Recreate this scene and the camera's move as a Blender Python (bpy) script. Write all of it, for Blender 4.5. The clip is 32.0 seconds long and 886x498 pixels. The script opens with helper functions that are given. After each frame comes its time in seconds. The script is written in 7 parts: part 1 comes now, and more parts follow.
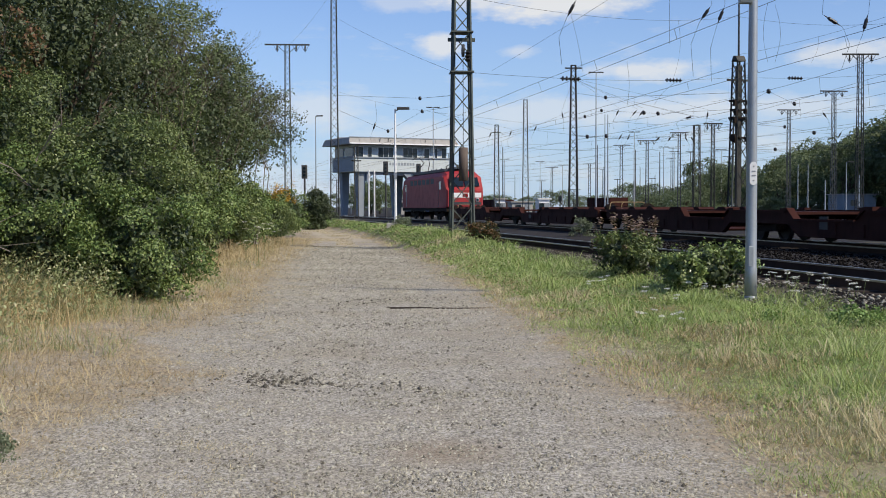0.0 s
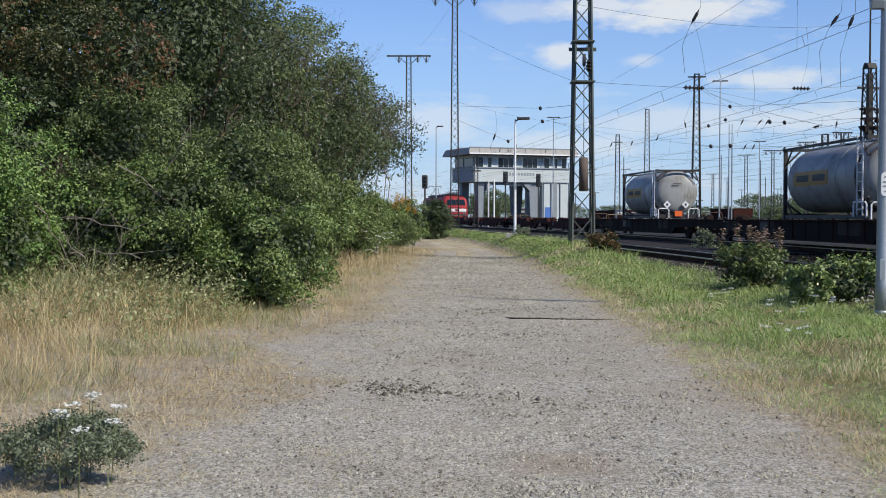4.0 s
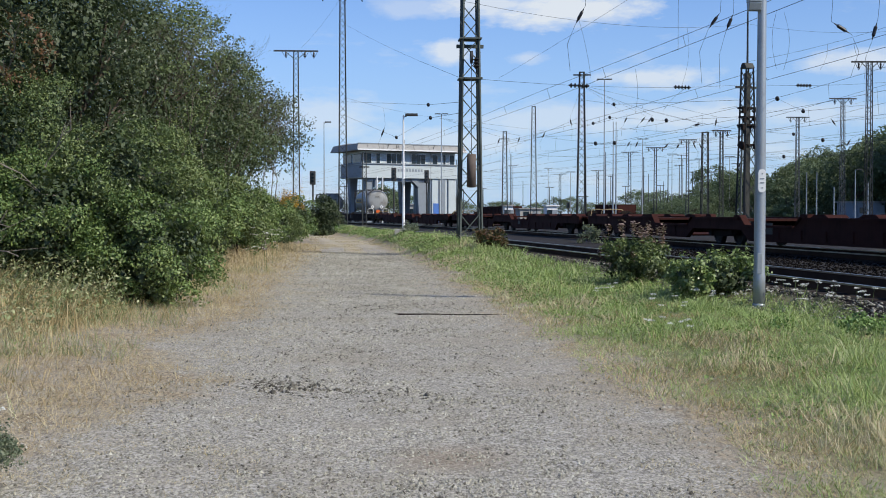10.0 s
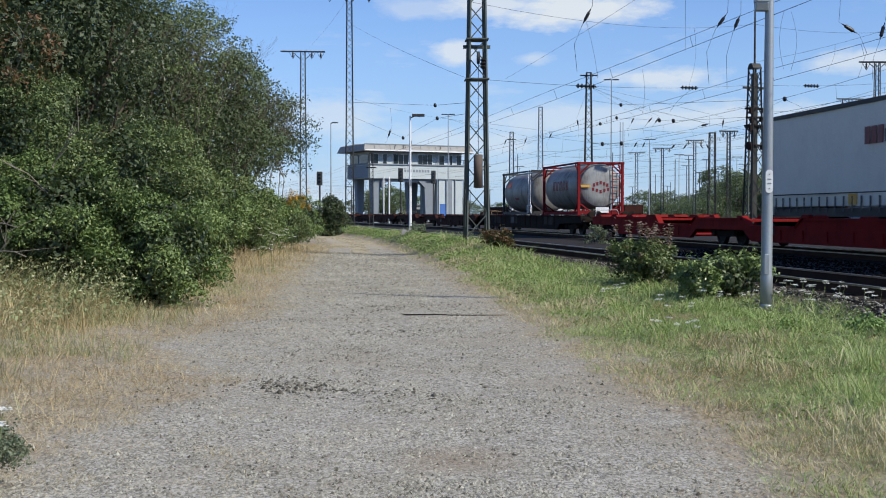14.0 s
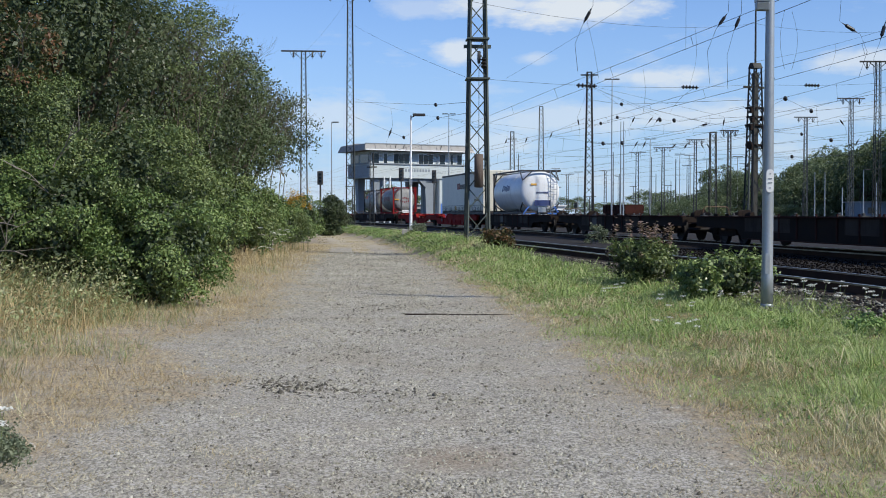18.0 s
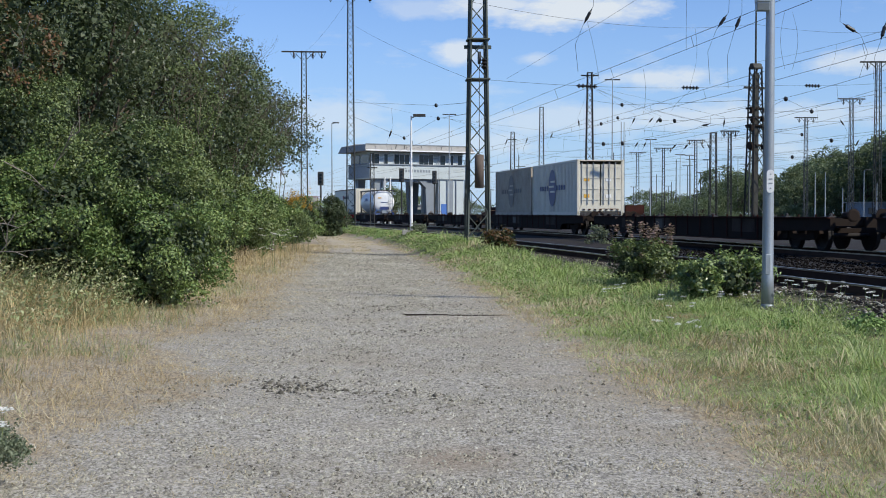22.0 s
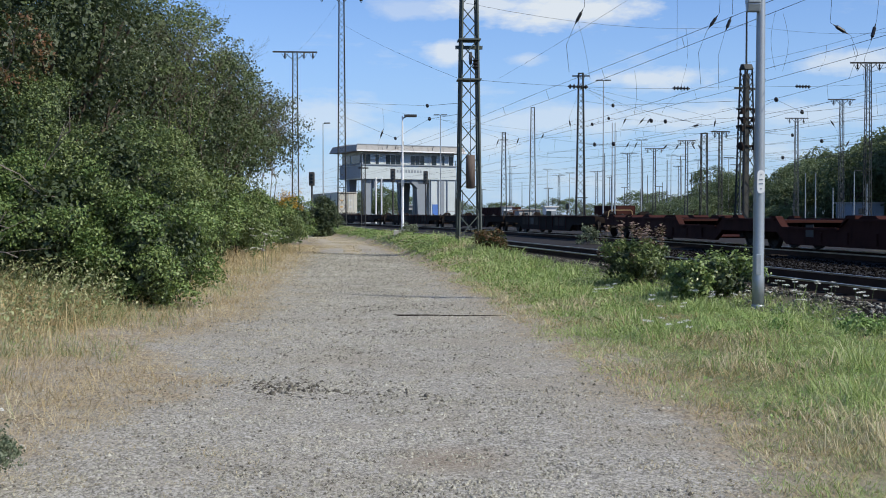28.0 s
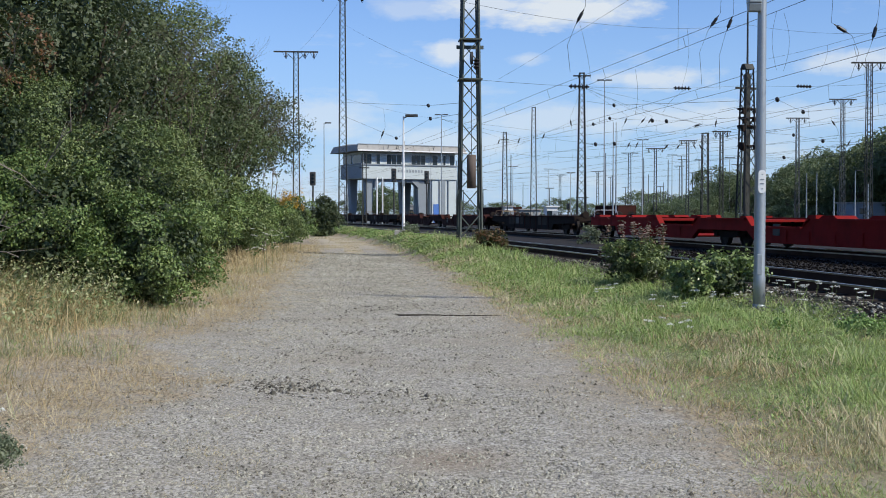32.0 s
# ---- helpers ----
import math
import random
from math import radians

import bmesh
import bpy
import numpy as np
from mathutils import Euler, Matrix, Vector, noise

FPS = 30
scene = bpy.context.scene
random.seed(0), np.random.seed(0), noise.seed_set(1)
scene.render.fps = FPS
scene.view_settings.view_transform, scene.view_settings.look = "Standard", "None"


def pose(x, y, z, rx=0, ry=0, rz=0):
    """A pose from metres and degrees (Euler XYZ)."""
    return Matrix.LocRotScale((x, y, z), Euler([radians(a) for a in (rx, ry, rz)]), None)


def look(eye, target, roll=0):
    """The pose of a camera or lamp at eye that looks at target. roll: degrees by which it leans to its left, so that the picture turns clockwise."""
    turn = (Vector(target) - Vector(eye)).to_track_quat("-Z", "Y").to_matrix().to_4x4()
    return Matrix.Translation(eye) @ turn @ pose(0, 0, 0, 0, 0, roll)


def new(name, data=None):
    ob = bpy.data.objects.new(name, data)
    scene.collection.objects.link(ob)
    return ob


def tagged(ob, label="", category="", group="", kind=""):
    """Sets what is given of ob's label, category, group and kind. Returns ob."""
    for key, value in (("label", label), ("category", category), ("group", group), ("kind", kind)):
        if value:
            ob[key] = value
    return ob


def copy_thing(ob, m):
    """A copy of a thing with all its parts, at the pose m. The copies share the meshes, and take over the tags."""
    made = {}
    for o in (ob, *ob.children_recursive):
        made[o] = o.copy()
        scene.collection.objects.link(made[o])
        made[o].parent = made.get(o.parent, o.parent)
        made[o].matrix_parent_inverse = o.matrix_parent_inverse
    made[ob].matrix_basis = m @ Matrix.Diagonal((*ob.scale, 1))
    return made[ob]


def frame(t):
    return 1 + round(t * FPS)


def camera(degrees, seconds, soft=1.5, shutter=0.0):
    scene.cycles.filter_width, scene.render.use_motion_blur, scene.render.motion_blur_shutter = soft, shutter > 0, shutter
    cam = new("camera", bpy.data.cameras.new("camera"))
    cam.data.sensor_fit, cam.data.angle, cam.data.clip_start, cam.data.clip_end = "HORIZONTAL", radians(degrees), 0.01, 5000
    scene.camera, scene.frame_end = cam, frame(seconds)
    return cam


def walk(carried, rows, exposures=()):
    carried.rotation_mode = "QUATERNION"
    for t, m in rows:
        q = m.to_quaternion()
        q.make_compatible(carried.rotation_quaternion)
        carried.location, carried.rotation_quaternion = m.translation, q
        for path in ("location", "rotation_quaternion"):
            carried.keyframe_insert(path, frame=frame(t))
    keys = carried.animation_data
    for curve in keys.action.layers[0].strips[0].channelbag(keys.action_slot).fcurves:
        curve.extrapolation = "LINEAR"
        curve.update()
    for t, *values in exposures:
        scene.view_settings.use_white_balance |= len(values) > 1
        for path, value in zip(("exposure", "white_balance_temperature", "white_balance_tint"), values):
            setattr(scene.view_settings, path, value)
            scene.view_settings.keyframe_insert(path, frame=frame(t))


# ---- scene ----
cam = camera(41.13, 32.0, soft=0.95, shutter=0.15)
EYE = 1.5
EXPO = 0.0
# seconds, yaw, pitch, roll of a camera that pans on a tripod
PAN = [
    (0.0, -1.013, -2.048, 0.161),
    (0.5, -0.248, -1.88, 0.118),
    (1.0, 0.931, -1.759, 0.051),
    (1.5, 1.958, -1.663, -0.038),
    (2.0, 2.706, -1.587, -0.078),
    (2.5, 3.186, -1.515, -0.09),
    (3.0, 3.982, -1.516, -0.071),
    (3.5, 4.513, -1.539, -0.07),
    (5.5, 4.97, -1.573, -0.068),
    (6.0, 4.889, -1.59, -0.058),
    (6.5, 4.769, -1.623, -0.062),
    (7.0, 3.923, -1.642, -0.064),
    (7.5, 2.486, -1.637, -0.061),
    (8.0, 1.074, -1.656, -0.046),
    (8.5, 0.466, -1.693, -0.024),
    (9.0, 0.0, -1.727, -0.02),
    (9.5, -0.49, -1.742, -0.011),
    (10.0, -0.626, -1.737, -0.013),
    (10.5, -0.593, -1.727, -0.006),
    (11.0, -0.489, -1.717, 0.003),
    (11.5, -0.407, -1.713, 0.011),
    (12.0, -0.354, -1.711, 0.007),
    (12.5, -0.326, -1.713, 0.004),
    (13.0, -0.311, -1.709, -0.01),
    (13.5, -0.301, -1.711, -0.022),
    (14.0, -0.298, -1.711, -0.024),
    (14.5, -0.293, -1.711, -0.016),
    (16.5, -0.289, -1.728, -0.0),
    (17.0, -0.28, -1.728, -0.001),
    (17.5, -0.267, -1.733, -0.005),
    (18.0, -0.267, -1.733, -0.019),
    (18.5, -0.253, -1.737, -0.025),
    (19.0, -0.206, -1.737, -0.021),
    (19.5, -0.189, -1.737, -0.016),
    (20.0, -0.209, -1.728, 0.004),
    (20.5, -0.222, -1.72, 0.005),
    (21.0, -0.227, -1.711, 0.013),
    (21.5, -0.225, -1.711, 0.004),
    (22.0, -0.248, -1.707, 0.001),
    (22.5, -0.27, -1.698, -0.004),
    (23.0, -0.343, -1.687, 0.015),
    (23.5, -0.485, -1.682, 0.03),
    (24.0, -0.57, -1.682, 0.04),
    (24.5, -0.619, -1.682, 0.03),
    (25.0, -0.655, -1.686, 0.016),
    (25.5, -0.656, -1.695, 0.003),
    (27.5, -0.668, -1.696, -0.008),
    (28.0, -0.672, -1.688, -0.003),
    (28.5, -0.669, -1.682, 0.008),
    (29.0, -0.678, -1.688, 0.001),
    (29.5, -0.667, -1.696, -0.01),
    (30.0, -0.663, -1.696, -0.013),
    (30.5, -0.652, -1.697, -0.014),
    (31.0, -0.635, -1.697, -0.013),
    (31.5, -0.627, -1.697, -0.021),
    (32.0, -0.625, -1.697, -0.018),
]
walk(cam, [(t, pose(0, 0, EYE, 90 + pitch, roll, yaw)) for t, yaw, pitch, roll in PAN], exposures=[(0.0, EXPO, 7050, 10), (3.0, EXPO, 6750, 9), (6.0, EXPO, 6650, 8), (9.0, EXPO, 6520, 8), (12.0, EXPO, 6500, 7), (32.0, EXPO, 6500, 7)])

# ---- sky, sun ----
SUN_DIR = Vector((0.78, -0.46, 0.76)).normalized()


def build_world():
    w = bpy.data.worlds.new("sky")
    scene.world = w
    w.use_nodes = True
    nt = w.node_tree
    nt.nodes.clear()
    N, L = nt.nodes.new, nt.links.new
    out, bg = N("ShaderNodeOutputWorld"), N("ShaderNodeBackground")
    sky = N("ShaderNodeTexSky")
    sky.sky_type, sky.sun_disc = "NISHITA", False
    sky.sun_elevation = math.asin(SUN_DIR.z)
    sky.sun_rotation = math.atan2(SUN_DIR.x, SUN_DIR.y)
    sky.air_density, sky.dust_density, sky.ozone_density = 1.0, 0.0, 5.0
    tc, sep = N("ShaderNodeTexCoord"), N("ShaderNodeSeparateXYZ")
    L(tc.outputs["Generated"], sep.inputs[0])

    def calc(op, a, b=0.0, c=0.0):
        n = N("ShaderNodeMath")
        n.operation = op
        for i, v in enumerate((a, b, c)):
            if isinstance(v, (int, float)):
                n.inputs[i].default_value = v
            else:
                L(v, n.inputs[i])
        return n.outputs[0]

    az = calc("ARCTAN2", sep.outputs[0], sep.outputs[1])
    el = calc("ARCSINE", sep.outputs[2])
    # cloud field in azimuth and elevation, streaky near the horizon
    comb = N("ShaderNodeCombineXYZ")
    L(calc("MULTIPLY", az, 5.0), comb.inputs[0])
    L(calc("MULTIPLY", el, 17.0), comb.inputs[1])
    n1, n2 = N("ShaderNodeTexNoise"), N("ShaderNodeTexNoise")
    puff = N("ShaderNodeCombineXYZ")
    L(calc("MULTIPLY", az, 10.0), puff.inputs[0])
    L(calc("MULTIPLY", el, 24.0), puff.inputs[1])
    for n, sc, det, at in ((n1, 1.6, 8.0, comb), (n2, 2.3, 9.0, puff)):
        n.inputs["Scale"].default_value, n.inputs["Detail"].default_value = sc, det
        n.inputs["Roughness"].default_value = 0.62
        L(at.outputs[0], n.inputs["Vector"])
    low = calc("SMOOTH_MAX", calc("SUBTRACT", 1.0, calc("MULTIPLY", el, 6.5)), 0.0, 0.2)
    field = calc("ADD", n1.outputs[0], calc("MULTIPLY", low, 0.13))
    wisps = calc("MULTIPLY", calc("MAXIMUM", calc("SUBTRACT", field, 0.57), 0.0), 2.4)
    # the cumulus bank: azimuth, elevation, half width, half height (radians)
    total = wisps
    for a0, e0, ra, re, dense in CLOUDS:
        du = calc("DIVIDE", calc("SUBTRACT", az, a0), ra)
        dv = calc("DIVIDE", calc("SUBTRACT", el, e0), re)
        d = calc("SQRT", calc("ADD", calc("MULTIPLY", du, du), calc("MULTIPLY", dv, dv)))
        edge = calc("ADD", calc("SUBTRACT", 1.0, d), calc("MULTIPLY", calc("SUBTRACT", n2.outputs[0], 0.5), 1.9))
        total = calc("MAXIMUM", total, calc("MULTIPLY", calc("MINIMUM", calc("MULTIPLY", calc("MAXIMUM", edge, 0.0), 1.6), 1.0), dense))
    cover = calc("MINIMUM", calc("MAXIMUM", total, 0.0), 0.93)
    def lay(fac, a, b, mode="MIX"):
        n = N("ShaderNodeMix")
        n.data_type, n.blend_type = "RGBA", mode
        for i, v in ((0, fac), (6, a), (7, b)):
            if isinstance(v, (int, float)):
                n.inputs[i].default_value = v
            elif isinstance(v, tuple):
                n.inputs[i].default_value = (*v, 1)
            else:
                L(v, n.inputs[i])
        return n.outputs[2]

    # clear blue above, pale blue haze towards the horizon
    blue = lay(1.0, sky.outputs[0], (0.92, 1.07, 1.44), "MULTIPLY")
    haze = calc("POWER", calc("MAXIMUM", calc("SUBTRACT", 1.0, calc("MULTIPLY", calc("ABSOLUTE", el), 3.4)), 0.0), 1.6)
    blue = lay(calc("MULTIPLY", haze, 0.85), blue, (4.0, 5.6, 7.9))
    mix = N("ShaderNodeMix")
    mix.data_type = "RGBA"
    L(cover, mix.inputs["Factor"])
    L(blue, mix.inputs[6])
    mix.inputs[7].default_value = (7.3, 7.7, 8.3, 1)
    L(mix.outputs[2], bg.inputs["Color"])
    bg.inputs["Strength"].default_value = SKY_STRENGTH
    L(bg.outputs[0], out.inputs["Surface"])


SKY_STRENGTH = 0.105
CLOUDS = [(0.115, 0.170, 0.085, 0.020, 1.0), (0.05, 0.174, 0.060, 0.014, 0.8), (-0.015, 0.172, 0.040, 0.014, 0.4), (0.018, 0.134, 0.026, 0.012, 0.8), (0.080, 0.130, 0.020, 0.007, 0.5), (0.188, 0.113, 0.055, 0.011, 0.75),
          (0.11, 0.078, 0.10, 0.018, 0.5), (0.21, 0.080, 0.09, 0.014, 0.6), (-0.085, 0.082, 0.060, 0.022, 0.5), (0.36, 0.122, 0.06, 0.013, 0.7), (0.31, 0.080, 0.08, 0.013, 0.5), (0.02, 0.060, 0.09, 0.016, 0.5)]
build_world()
sun = new("sun", bpy.data.lights.new("sun", "SUN"))
sun.data.energy, sun.data.angle, sun.data.color = 5.0, radians(0.53), (1.0, 0.94, 0.84)
sun.matrix_world = look(SUN_DIR * 50, (0, 0, 0))

# ---- materials ----


def shader(name):
    m = bpy.data.materials.new(name)
    m.use_nodes = True
    nt = m.node_tree
    return m, nt, nt.nodes["Principled BSDF"]


def num(nt, op, a, b=0.0, c=0.0):
    n = nt.nodes.new("ShaderNodeMath")
    n.operation = op
    for i, v in enumerate((a, b, c)):
        if isinstance(v, (int, float)):
            n.inputs[i].default_value = v
        else:
            nt.links.new(v, n.inputs[i])
    return n.outputs[0]


def step(nt, v, lo, hi):
    n = nt.nodes.new("ShaderNodeMapRange")
    n.interpolation_type = "SMOOTHSTEP"
    nt.links.new(v, n.inputs["Value"])
    n.inputs["From Min"].default_value, n.inputs["From Max"].default_value = lo, hi
    return n.outputs["Result"]


def grain(nt, scale, detail=4.0, coord=None, rough=0.55, stretch=None):
    n = nt.nodes.new("ShaderNodeTexNoise")
    n.inputs["Scale"].default_value, n.inputs["Detail"].default_value, n.inputs["Roughness"].default_value = scale, detail, rough
    if coord is None:
        coord = nt.nodes.new("ShaderNodeTexCoord").outputs["Object"]
    if stretch:
        mp = nt.nodes.new("ShaderNodeMapping")
        mp.inputs["Scale"].default_value = stretch
        nt.links.new(coord, mp.inputs["Vector"])
        coord = mp.outputs[0]
    nt.links.new(coord, n.inputs["Vector"])
    return n.outputs["Fac"]


def blend(nt, fac, a, b, mode="MIX"):
    n = nt.nodes.new("ShaderNodeMix")
    n.data_type, n.blend_type = "RGBA", mode
    for i, v in ((0, fac), (6, a), (7, b)):
        if isinstance(v, (int, float)):
            n.inputs[i].default_value = v
        elif isinstance(v, (tuple, list)):
            n.inputs[i].default_value = (*v[:3], 1)
        else:
            nt.links.new(v, n.inputs[i])
    return n.outputs[2]


def relief(nt, bsdf, height, strength=0.3, distance=0.01):
    b = nt.nodes.new("ShaderNodeBump")
    b.inputs["Strength"].default_value, b.inputs["Distance"].default_value = strength, distance
    nt.links.new(height, b.inputs["Height"])
    nt.links.new(b.outputs[0], bsdf.inputs["Normal"])


def paint(name, col, dirt=(0.08, 0.06, 0.05), rough=0.5, metal=0.0, wear=0.5, scale=1.4, fine=22.0, bump=0.15, streak=True):
    """Painted or bare metal with large stains, fine speckle and streaks that run down."""
    m, nt, bs = shader(name)
    big = grain(nt, scale, 5.0)
    small = grain(nt, fine, 3.0)
    run = grain(nt, 3.0, 4.0, stretch=(6, 6, 0.7)) if streak else big
    amount = num(nt, "MULTIPLY", step(nt, num(nt, "ADD", num(nt, "MULTIPLY", big, 0.6), num(nt, "MULTIPLY", run, 0.4)), 0.42, 0.72), wear)
    tone = blend(nt, small, tuple(c * 0.82 for c in col), tuple(min(1, c * 1.14) for c in col))
    nt.links.new(blend(nt, amount, tone, dirt), bs.inputs["Base Color"])
    nt.links.new(num(nt, "ADD", rough, num(nt, "MULTIPLY", amount, 0.25)), bs.inputs["Roughness"])
    bs.inputs["Metallic"].default_value = metal
    bs.inputs["Specular IOR Level"].default_value = 0.06 if rough >= 0.75 else 0.4
    relief(nt, bs, small, bump, 0.004)
    return m


def leafage(name, cols, gloss=0.55, through_light=0.25):
    """Leaves: each leaf has its own tone."""
    m, nt, bs = shader(name)
    geo = nt.nodes.new("ShaderNodeNewGeometry")
    ramp = nt.nodes.new("ShaderNodeValToRGB")
    els = ramp.color_ramp.elements
    while len(els) < len(cols):
        els.new(0.5)
    for i, c in enumerate(cols):
        els[i].position, els[i].color = i / max(1, len(cols) - 1), (*c, 1)
    patch = num(nt, "ADD", num(nt, "MULTIPLY", grain(nt, 0.45, 3.0), 0.55), num(nt, "MULTIPLY", grain(nt, 2.6, 3.0), 0.45))
    nt.links.new(num(nt, "ADD", num(nt, "MULTIPLY", geo.outputs["Random Per Island"], 0.55), num(nt, "MULTIPLY", num(nt, "SUBTRACT", patch, 0.33), 1.35)), ramp.inputs[0])
    nt.links.new(ramp.outputs[0], bs.inputs["Base Color"])
    bs.inputs["Roughness"].default_value = gloss
    if gloss > 0.9:
        bs.inputs["Specular IOR Level"].default_value = 0.06
    tr = nt.nodes.new("ShaderNodeBsdfTranslucent")
    nt.links.new(blend(nt, 0.5, ramp.outputs[0], (0.10, 0.15, 0.03)), tr.inputs["Color"])
    mix = nt.nodes.new("ShaderNodeMixShader")
    mix.inputs[0].default_value = through_light
    nt.links.new(bs.outputs[0], mix.inputs[1])
    nt.links.new(tr.outputs[0], mix.inputs[2])
    nt.links.new(mix.outputs[0], nt.nodes["Material Output"].inputs[0])
    return m


# the way's middle line and the two tracks, as functions of the distance ahead
def way_x(y):
    return -0.02 - 0.04 * y - 0.0005 * y * y - (0.0015 * (y - 52) ** 2 if y > 52 else 0.0)


def bare(y):
    """How far the bare gravel reaches into the dry verge (or the grass into the gravel, below nought)."""
    return 0.55 * math.exp(-((y - 13.6) / 1.3) ** 2) + 0.3 * math.exp(-((y - 6.6) / 1.2) ** 2) - 0.65 * math.exp(-((y - 10.2) / 1.3) ** 2) - 0.35 * math.exp(-((y - 18.5) / 2.0) ** 2)


def way_half(y):
    return max(0.7, 2.05 - 0.018 * max(0.0, y - 10))


NEAR = (7.1, 0.15, 0.0003)
FAR = (13.932, 0.11251, 0.00058)


def line_x(c, y):
    d = y - 20
    return c[0] - c[1] * d - (c[2] * d * d if d > 0 else 0)


def line_slope(c, y):
    d = y - 20
    return -c[1] - (2 * c[2] * d if d > 0 else 0)


def ground_material():
    m, nt, bs = shader("ground")
    geo = nt.nodes.new("ShaderNodeNewGeometry")
    pos = geo.outputs["Position"]
    sep = nt.nodes.new("ShaderNodeSeparateXYZ")
    nt.links.new(pos, sep.inputs[0])
    x, y = sep.outputs[0], sep.outputs[1]
    wob = num(nt, "MULTIPLY", num(nt, "SUBTRACT", grain(nt, 0.9, 5.0, pos), 0.5), 1.5)
    wob2 = num(nt, "MULTIPLY", num(nt, "SUBTRACT", grain(nt, 7.0, 5.0, pos), 0.5), 0.8)
    edge = num(nt, "ADD", wob, wob2)
    c = num(nt, "SUBTRACT", num(nt, "SUBTRACT", -0.02, num(nt, "MULTIPLY", y, 0.04)), num(nt, "MULTIPLY", num(nt, "MULTIPLY", y, y), 0.0005))
    far = num(nt, "MAXIMUM", num(nt, "SUBTRACT", y, 52.0), 0.0)
    c = num(nt, "SUBTRACT", c, num(nt, "MULTIPLY", num(nt, "MULTIPLY", far, far), 0.0015))
    off = num(nt, "SUBTRACT", x, c)
    half = num(nt, "MAXIMUM", num(nt, "SUBTRACT", 2.05, num(nt, "MULTIPLY", num(nt, "MAXIMUM", num(nt, "SUBTRACT", y, 10.0), 0.0), 0.018)), 0.7)
    reach = None
    for size, at, wide in ((0.55, 13.6, 1.3), (0.3, 6.6, 1.2), (-0.65, 10.2, 1.3), (-0.35, 18.5, 2.0)):
        u = num(nt, "DIVIDE", num(nt, "SUBTRACT", y, at), wide)
        bell = num(nt, "MULTIPLY", num(nt, "EXPONENT", num(nt, "MULTIPLY", num(nt, "MULTIPLY", u, u), -1.0)), size)
        reach = bell if reach is None else num(nt, "ADD", reach, bell)
    left = step(nt, off, 0.4, -0.4)
    side = num(nt, "SUBTRACT", num(nt, "SUBTRACT", num(nt, "ABSOLUTE", off), half), num(nt, "MULTIPLY", reach, left))
    on_way = num(nt, "SUBTRACT", 1.0, step(nt, num(nt, "ADD", side, edge), -0.3, 0.3))
    # gravel: grey grit with pale and dark stones, worn patches of clay
    vor = nt.nodes.new("ShaderNodeTexVoronoi")
    vor.inputs["Scale"].default_value = 62.0
    nt.links.new(pos, vor.inputs["Vector"])
    stones = step(nt, grain(nt, 46.0, 5.0, pos, 0.85, stretch=(1, 0.45, 1)), 0.36, 0.64)
    grey = blend(nt, stones, (0.122, 0.114, 0.093), (0.515, 0.482, 0.40))
    hue = nt.nodes.new("ShaderNodeSeparateColor")
    nt.links.new(vor.outputs["Color"], hue.inputs[0])
    grey = blend(nt, num(nt, "MULTIPLY", step(nt, hue.outputs[0], 0.80, 0.9), 0.8), grey, (0.52, 0.49, 0.45))
    grey = blend(nt, num(nt, "MULTIPLY", step(nt, hue.outputs[1], 0.82, 0.92), 0.5), grey, (0.12, 0.11, 0.10))
    brown = step(nt, num(nt, "ADD", grain(nt, 0.55, 4.0, pos), num(nt, "MULTIPLY", step(nt, off, 0.4, 2.2), 0.10)), 0.49, 0.66)
    grey = blend(nt, num(nt, "MULTIPLY", brown, 0.35), grey, (0.295, 0.25, 0.18))
    mott = grain(nt, 5.5, 6.0, pos, 0.7)
    grey = blend(nt, step(nt, mott, 0.30, 0.62), blend(nt, 0.28, grey, (0.105, 0.094, 0.082)), grey)
    grey = blend(nt, num(nt, "MULTIPLY", step(nt, grain(nt, 1.7, 5.0, pos, 0.65), 0.55, 0.70), 0.25), grey, (0.42, 0.365, 0.29))
    damp = step(nt, grain(nt, 0.8, 5.0, pos, stretch=(1, 0.5, 1)), 0.60, 0.74)
    grey = blend(nt, num(nt, "MULTIPLY", damp, 0.2), grey, (0.14, 0.125, 0.11))
    rx, ry = num(nt, "MULTIPLY", num(nt, "SUBTRACT", x, 0.13), 2.2), num(nt, "SUBTRACT", y, 7.35)
    spot = num(nt, "SQRT", num(nt, "ADD", num(nt, "MULTIPLY", rx, rx), num(nt, "MULTIPLY", num(nt, "MULTIPLY", ry, ry), 4.5)))
    spot = num(nt, "SUBTRACT", 1.0, step(nt, num(nt, "ADD", spot, wob), 0.25, 1.35))
    grey = blend(nt, num(nt, "MULTIPLY", spot, 0.5), grey, (0.24, 0.175, 0.11))
    # dry verge and green verge, ground colours darkened for shade between the blades
    thatch = grain(nt, 30.0, 5.0, pos, 0.7, stretch=(1, 0.35, 1))
    straw = blend(nt, step(nt, thatch, 0.3, 0.7), (0.12, 0.092, 0.058), (0.44, 0.36, 0.24))
    straw = blend(nt, num(nt, "MULTIPLY", step(nt, grain(nt, 2.2, 5.0, pos), 0.42, 0.62), 0.55), straw, grey)
    turf = blend(nt, thatch, (0.055, 0.070, 0.024), (0.18, 0.20, 0.075))
    dry = step(nt, grain(nt, 0.5, 4.0, pos), 0.50, 0.66)
    turf = blend(nt, num(nt, "MULTIPLY", dry, 0.55), turf, straw)
    greening = step(nt, num(nt, "ADD", num(nt, "SUBTRACT", off, half), edge), 0.2, 1.7)
    verge = blend(nt, greening, straw, turf)
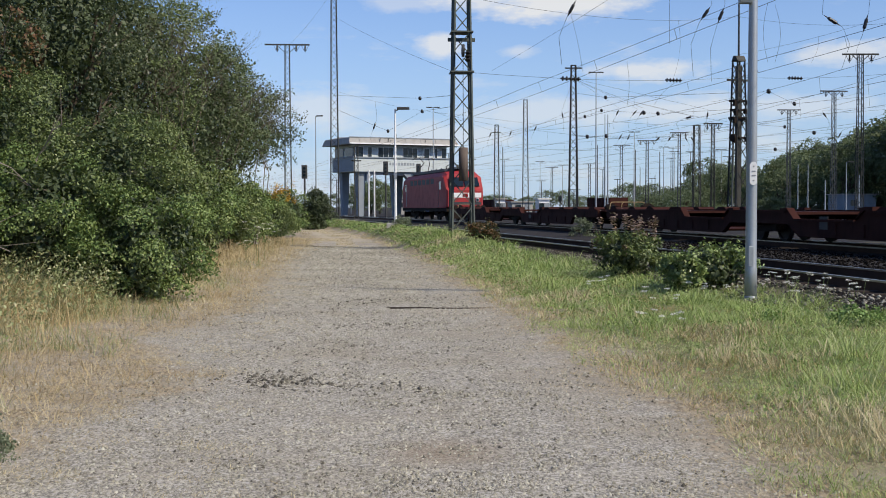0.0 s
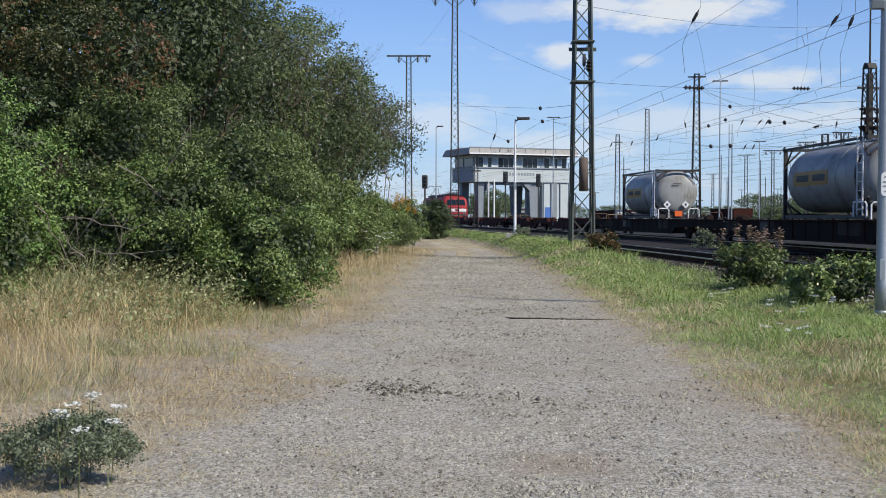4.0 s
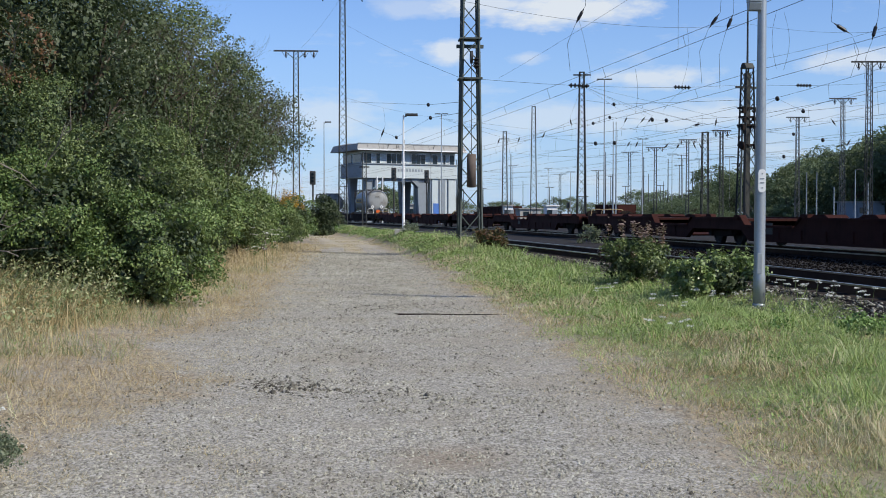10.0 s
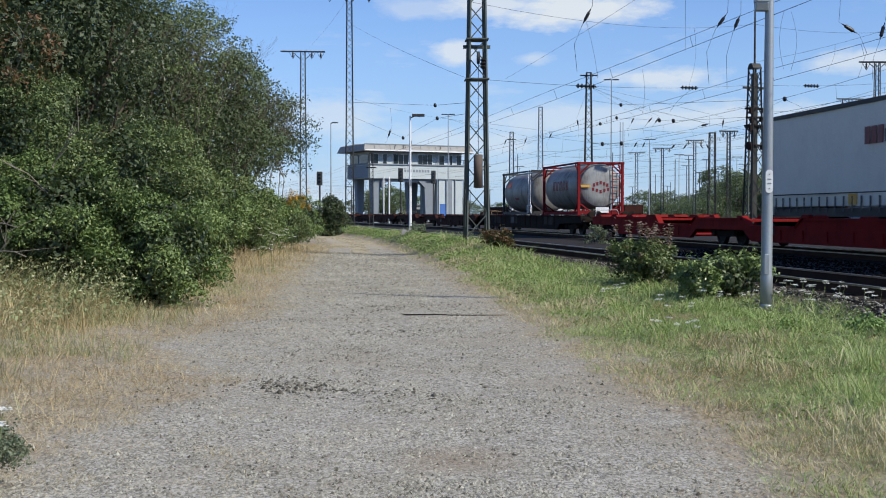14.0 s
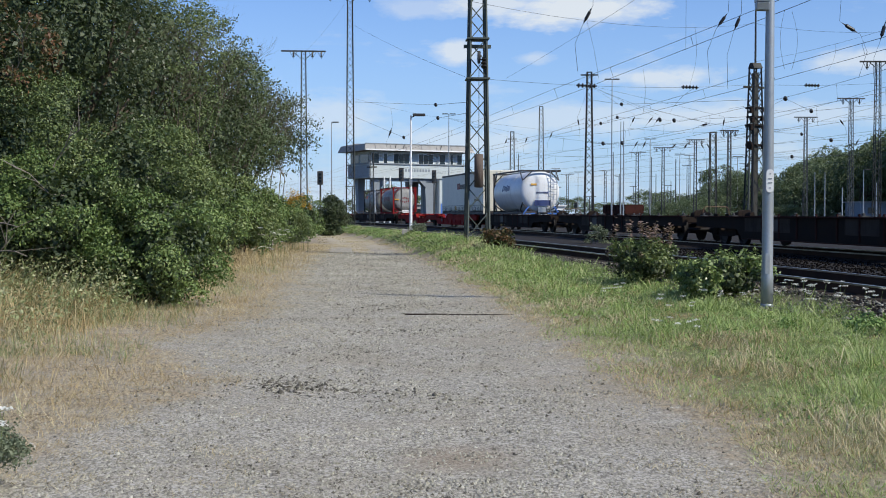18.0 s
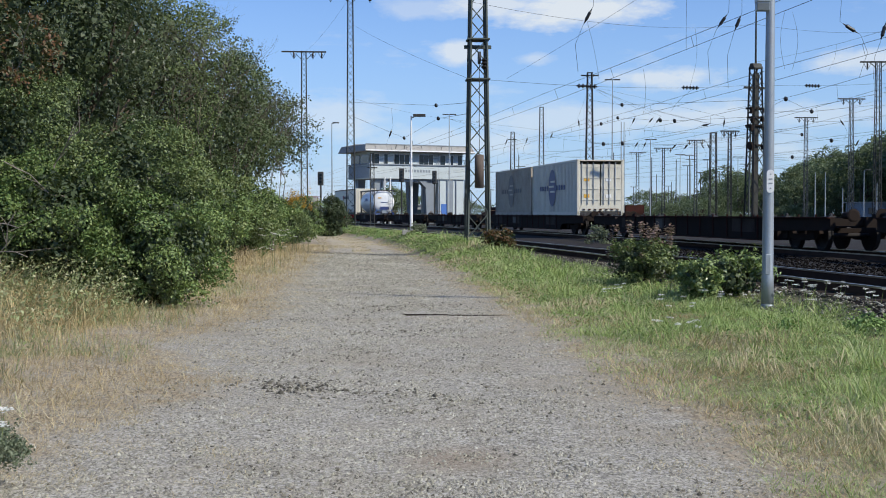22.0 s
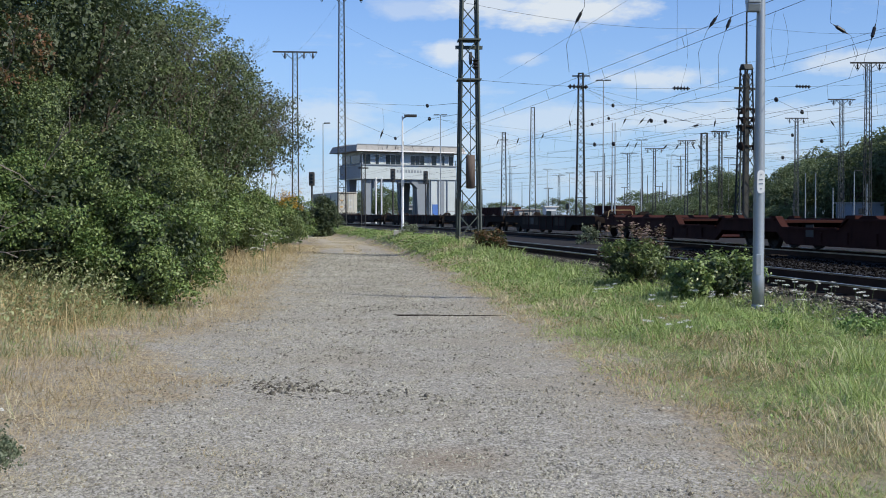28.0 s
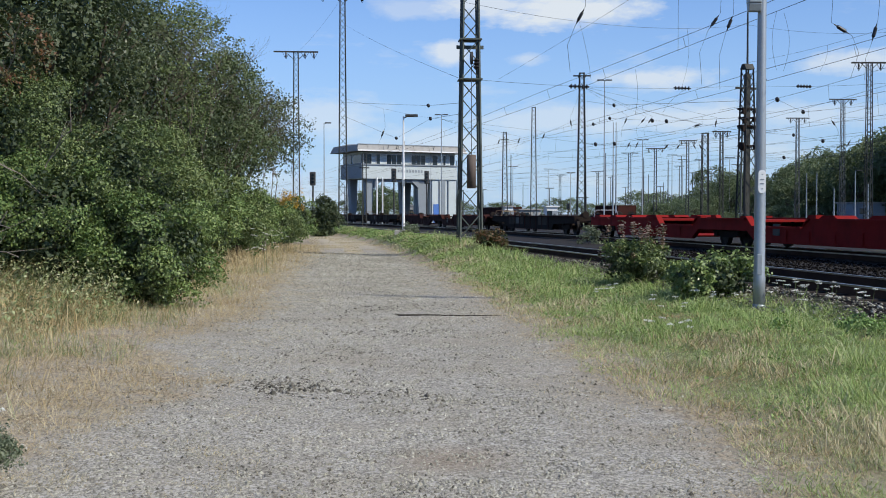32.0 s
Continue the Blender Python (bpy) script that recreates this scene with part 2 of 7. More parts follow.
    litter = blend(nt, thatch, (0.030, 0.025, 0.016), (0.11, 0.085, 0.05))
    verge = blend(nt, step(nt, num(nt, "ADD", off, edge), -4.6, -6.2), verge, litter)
    worn = num(nt, "MULTIPLY", step(nt, num(nt, "ADD", y, num(nt, "MULTIPLY", edge, 9.0)), 44.0, 60.0), 0.75)
    rut = num(nt, "SUBTRACT", 1.0, step(nt, num(nt, "ABSOLUTE", num(nt, "ADD", off, num(nt, "MULTIPLY", edge, 0.4))), 0.15, 0.5))
    worn = num(nt, "MAXIMUM", worn, num(nt, "MULTIPLY", num(nt, "MULTIPLY", rut, step(nt, y, 42.0, 50.0)), 0.8))
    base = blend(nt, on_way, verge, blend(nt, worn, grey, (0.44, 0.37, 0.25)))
    # the yard: very dark ballast
    d = num(nt, "SUBTRACT", y, 20.0)
    dpos = num(nt, "MAXIMUM", d, 0.0)
    xt = num(nt, "SUBTRACT", num(nt, "SUBTRACT", NEAR[0], num(nt, "MULTIPLY", d, NEAR[1])), num(nt, "MULTIPLY", num(nt, "MULTIPLY", dpos, dpos), NEAR[2]))
    yard = step(nt, num(nt, "ADD", num(nt, "SUBTRACT", x, xt), num(nt, "MULTIPLY", edge, 0.35)), -1.75, -1.35)
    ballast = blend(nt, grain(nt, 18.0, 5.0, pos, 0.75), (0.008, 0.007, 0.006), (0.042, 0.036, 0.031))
    weeds = step(nt, grain(nt, 0.35, 4.0, pos), 0.60, 0.72)
    ballast = blend(nt, num(nt, "MULTIPLY", weeds, 0.5), ballast, turf)
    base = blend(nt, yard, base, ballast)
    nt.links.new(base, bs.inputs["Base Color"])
    bs.inputs["Roughness"].default_value = 0.93
    bs.inputs["Specular IOR Level"].default_value = 0.2
    relief(nt, bs, num(nt, "ADD", num(nt, "MULTIPLY", vor.outputs["Distance"], 0.7), stones), 0.16, 0.008)
    return m


M_GROUND = ground_material()
M_RUST = paint("rusty_brown_paint", (0.050, 0.018, 0.014), (0.020, 0.013, 0.011), 0.75, 0.0, 0.7)
M_RED = paint("signal_red_paint", (0.21, 0.016, 0.018), (0.07, 0.022, 0.02), 0.75, 0.0, 0.6)
M_LOCO = paint("traffic_red_paint", (0.34, 0.024, 0.026), (0.10, 0.03, 0.028), 0.6, 0.0, 0.6)
M_WAGONRED = paint("faded_wagon_red", (0.25, 0.016, 0.014), (0.07, 0.018, 0.015), 0.75, 0.0, 0.6)
M_SOOT = paint("brownish_sooty_panel", (0.072, 0.058, 0.048), (0.03, 0.023, 0.019), 0.95, 0.0, 0.7)
M_BLACK = paint("sooty_black_steel", (0.026, 0.020, 0.017), (0.042, 0.028, 0.020), 0.85, 0.0, 0.6)
M_DARK = paint("dark_grey_steel", (0.055, 0.055, 0.055), (0.03, 0.025, 0.022), 0.6, 0.2, 0.5)
M_WHEEL = paint("wheel_steel", (0.020, 0.017, 0.016), (0.016, 0.012, 0.010), 0.7, 0.3, 0.6)
M_RAIL = paint("worn_rail_steel", (0.42, 0.40, 0.38), (0.22, 0.14, 0.10), 0.3, 0.9, 0.3, streak=False)
M_RAILSIDE = paint("rusted_rail_side", (0.075, 0.045, 0.032), (0.04, 0.03, 0.025), 0.8, 0.0, 0.5, streak=False)
M_SLEEPER = paint("oily_sleeper", (0.045, 0.037, 0.032), (0.022, 0.018, 0.016), 0.9, 0.0, 0.7, streak=False)
M_STEEL = paint("brushed_tank_steel", (0.25, 0.24, 0.215), (0.085, 0.070, 0.055), 0.5, 0.1, 0.8, bump=0.03)
M_TANKWHITE = paint("white_tank_enamel", (0.74, 0.75, 0.75), (0.34, 0.31, 0.28), 0.35, 0.0, 0.3, bump=0.03)
M_TANKGREY = paint("grey_tank_enamel", (0.31, 0.315, 0.30), (0.10, 0.08, 0.062), 0.45, 0.0, 0.8, bump=0.03)
M_FRAME = paint("weathered_dark_frame", (0.035, 0.033, 0.033), (0.05, 0.032, 0.026), 0.6, 0.0, 0.5)
M_BOXDIRTY = paint("dirty_container_paint", (0.41, 0.36, 0.28), (0.23, 0.18, 0.135), 0.6, 0.0, 0.5)
M_BOXWHITE = paint("white_container_paint", (0.63, 0.60, 0.50), (0.38, 0.33, 0.26), 0.5, 0.0, 0.35)
M_CURTAIN = paint("pale_grey_tarpaulin", (0.74, 0.71, 0.61), (0.44, 0.42, 0.38), 0.55, 0.0, 0.25, bump=0.1)
M_BLUE = paint("blue_lettering_paint", (0.035, 0.055, 0.16), (0.12, 0.12, 0.15), 0.5, 0.0, 0.2)
M_FADED = paint("faded_dark_lettering", (0.15, 0.145, 0.14), (0.24, 0.21, 0.17), 0.6, 0.0, 0.6)
M_BLUELIGHT = paint("blue_frame_paint", (0.06, 0.16, 0.46), (0.10, 0.10, 0.12), 0.5, 0.0, 0.3)
M_REDTEXT = paint("red_lettering_paint", (0.17, 0.012, 0.018), (0.14, 0.06, 0.06), 0.5, 0.0, 0.2)
M_BLACKTEXT = paint("black_lettering_paint", (0.04, 0.04, 0.045), (0.1, 0.1, 0.1), 0.5, 0.0, 0.2)
M_ORANGE = paint("orange_plate", (0.72, 0.13, 0.02), (0.3, 0.12, 0.05), 0.5, 0.0, 0.2)
M_RAILBROWN = paint("dull_brown_paint", (0.16, 0.09, 0.05), (0.08, 0.05, 0.035), 0.65, 0.0, 0.6)
M_YELLOW = paint("yellow_paint", (0.65, 0.36, 0.05), (0.3, 0.2, 0.1), 0.55, 0.0, 0.3)
M_LABEL = paint("grimy_yellow_label", (0.42, 0.25, 0.06), (0.2, 0.15, 0.09), 0.6, 0.0, 0.6)
M_WHITE = paint("white_paint", (0.78, 0.78, 0.77), (0.45, 0.42, 0.38), 0.5, 0.0, 0.25)
M_MAST = paint("weathered_mast_steel", (0.042, 0.044, 0.040), (0.05, 0.036, 0.028), 0.65, 0.3, 0.5)
# far masts and poles: distance haze is put into a paler steel colour
M_MASTHAZE = paint("haze_paled_mast_steel", (0.070, 0.077, 0.082), (0.055, 0.05, 0.045), 0.7, 0.2, 0.4)
M_MASTGREEN = paint("grey_green_mast_steel", (0.085, 0.10, 0.088), (0.07, 0.06, 0.05), 0.65, 0.2, 0.5)
M_ZINC = paint("galvanised_steel", (0.36, 0.39, 0.41), (0.24, 0.24, 0.23), 0.45, 0.55, 0.4, fine=40.0)
M_WIRE = paint("tarnished_wire", (0.06, 0.065, 0.07), (0.05, 0.05, 0.05), 0.5, 0.5, 0.3, streak=False)
M_CERAMIC = paint("brown_ceramic", (0.018, 0.016, 0.015), (0.03, 0.03, 0.03), 0.3, 0.0, 0.3, streak=False)
M_CONCRETE = paint("pale_concrete", (0.42, 0.41, 0.38), (0.24, 0.22, 0.19), 0.9, 0.0, 0.5)
M_CLAD = paint("pale_blue_grey_cladding", (0.47, 0.52, 0.525), (0.34, 0.37, 0.36), 0.6, 0.0, 0.35)
M_CLADDARK = paint("slate_grey_cladding", (0.22, 0.25, 0.28), (0.15, 0.15, 0.15), 0.6, 0.0, 0.35)
M_ROOF = paint("weathered_roof_felt", (0.34, 0.33, 0.31), (0.2, 0.18, 0.16), 0.8, 0.0, 0.5)
M_BARK = paint("grey_brown_bark", (0.10, 0.08, 0.06), (0.04, 0.032, 0.025), 0.9, 0.0, 0.6, scale=3.0, bump=0.6)
M_DEADWOOD = paint("pale_dead_wood", (0.24, 0.21, 0.18), (0.12, 0.10, 0.08), 0.9, 0.0, 0.5)
M_TWIG = paint("bare_grey_twigs", (0.15, 0.125, 0.10), (0.08, 0.065, 0.05), 0.9, 0.0, 0.5)


def glass_material():
    m, nt, bs = shader("dark_window_glass")
    bs.inputs["Base Color"].default_value = (0.012, 0.020, 0.026, 1)
    bs.inputs["Roughness"].default_value = 0.06
    bs.inputs["Specular IOR Level"].default_value = 0.45
    return m


M_GLASS = glass_material()
M_HANDRAIL = paint("dull_yellow_paint", (0.42, 0.30, 0.14), (0.22, 0.15, 0.09), 0.6, 0.0, 0.4)
M_LEAF = leafage("hedge_leaves", [(0.040, 0.064, 0.022), (0.10, 0.145, 0.046), (0.185, 0.235, 0.078), (0.34, 0.37, 0.17)], 0.5)
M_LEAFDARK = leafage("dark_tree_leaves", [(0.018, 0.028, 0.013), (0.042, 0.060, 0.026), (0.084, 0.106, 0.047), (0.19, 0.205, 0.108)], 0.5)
# inner leaves: the crown's shade is put into their dark colours
M_LEAFSHADE = leafage("shade_toned_inner_leaves", [(0.022, 0.034, 0.014), (0.050, 0.072, 0.029), (0.095, 0.125, 0.050)], 0.6, 0.2)
M_LEAFOLIVE = leafage("browning_olive_leaves", [(0.021, 0.023, 0.011), (0.056, 0.058, 0.022), (0.112, 0.107, 0.040), (0.25, 0.21, 0.10)], 0.5)
M_LEAFBRIGHT = leafage("bramble_leaves", [(0.044, 0.085, 0.022), (0.110, 0.180, 0.048), (0.20, 0.27, 0.080), (0.36, 0.42, 0.18)], 0.5)
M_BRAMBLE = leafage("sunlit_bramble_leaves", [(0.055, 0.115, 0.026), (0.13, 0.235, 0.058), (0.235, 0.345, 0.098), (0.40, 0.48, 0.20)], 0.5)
M_BROADLEAF = leafage("broad_pale_leaves", [(0.06, 0.11, 0.03), (0.145, 0.215, 0.06), (0.27, 0.34, 0.115), (0.54, 0.56, 0.31)], 0.32, 0.18)
M_BED = paint("very_dark_ballast", (0.022, 0.018, 0.016), (0.010, 0.008, 0.007), 0.95, 0.0, 0.8, 2.0, 14.0, 0.6, False)
M_LEAFRED = leafage("reddish_leaves", [(0.045, 0.055, 0.02), (0.085, 0.07, 0.025), (0.16, 0.07, 0.03), (0.20, 0.10, 0.045)])
M_LEAFPALE = leafage("grey_green_leaves", [(0.09, 0.12, 0.07), (0.14, 0.17, 0.10), (0.19, 0.22, 0.14), (0.25, 0.27, 0.18)])
M_STRAW = leafage("dry_grass_blades", [(0.26, 0.17, 0.075), (0.47, 0.34, 0.16), (0.66, 0.52, 0.28), (0.80, 0.69, 0.44)], 0.7, 0.3)
M_STRAWPALE = leafage("bleached_dry_grass", [(0.33, 0.255, 0.14), (0.49, 0.395, 0.225), (0.62, 0.525, 0.335), (0.76, 0.68, 0.48)], 0.7, 0.25)
M_GRASS = leafage("green_grass_blades", [(0.17, 0.28, 0.07), (0.31, 0.43, 0.125), (0.48, 0.56, 0.21), (0.76, 0.73, 0.46)], 0.5, 0.35)
M_GRASSDULL = leafage("dull_green_blades", [(0.13, 0.18, 0.06), (0.23, 0.28, 0.11), (0.38, 0.40, 0.20), (0.62, 0.56, 0.36)], 0.5, 0.3)
M_CLOVER = leafage("low_clover_leaves", [(0.09, 0.17, 0.04), (0.18, 0.29, 0.075), (0.30, 0.41, 0.12), (0.48, 0.54, 0.23)], 0.55, 0.3)
M_FLOWER = leafage("white_umbel_flowers", [(0.62, 0.62, 0.55), (0.75, 0.75, 0.70), (0.82, 0.82, 0.78)], 0.7, 0.2)
M_PINK = leafage("faded_pink_flowers", [(0.14, 0.085, 0.06), (0.28, 0.19, 0.15), (0.42, 0.34, 0.28)], 0.7, 0.2)
M_BALLAST = leafage("near_black_ballast_stones", [(0.004, 0.0035, 0.003), (0.007, 0.006, 0.0055), (0.010, 0.0085, 0.0075), (0.02, 0.0175, 0.016)], 0.95, 0.0)
M_CLOD = leafage("dark_earth_clods", [(0.035, 0.032, 0.027), (0.09, 0.083, 0.068), (0.19, 0.175, 0.145), (0.42, 0.39, 0.33)], 0.95, 0.0)
M_TRACKSTONE = leafage("track_edge_stones", [(0.045, 0.041, 0.034), (0.14, 0.128, 0.104), (0.27, 0.252, 0.21), (0.50, 0.478, 0.42)], 0.95, 0.0)
# leaves of the far wood, paled and greyed to hold the aerial haze
M_LEAFHAZE = leafage("haze_paled_wood_leaves", [(0.055, 0.085, 0.046), (0.10, 0.145, 0.068), (0.165, 0.21, 0.10), (0.27, 0.30, 0.165)])
M_LEAFGREY = leafage("greyish_tree_leaves", [(0.036, 0.058, 0.023), (0.072, 0.105, 0.038), (0.125, 0.158, 0.066), (0.22, 0.245, 0.125)])
M_GOLD = leafage("golden_flowers", [(0.55, 0.30, 0.02), (0.70, 0.42, 0.04), (0.75, 0.52, 0.08)], 0.7, 0.2)
M_STONE = leafage("grit_stones", [(0.097, 0.092, 0.068), (0.252, 0.240, 0.183), (0.40, 0.38, 0.305), (0.58, 0.56, 0.48)], 0.9, 0.0)

# ---- mesh tools ----


class Shape:
    """Gathers corners and faces of one part."""

    def __init__(self):
        self.v, self.f = [], []

    def add(self, verts, faces):
        n = len(self.v)
        self.v += [tuple(p) for p in verts]
        self.f += [tuple(i + n for i in q) for q in faces]
        return self

    def box(self, c, s, m=None):
        cx, cy, cz = c
        hx, hy, hz = s[0] / 2, s[1] / 2, s[2] / 2
        vs = [Vector((cx + a * hx, cy + b * hy, cz + d * hz)) for a in (-1, 1) for b in (-1, 1) for d in (-1, 1)]
        if m:
            vs = [m @ p for p in vs]
        return self.add(vs, [(0, 1, 3, 2), (4, 6, 7, 5), (0, 4, 5, 1), (2, 3, 7, 6), (0, 2, 6, 4), (1, 5, 7, 3)])

    def tube(self, p, q, r0, r1=None, n=6, caps=True):
        p, q = Vector(p), Vector(q)
        r1 = r0 if r1 is None else r1
        d = (q - p).normalized()
        a = d.orthogonal().normalized()
        if abs(d.z) < 0.99:
            a = d.cross(Vector((0, 0, 1))).normalized()
        b = d.cross(a)
        ring = [math.tau * (i + 0.5) / n for i in range(n)]
        vs = [p + (a * math.cos(t) + b * math.sin(t)) * r0 for t in ring] + [q + (a * math.cos(t) + b * math.sin(t)) * r1 for t in ring]
        fs = [(i, (i + 1) % n, n + (i + 1) % n, n + i) for i in range(n)]
        if caps:
            fs += [tuple(range(n - 1, -1, -1)), tuple(range(n, 2 * n))]
        return self.add(vs, fs)

    def line(self, pts, r, n=5):
        """One bent tube through the points."""
        pts = [Vector(p) for p in pts]
        vs, fs = [], []
        for i, p in enumerate(pts):
            d = (pts[min(i + 1, len(pts) - 1)] - pts[max(i - 1, 0)]).normalized()
            a = d.cross(Vector((0, 0, 1))) if abs(d.z) < 0.95 else d.cross(Vector((0, 1, 0)))
            a.normalize()
            b = d.cross(a)
            vs += [p + (a * math.cos(math.tau * k / n) + b * math.sin(math.tau * k / n)) * r for k in range(n)]
        for i in range(len(pts) - 1):
            fs += [(i * n + k, i * n + (k + 1) % n, (i + 1) * n + (k + 1) % n, (i + 1) * n + k) for k in range(n)]
        m = (len(pts) - 1) * n
        fs += [tuple(range(n - 1, -1, -1)), tuple(range(m, m + n))]
        return self.add(vs, fs)

    def beam(self, p, q, w, h=None):
        """A square bar from p to q."""
        return self.tube(p, q, w * 0.7071, None, 4) if h is None else self.tube(p, q, max(w, h) * 0.6, None, 4)

    def prism(self, prof, x0, x1):
        """A profile in the y-z plane drawn out along x."""
        n = len(prof)
        vs = [(x0, y, z) for y, z in prof] + [(x1, y, z) for y, z in prof]
        return self.add(vs, [(i, (i + 1) % n, n + (i + 1) % n, n + i) for i in range(n)] + [tuple(range(n - 1, -1, -1)), tuple(range(n, 2 * n))])

    def lathe(self, prof, axis="y", c=(0, 0, 0), n=28):
        """A profile of (distance along the axis, radius) turned round the axis."""
        vs, fs = [], []
        for a, r in prof:
            for i in range(n):
                t = math.tau * i / n
                u, w = r * math.cos(t), r * math.sin(t)
                p = {"y": (u, a, w), "x": (a, u, w), "z": (u, w, a)}[axis]
                vs.append((p[0] + c[0], p[1] + c[1], p[2] + c[2]))
        for k in range(len(prof) - 1):
            for i in range(n):
                fs.append((k * n + i, k * n + (i + 1) % n, (k + 1) * n + (i + 1) % n, (k + 1) * n + i))
        fs += [tuple(range(n)), tuple(range((len(prof) - 1) * n, len(prof) * n))]
        return self.add(vs, fs)


def part(name, shape, material, parent=None, label="", smooth=False, bevel=0.0, weld=False):
    me = bpy.data.meshes.new(name)
    me.from_pydata(shape.v, [], shape.f)
    bm = bmesh.new()
    bm.from_mesh(me)
    if weld:
        bmesh.ops.remove_doubles(bm, verts=bm.verts, dist=0.0005)
    bmesh.ops.recalc_face_normals(bm, faces=bm.faces)
    bm.to_mesh(me)
    bm.free()
    me.materials.append(material)
    if smooth:
        me.shade_smooth()
    ob = new(name, me)
    if parent:
        ob.parent = parent
    if label:
        ob["label"] = label
    if bevel:
        md = ob.modifiers.new("worn_edges", "BEVEL")
        md.width, md.segments, md.limit_method, md.angle_limit = bevel, 2, "ANGLE", radians(40)
    return ob


def thing(name, label, category, group="", kind="", at=None):
    ob = new(name)
    ob.empty_display_size = 0.3
    if at is not None:
        ob.matrix_world = at
    return tagged(ob, label, category, group, kind)


def strew(name, verts, quads, material, parent=None, label=""):
    """A mesh straight from arrays: many small quads."""
    me = bpy.data.meshes.new(name)
    v = np.asarray(verts, dtype=np.float32).reshape(-1, 3)
    f = np.asarray(quads, dtype=np.int32)
    k = f.shape[1]
    me.vertices.add(len(v))
    me.vertices.foreach_set("co", v.ravel())
    me.loops.add(f.size)
    me.loops.foreach_set("vertex_index", f.ravel())
    me.polygons.add(len(f))
    me.polygons.foreach_set("loop_start", np.arange(0, f.size, k, dtype=np.int32))
    me.update(calc_edges=True)
    me.validate()
    me.materials.append(material)
    ob = new(name, me)
    if parent:
        ob.parent = parent
    if label:
        ob["label"] = label
    return ob


RNG = np.random.default_rng(7)


def unit(v):
    return v / np.maximum(1e-6, np.linalg.norm(v, axis=1))[:, None]


def leaf_quads(p, normal, size, slim=0.55):
    """Pointed leaves at p, facing normal, folded a little along the middle."""
    n = len(p)
    side = unit(np.cross(normal, RNG.normal(size=(n, 3))))
    tip = np.cross(normal, side)
    s = np.asarray(size).reshape(-1, 1) * np.ones((n, 1))
    a = p - tip * s * 0.5
    b = p + side * s * slim * 0.5 + normal * s * 0.10
    c = p + tip * s * 0.5 - normal * s * 0.08
    d = p - side * s * slim * 0.5 + normal * s * 0.10
    v = np.stack([a, b, c, d], 1).reshape(-1, 3)
    return v, np.arange(4 * n).reshape(-1, 4)


def crown_points(clumps, count, thick=0.35):
    """Places in a cloud of clumps (x, y, z, rx, ry, rz), most of them near the clumps' skins."""
    cl = np.array(clumps)
    w = (cl[:, 3] * cl[:, 4] + cl[:, 3] * cl[:, 5] + cl[:, 4] * cl[:, 5])
    k = RNG.choice(len(cl), count, p=w / w.sum())
    d = unit(RNG.normal(size=(count, 3)))
    r = 1 - thick * RNG.random(count) ** 1.4
    lump = 1 + 0.22 * np.sin(d[:, 0] * 7 + k) * np.sin(d[:, 1] * 6 + 2 * k) + 0.16 * np.sin(d[:, 2] * 11 + k * 1.7) * np.sin(d[:, 0] * 13)
    p = cl[k, :3] + d * cl[k, 3:6] * (r * lump)[:, None]
    return p, d


def crown(name, clumps, count, size, material, parent, label="", up=0.4, floor=0.02, sprays=0.25, reach=0.5, under=0.08):
    """Leaves on the upper skins of the clumps, few under them, and shoots of leaves that reach out of them."""
    p, d = crown_points(clumps, int(count * (1 - sprays) * 1.45))
    above = RNG.random(len(p)) < np.clip(0.66 + 1.0 * d[:, 2], under, 1.0)
    p, d = p[above], d[above]
    per = 16
    m = int(count * sprays / per)
    o, od = crown_points(clumps, m, 0.2)
    way = unit(od * 0.8 + RNG.normal(size=od.shape) * 0.45 + np.array([0, 0, 0.45]))
    ln = reach * RNG.uniform(0.35, 1.0, m)
    s = RNG.random((m, per))
    droop = np.zeros((m, per, 3))
    droop[:, :, 2] = -0.35 * (s * ln[:, None]) ** 2
    q = o[:, None, :] + way[:, None, :] * (s * ln[:, None])[:, :, None] + droop + RNG.normal(0, size * 0.55, (m, per, 3))
    p = np.concatenate([p, q.reshape(-1, 3)])
    d = np.concatenate([d, np.repeat(od, per, 0)])
    keep = p[:, 2] > floor
    p, d = p[keep], d[keep]
    nrm = unit(d * 0.95 + RNG.normal(size=p.shape) * 0.7 + np.array([0, 0, up]))
    v, f = leaf_quads(p, nrm, size * RNG.uniform(0.45, 1.15, len(p)))
    return strew(name, v, f, material, parent, label)


def limbs(shape, p, d, length, r, depth, spread=0.5, rng=None):
    """A limb that tapers, bends and forks."""
    rng = rng or random
    q = p + d * length
    shape.tube(p, q, r, r * 0.68, 6 if depth > 1 else 4, caps=False)
    if depth == 0:
        return
    for _ in range(3 if depth > 1 else 2):
        e = (d + Vector((rng.uniform(-1, 1), rng.uniform(-1, 1), rng.uniform(-0.3, 0.8))) * spread).normalized()
        limbs(shape, q, e, length * rng.uniform(0.6, 0.85), r * 0.6, depth - 1, spread, rng)


# ---- ground ----


def ease(t):
    t = min(1.0, max(0.0, t))
    return t * t * (3 - 2 * t)


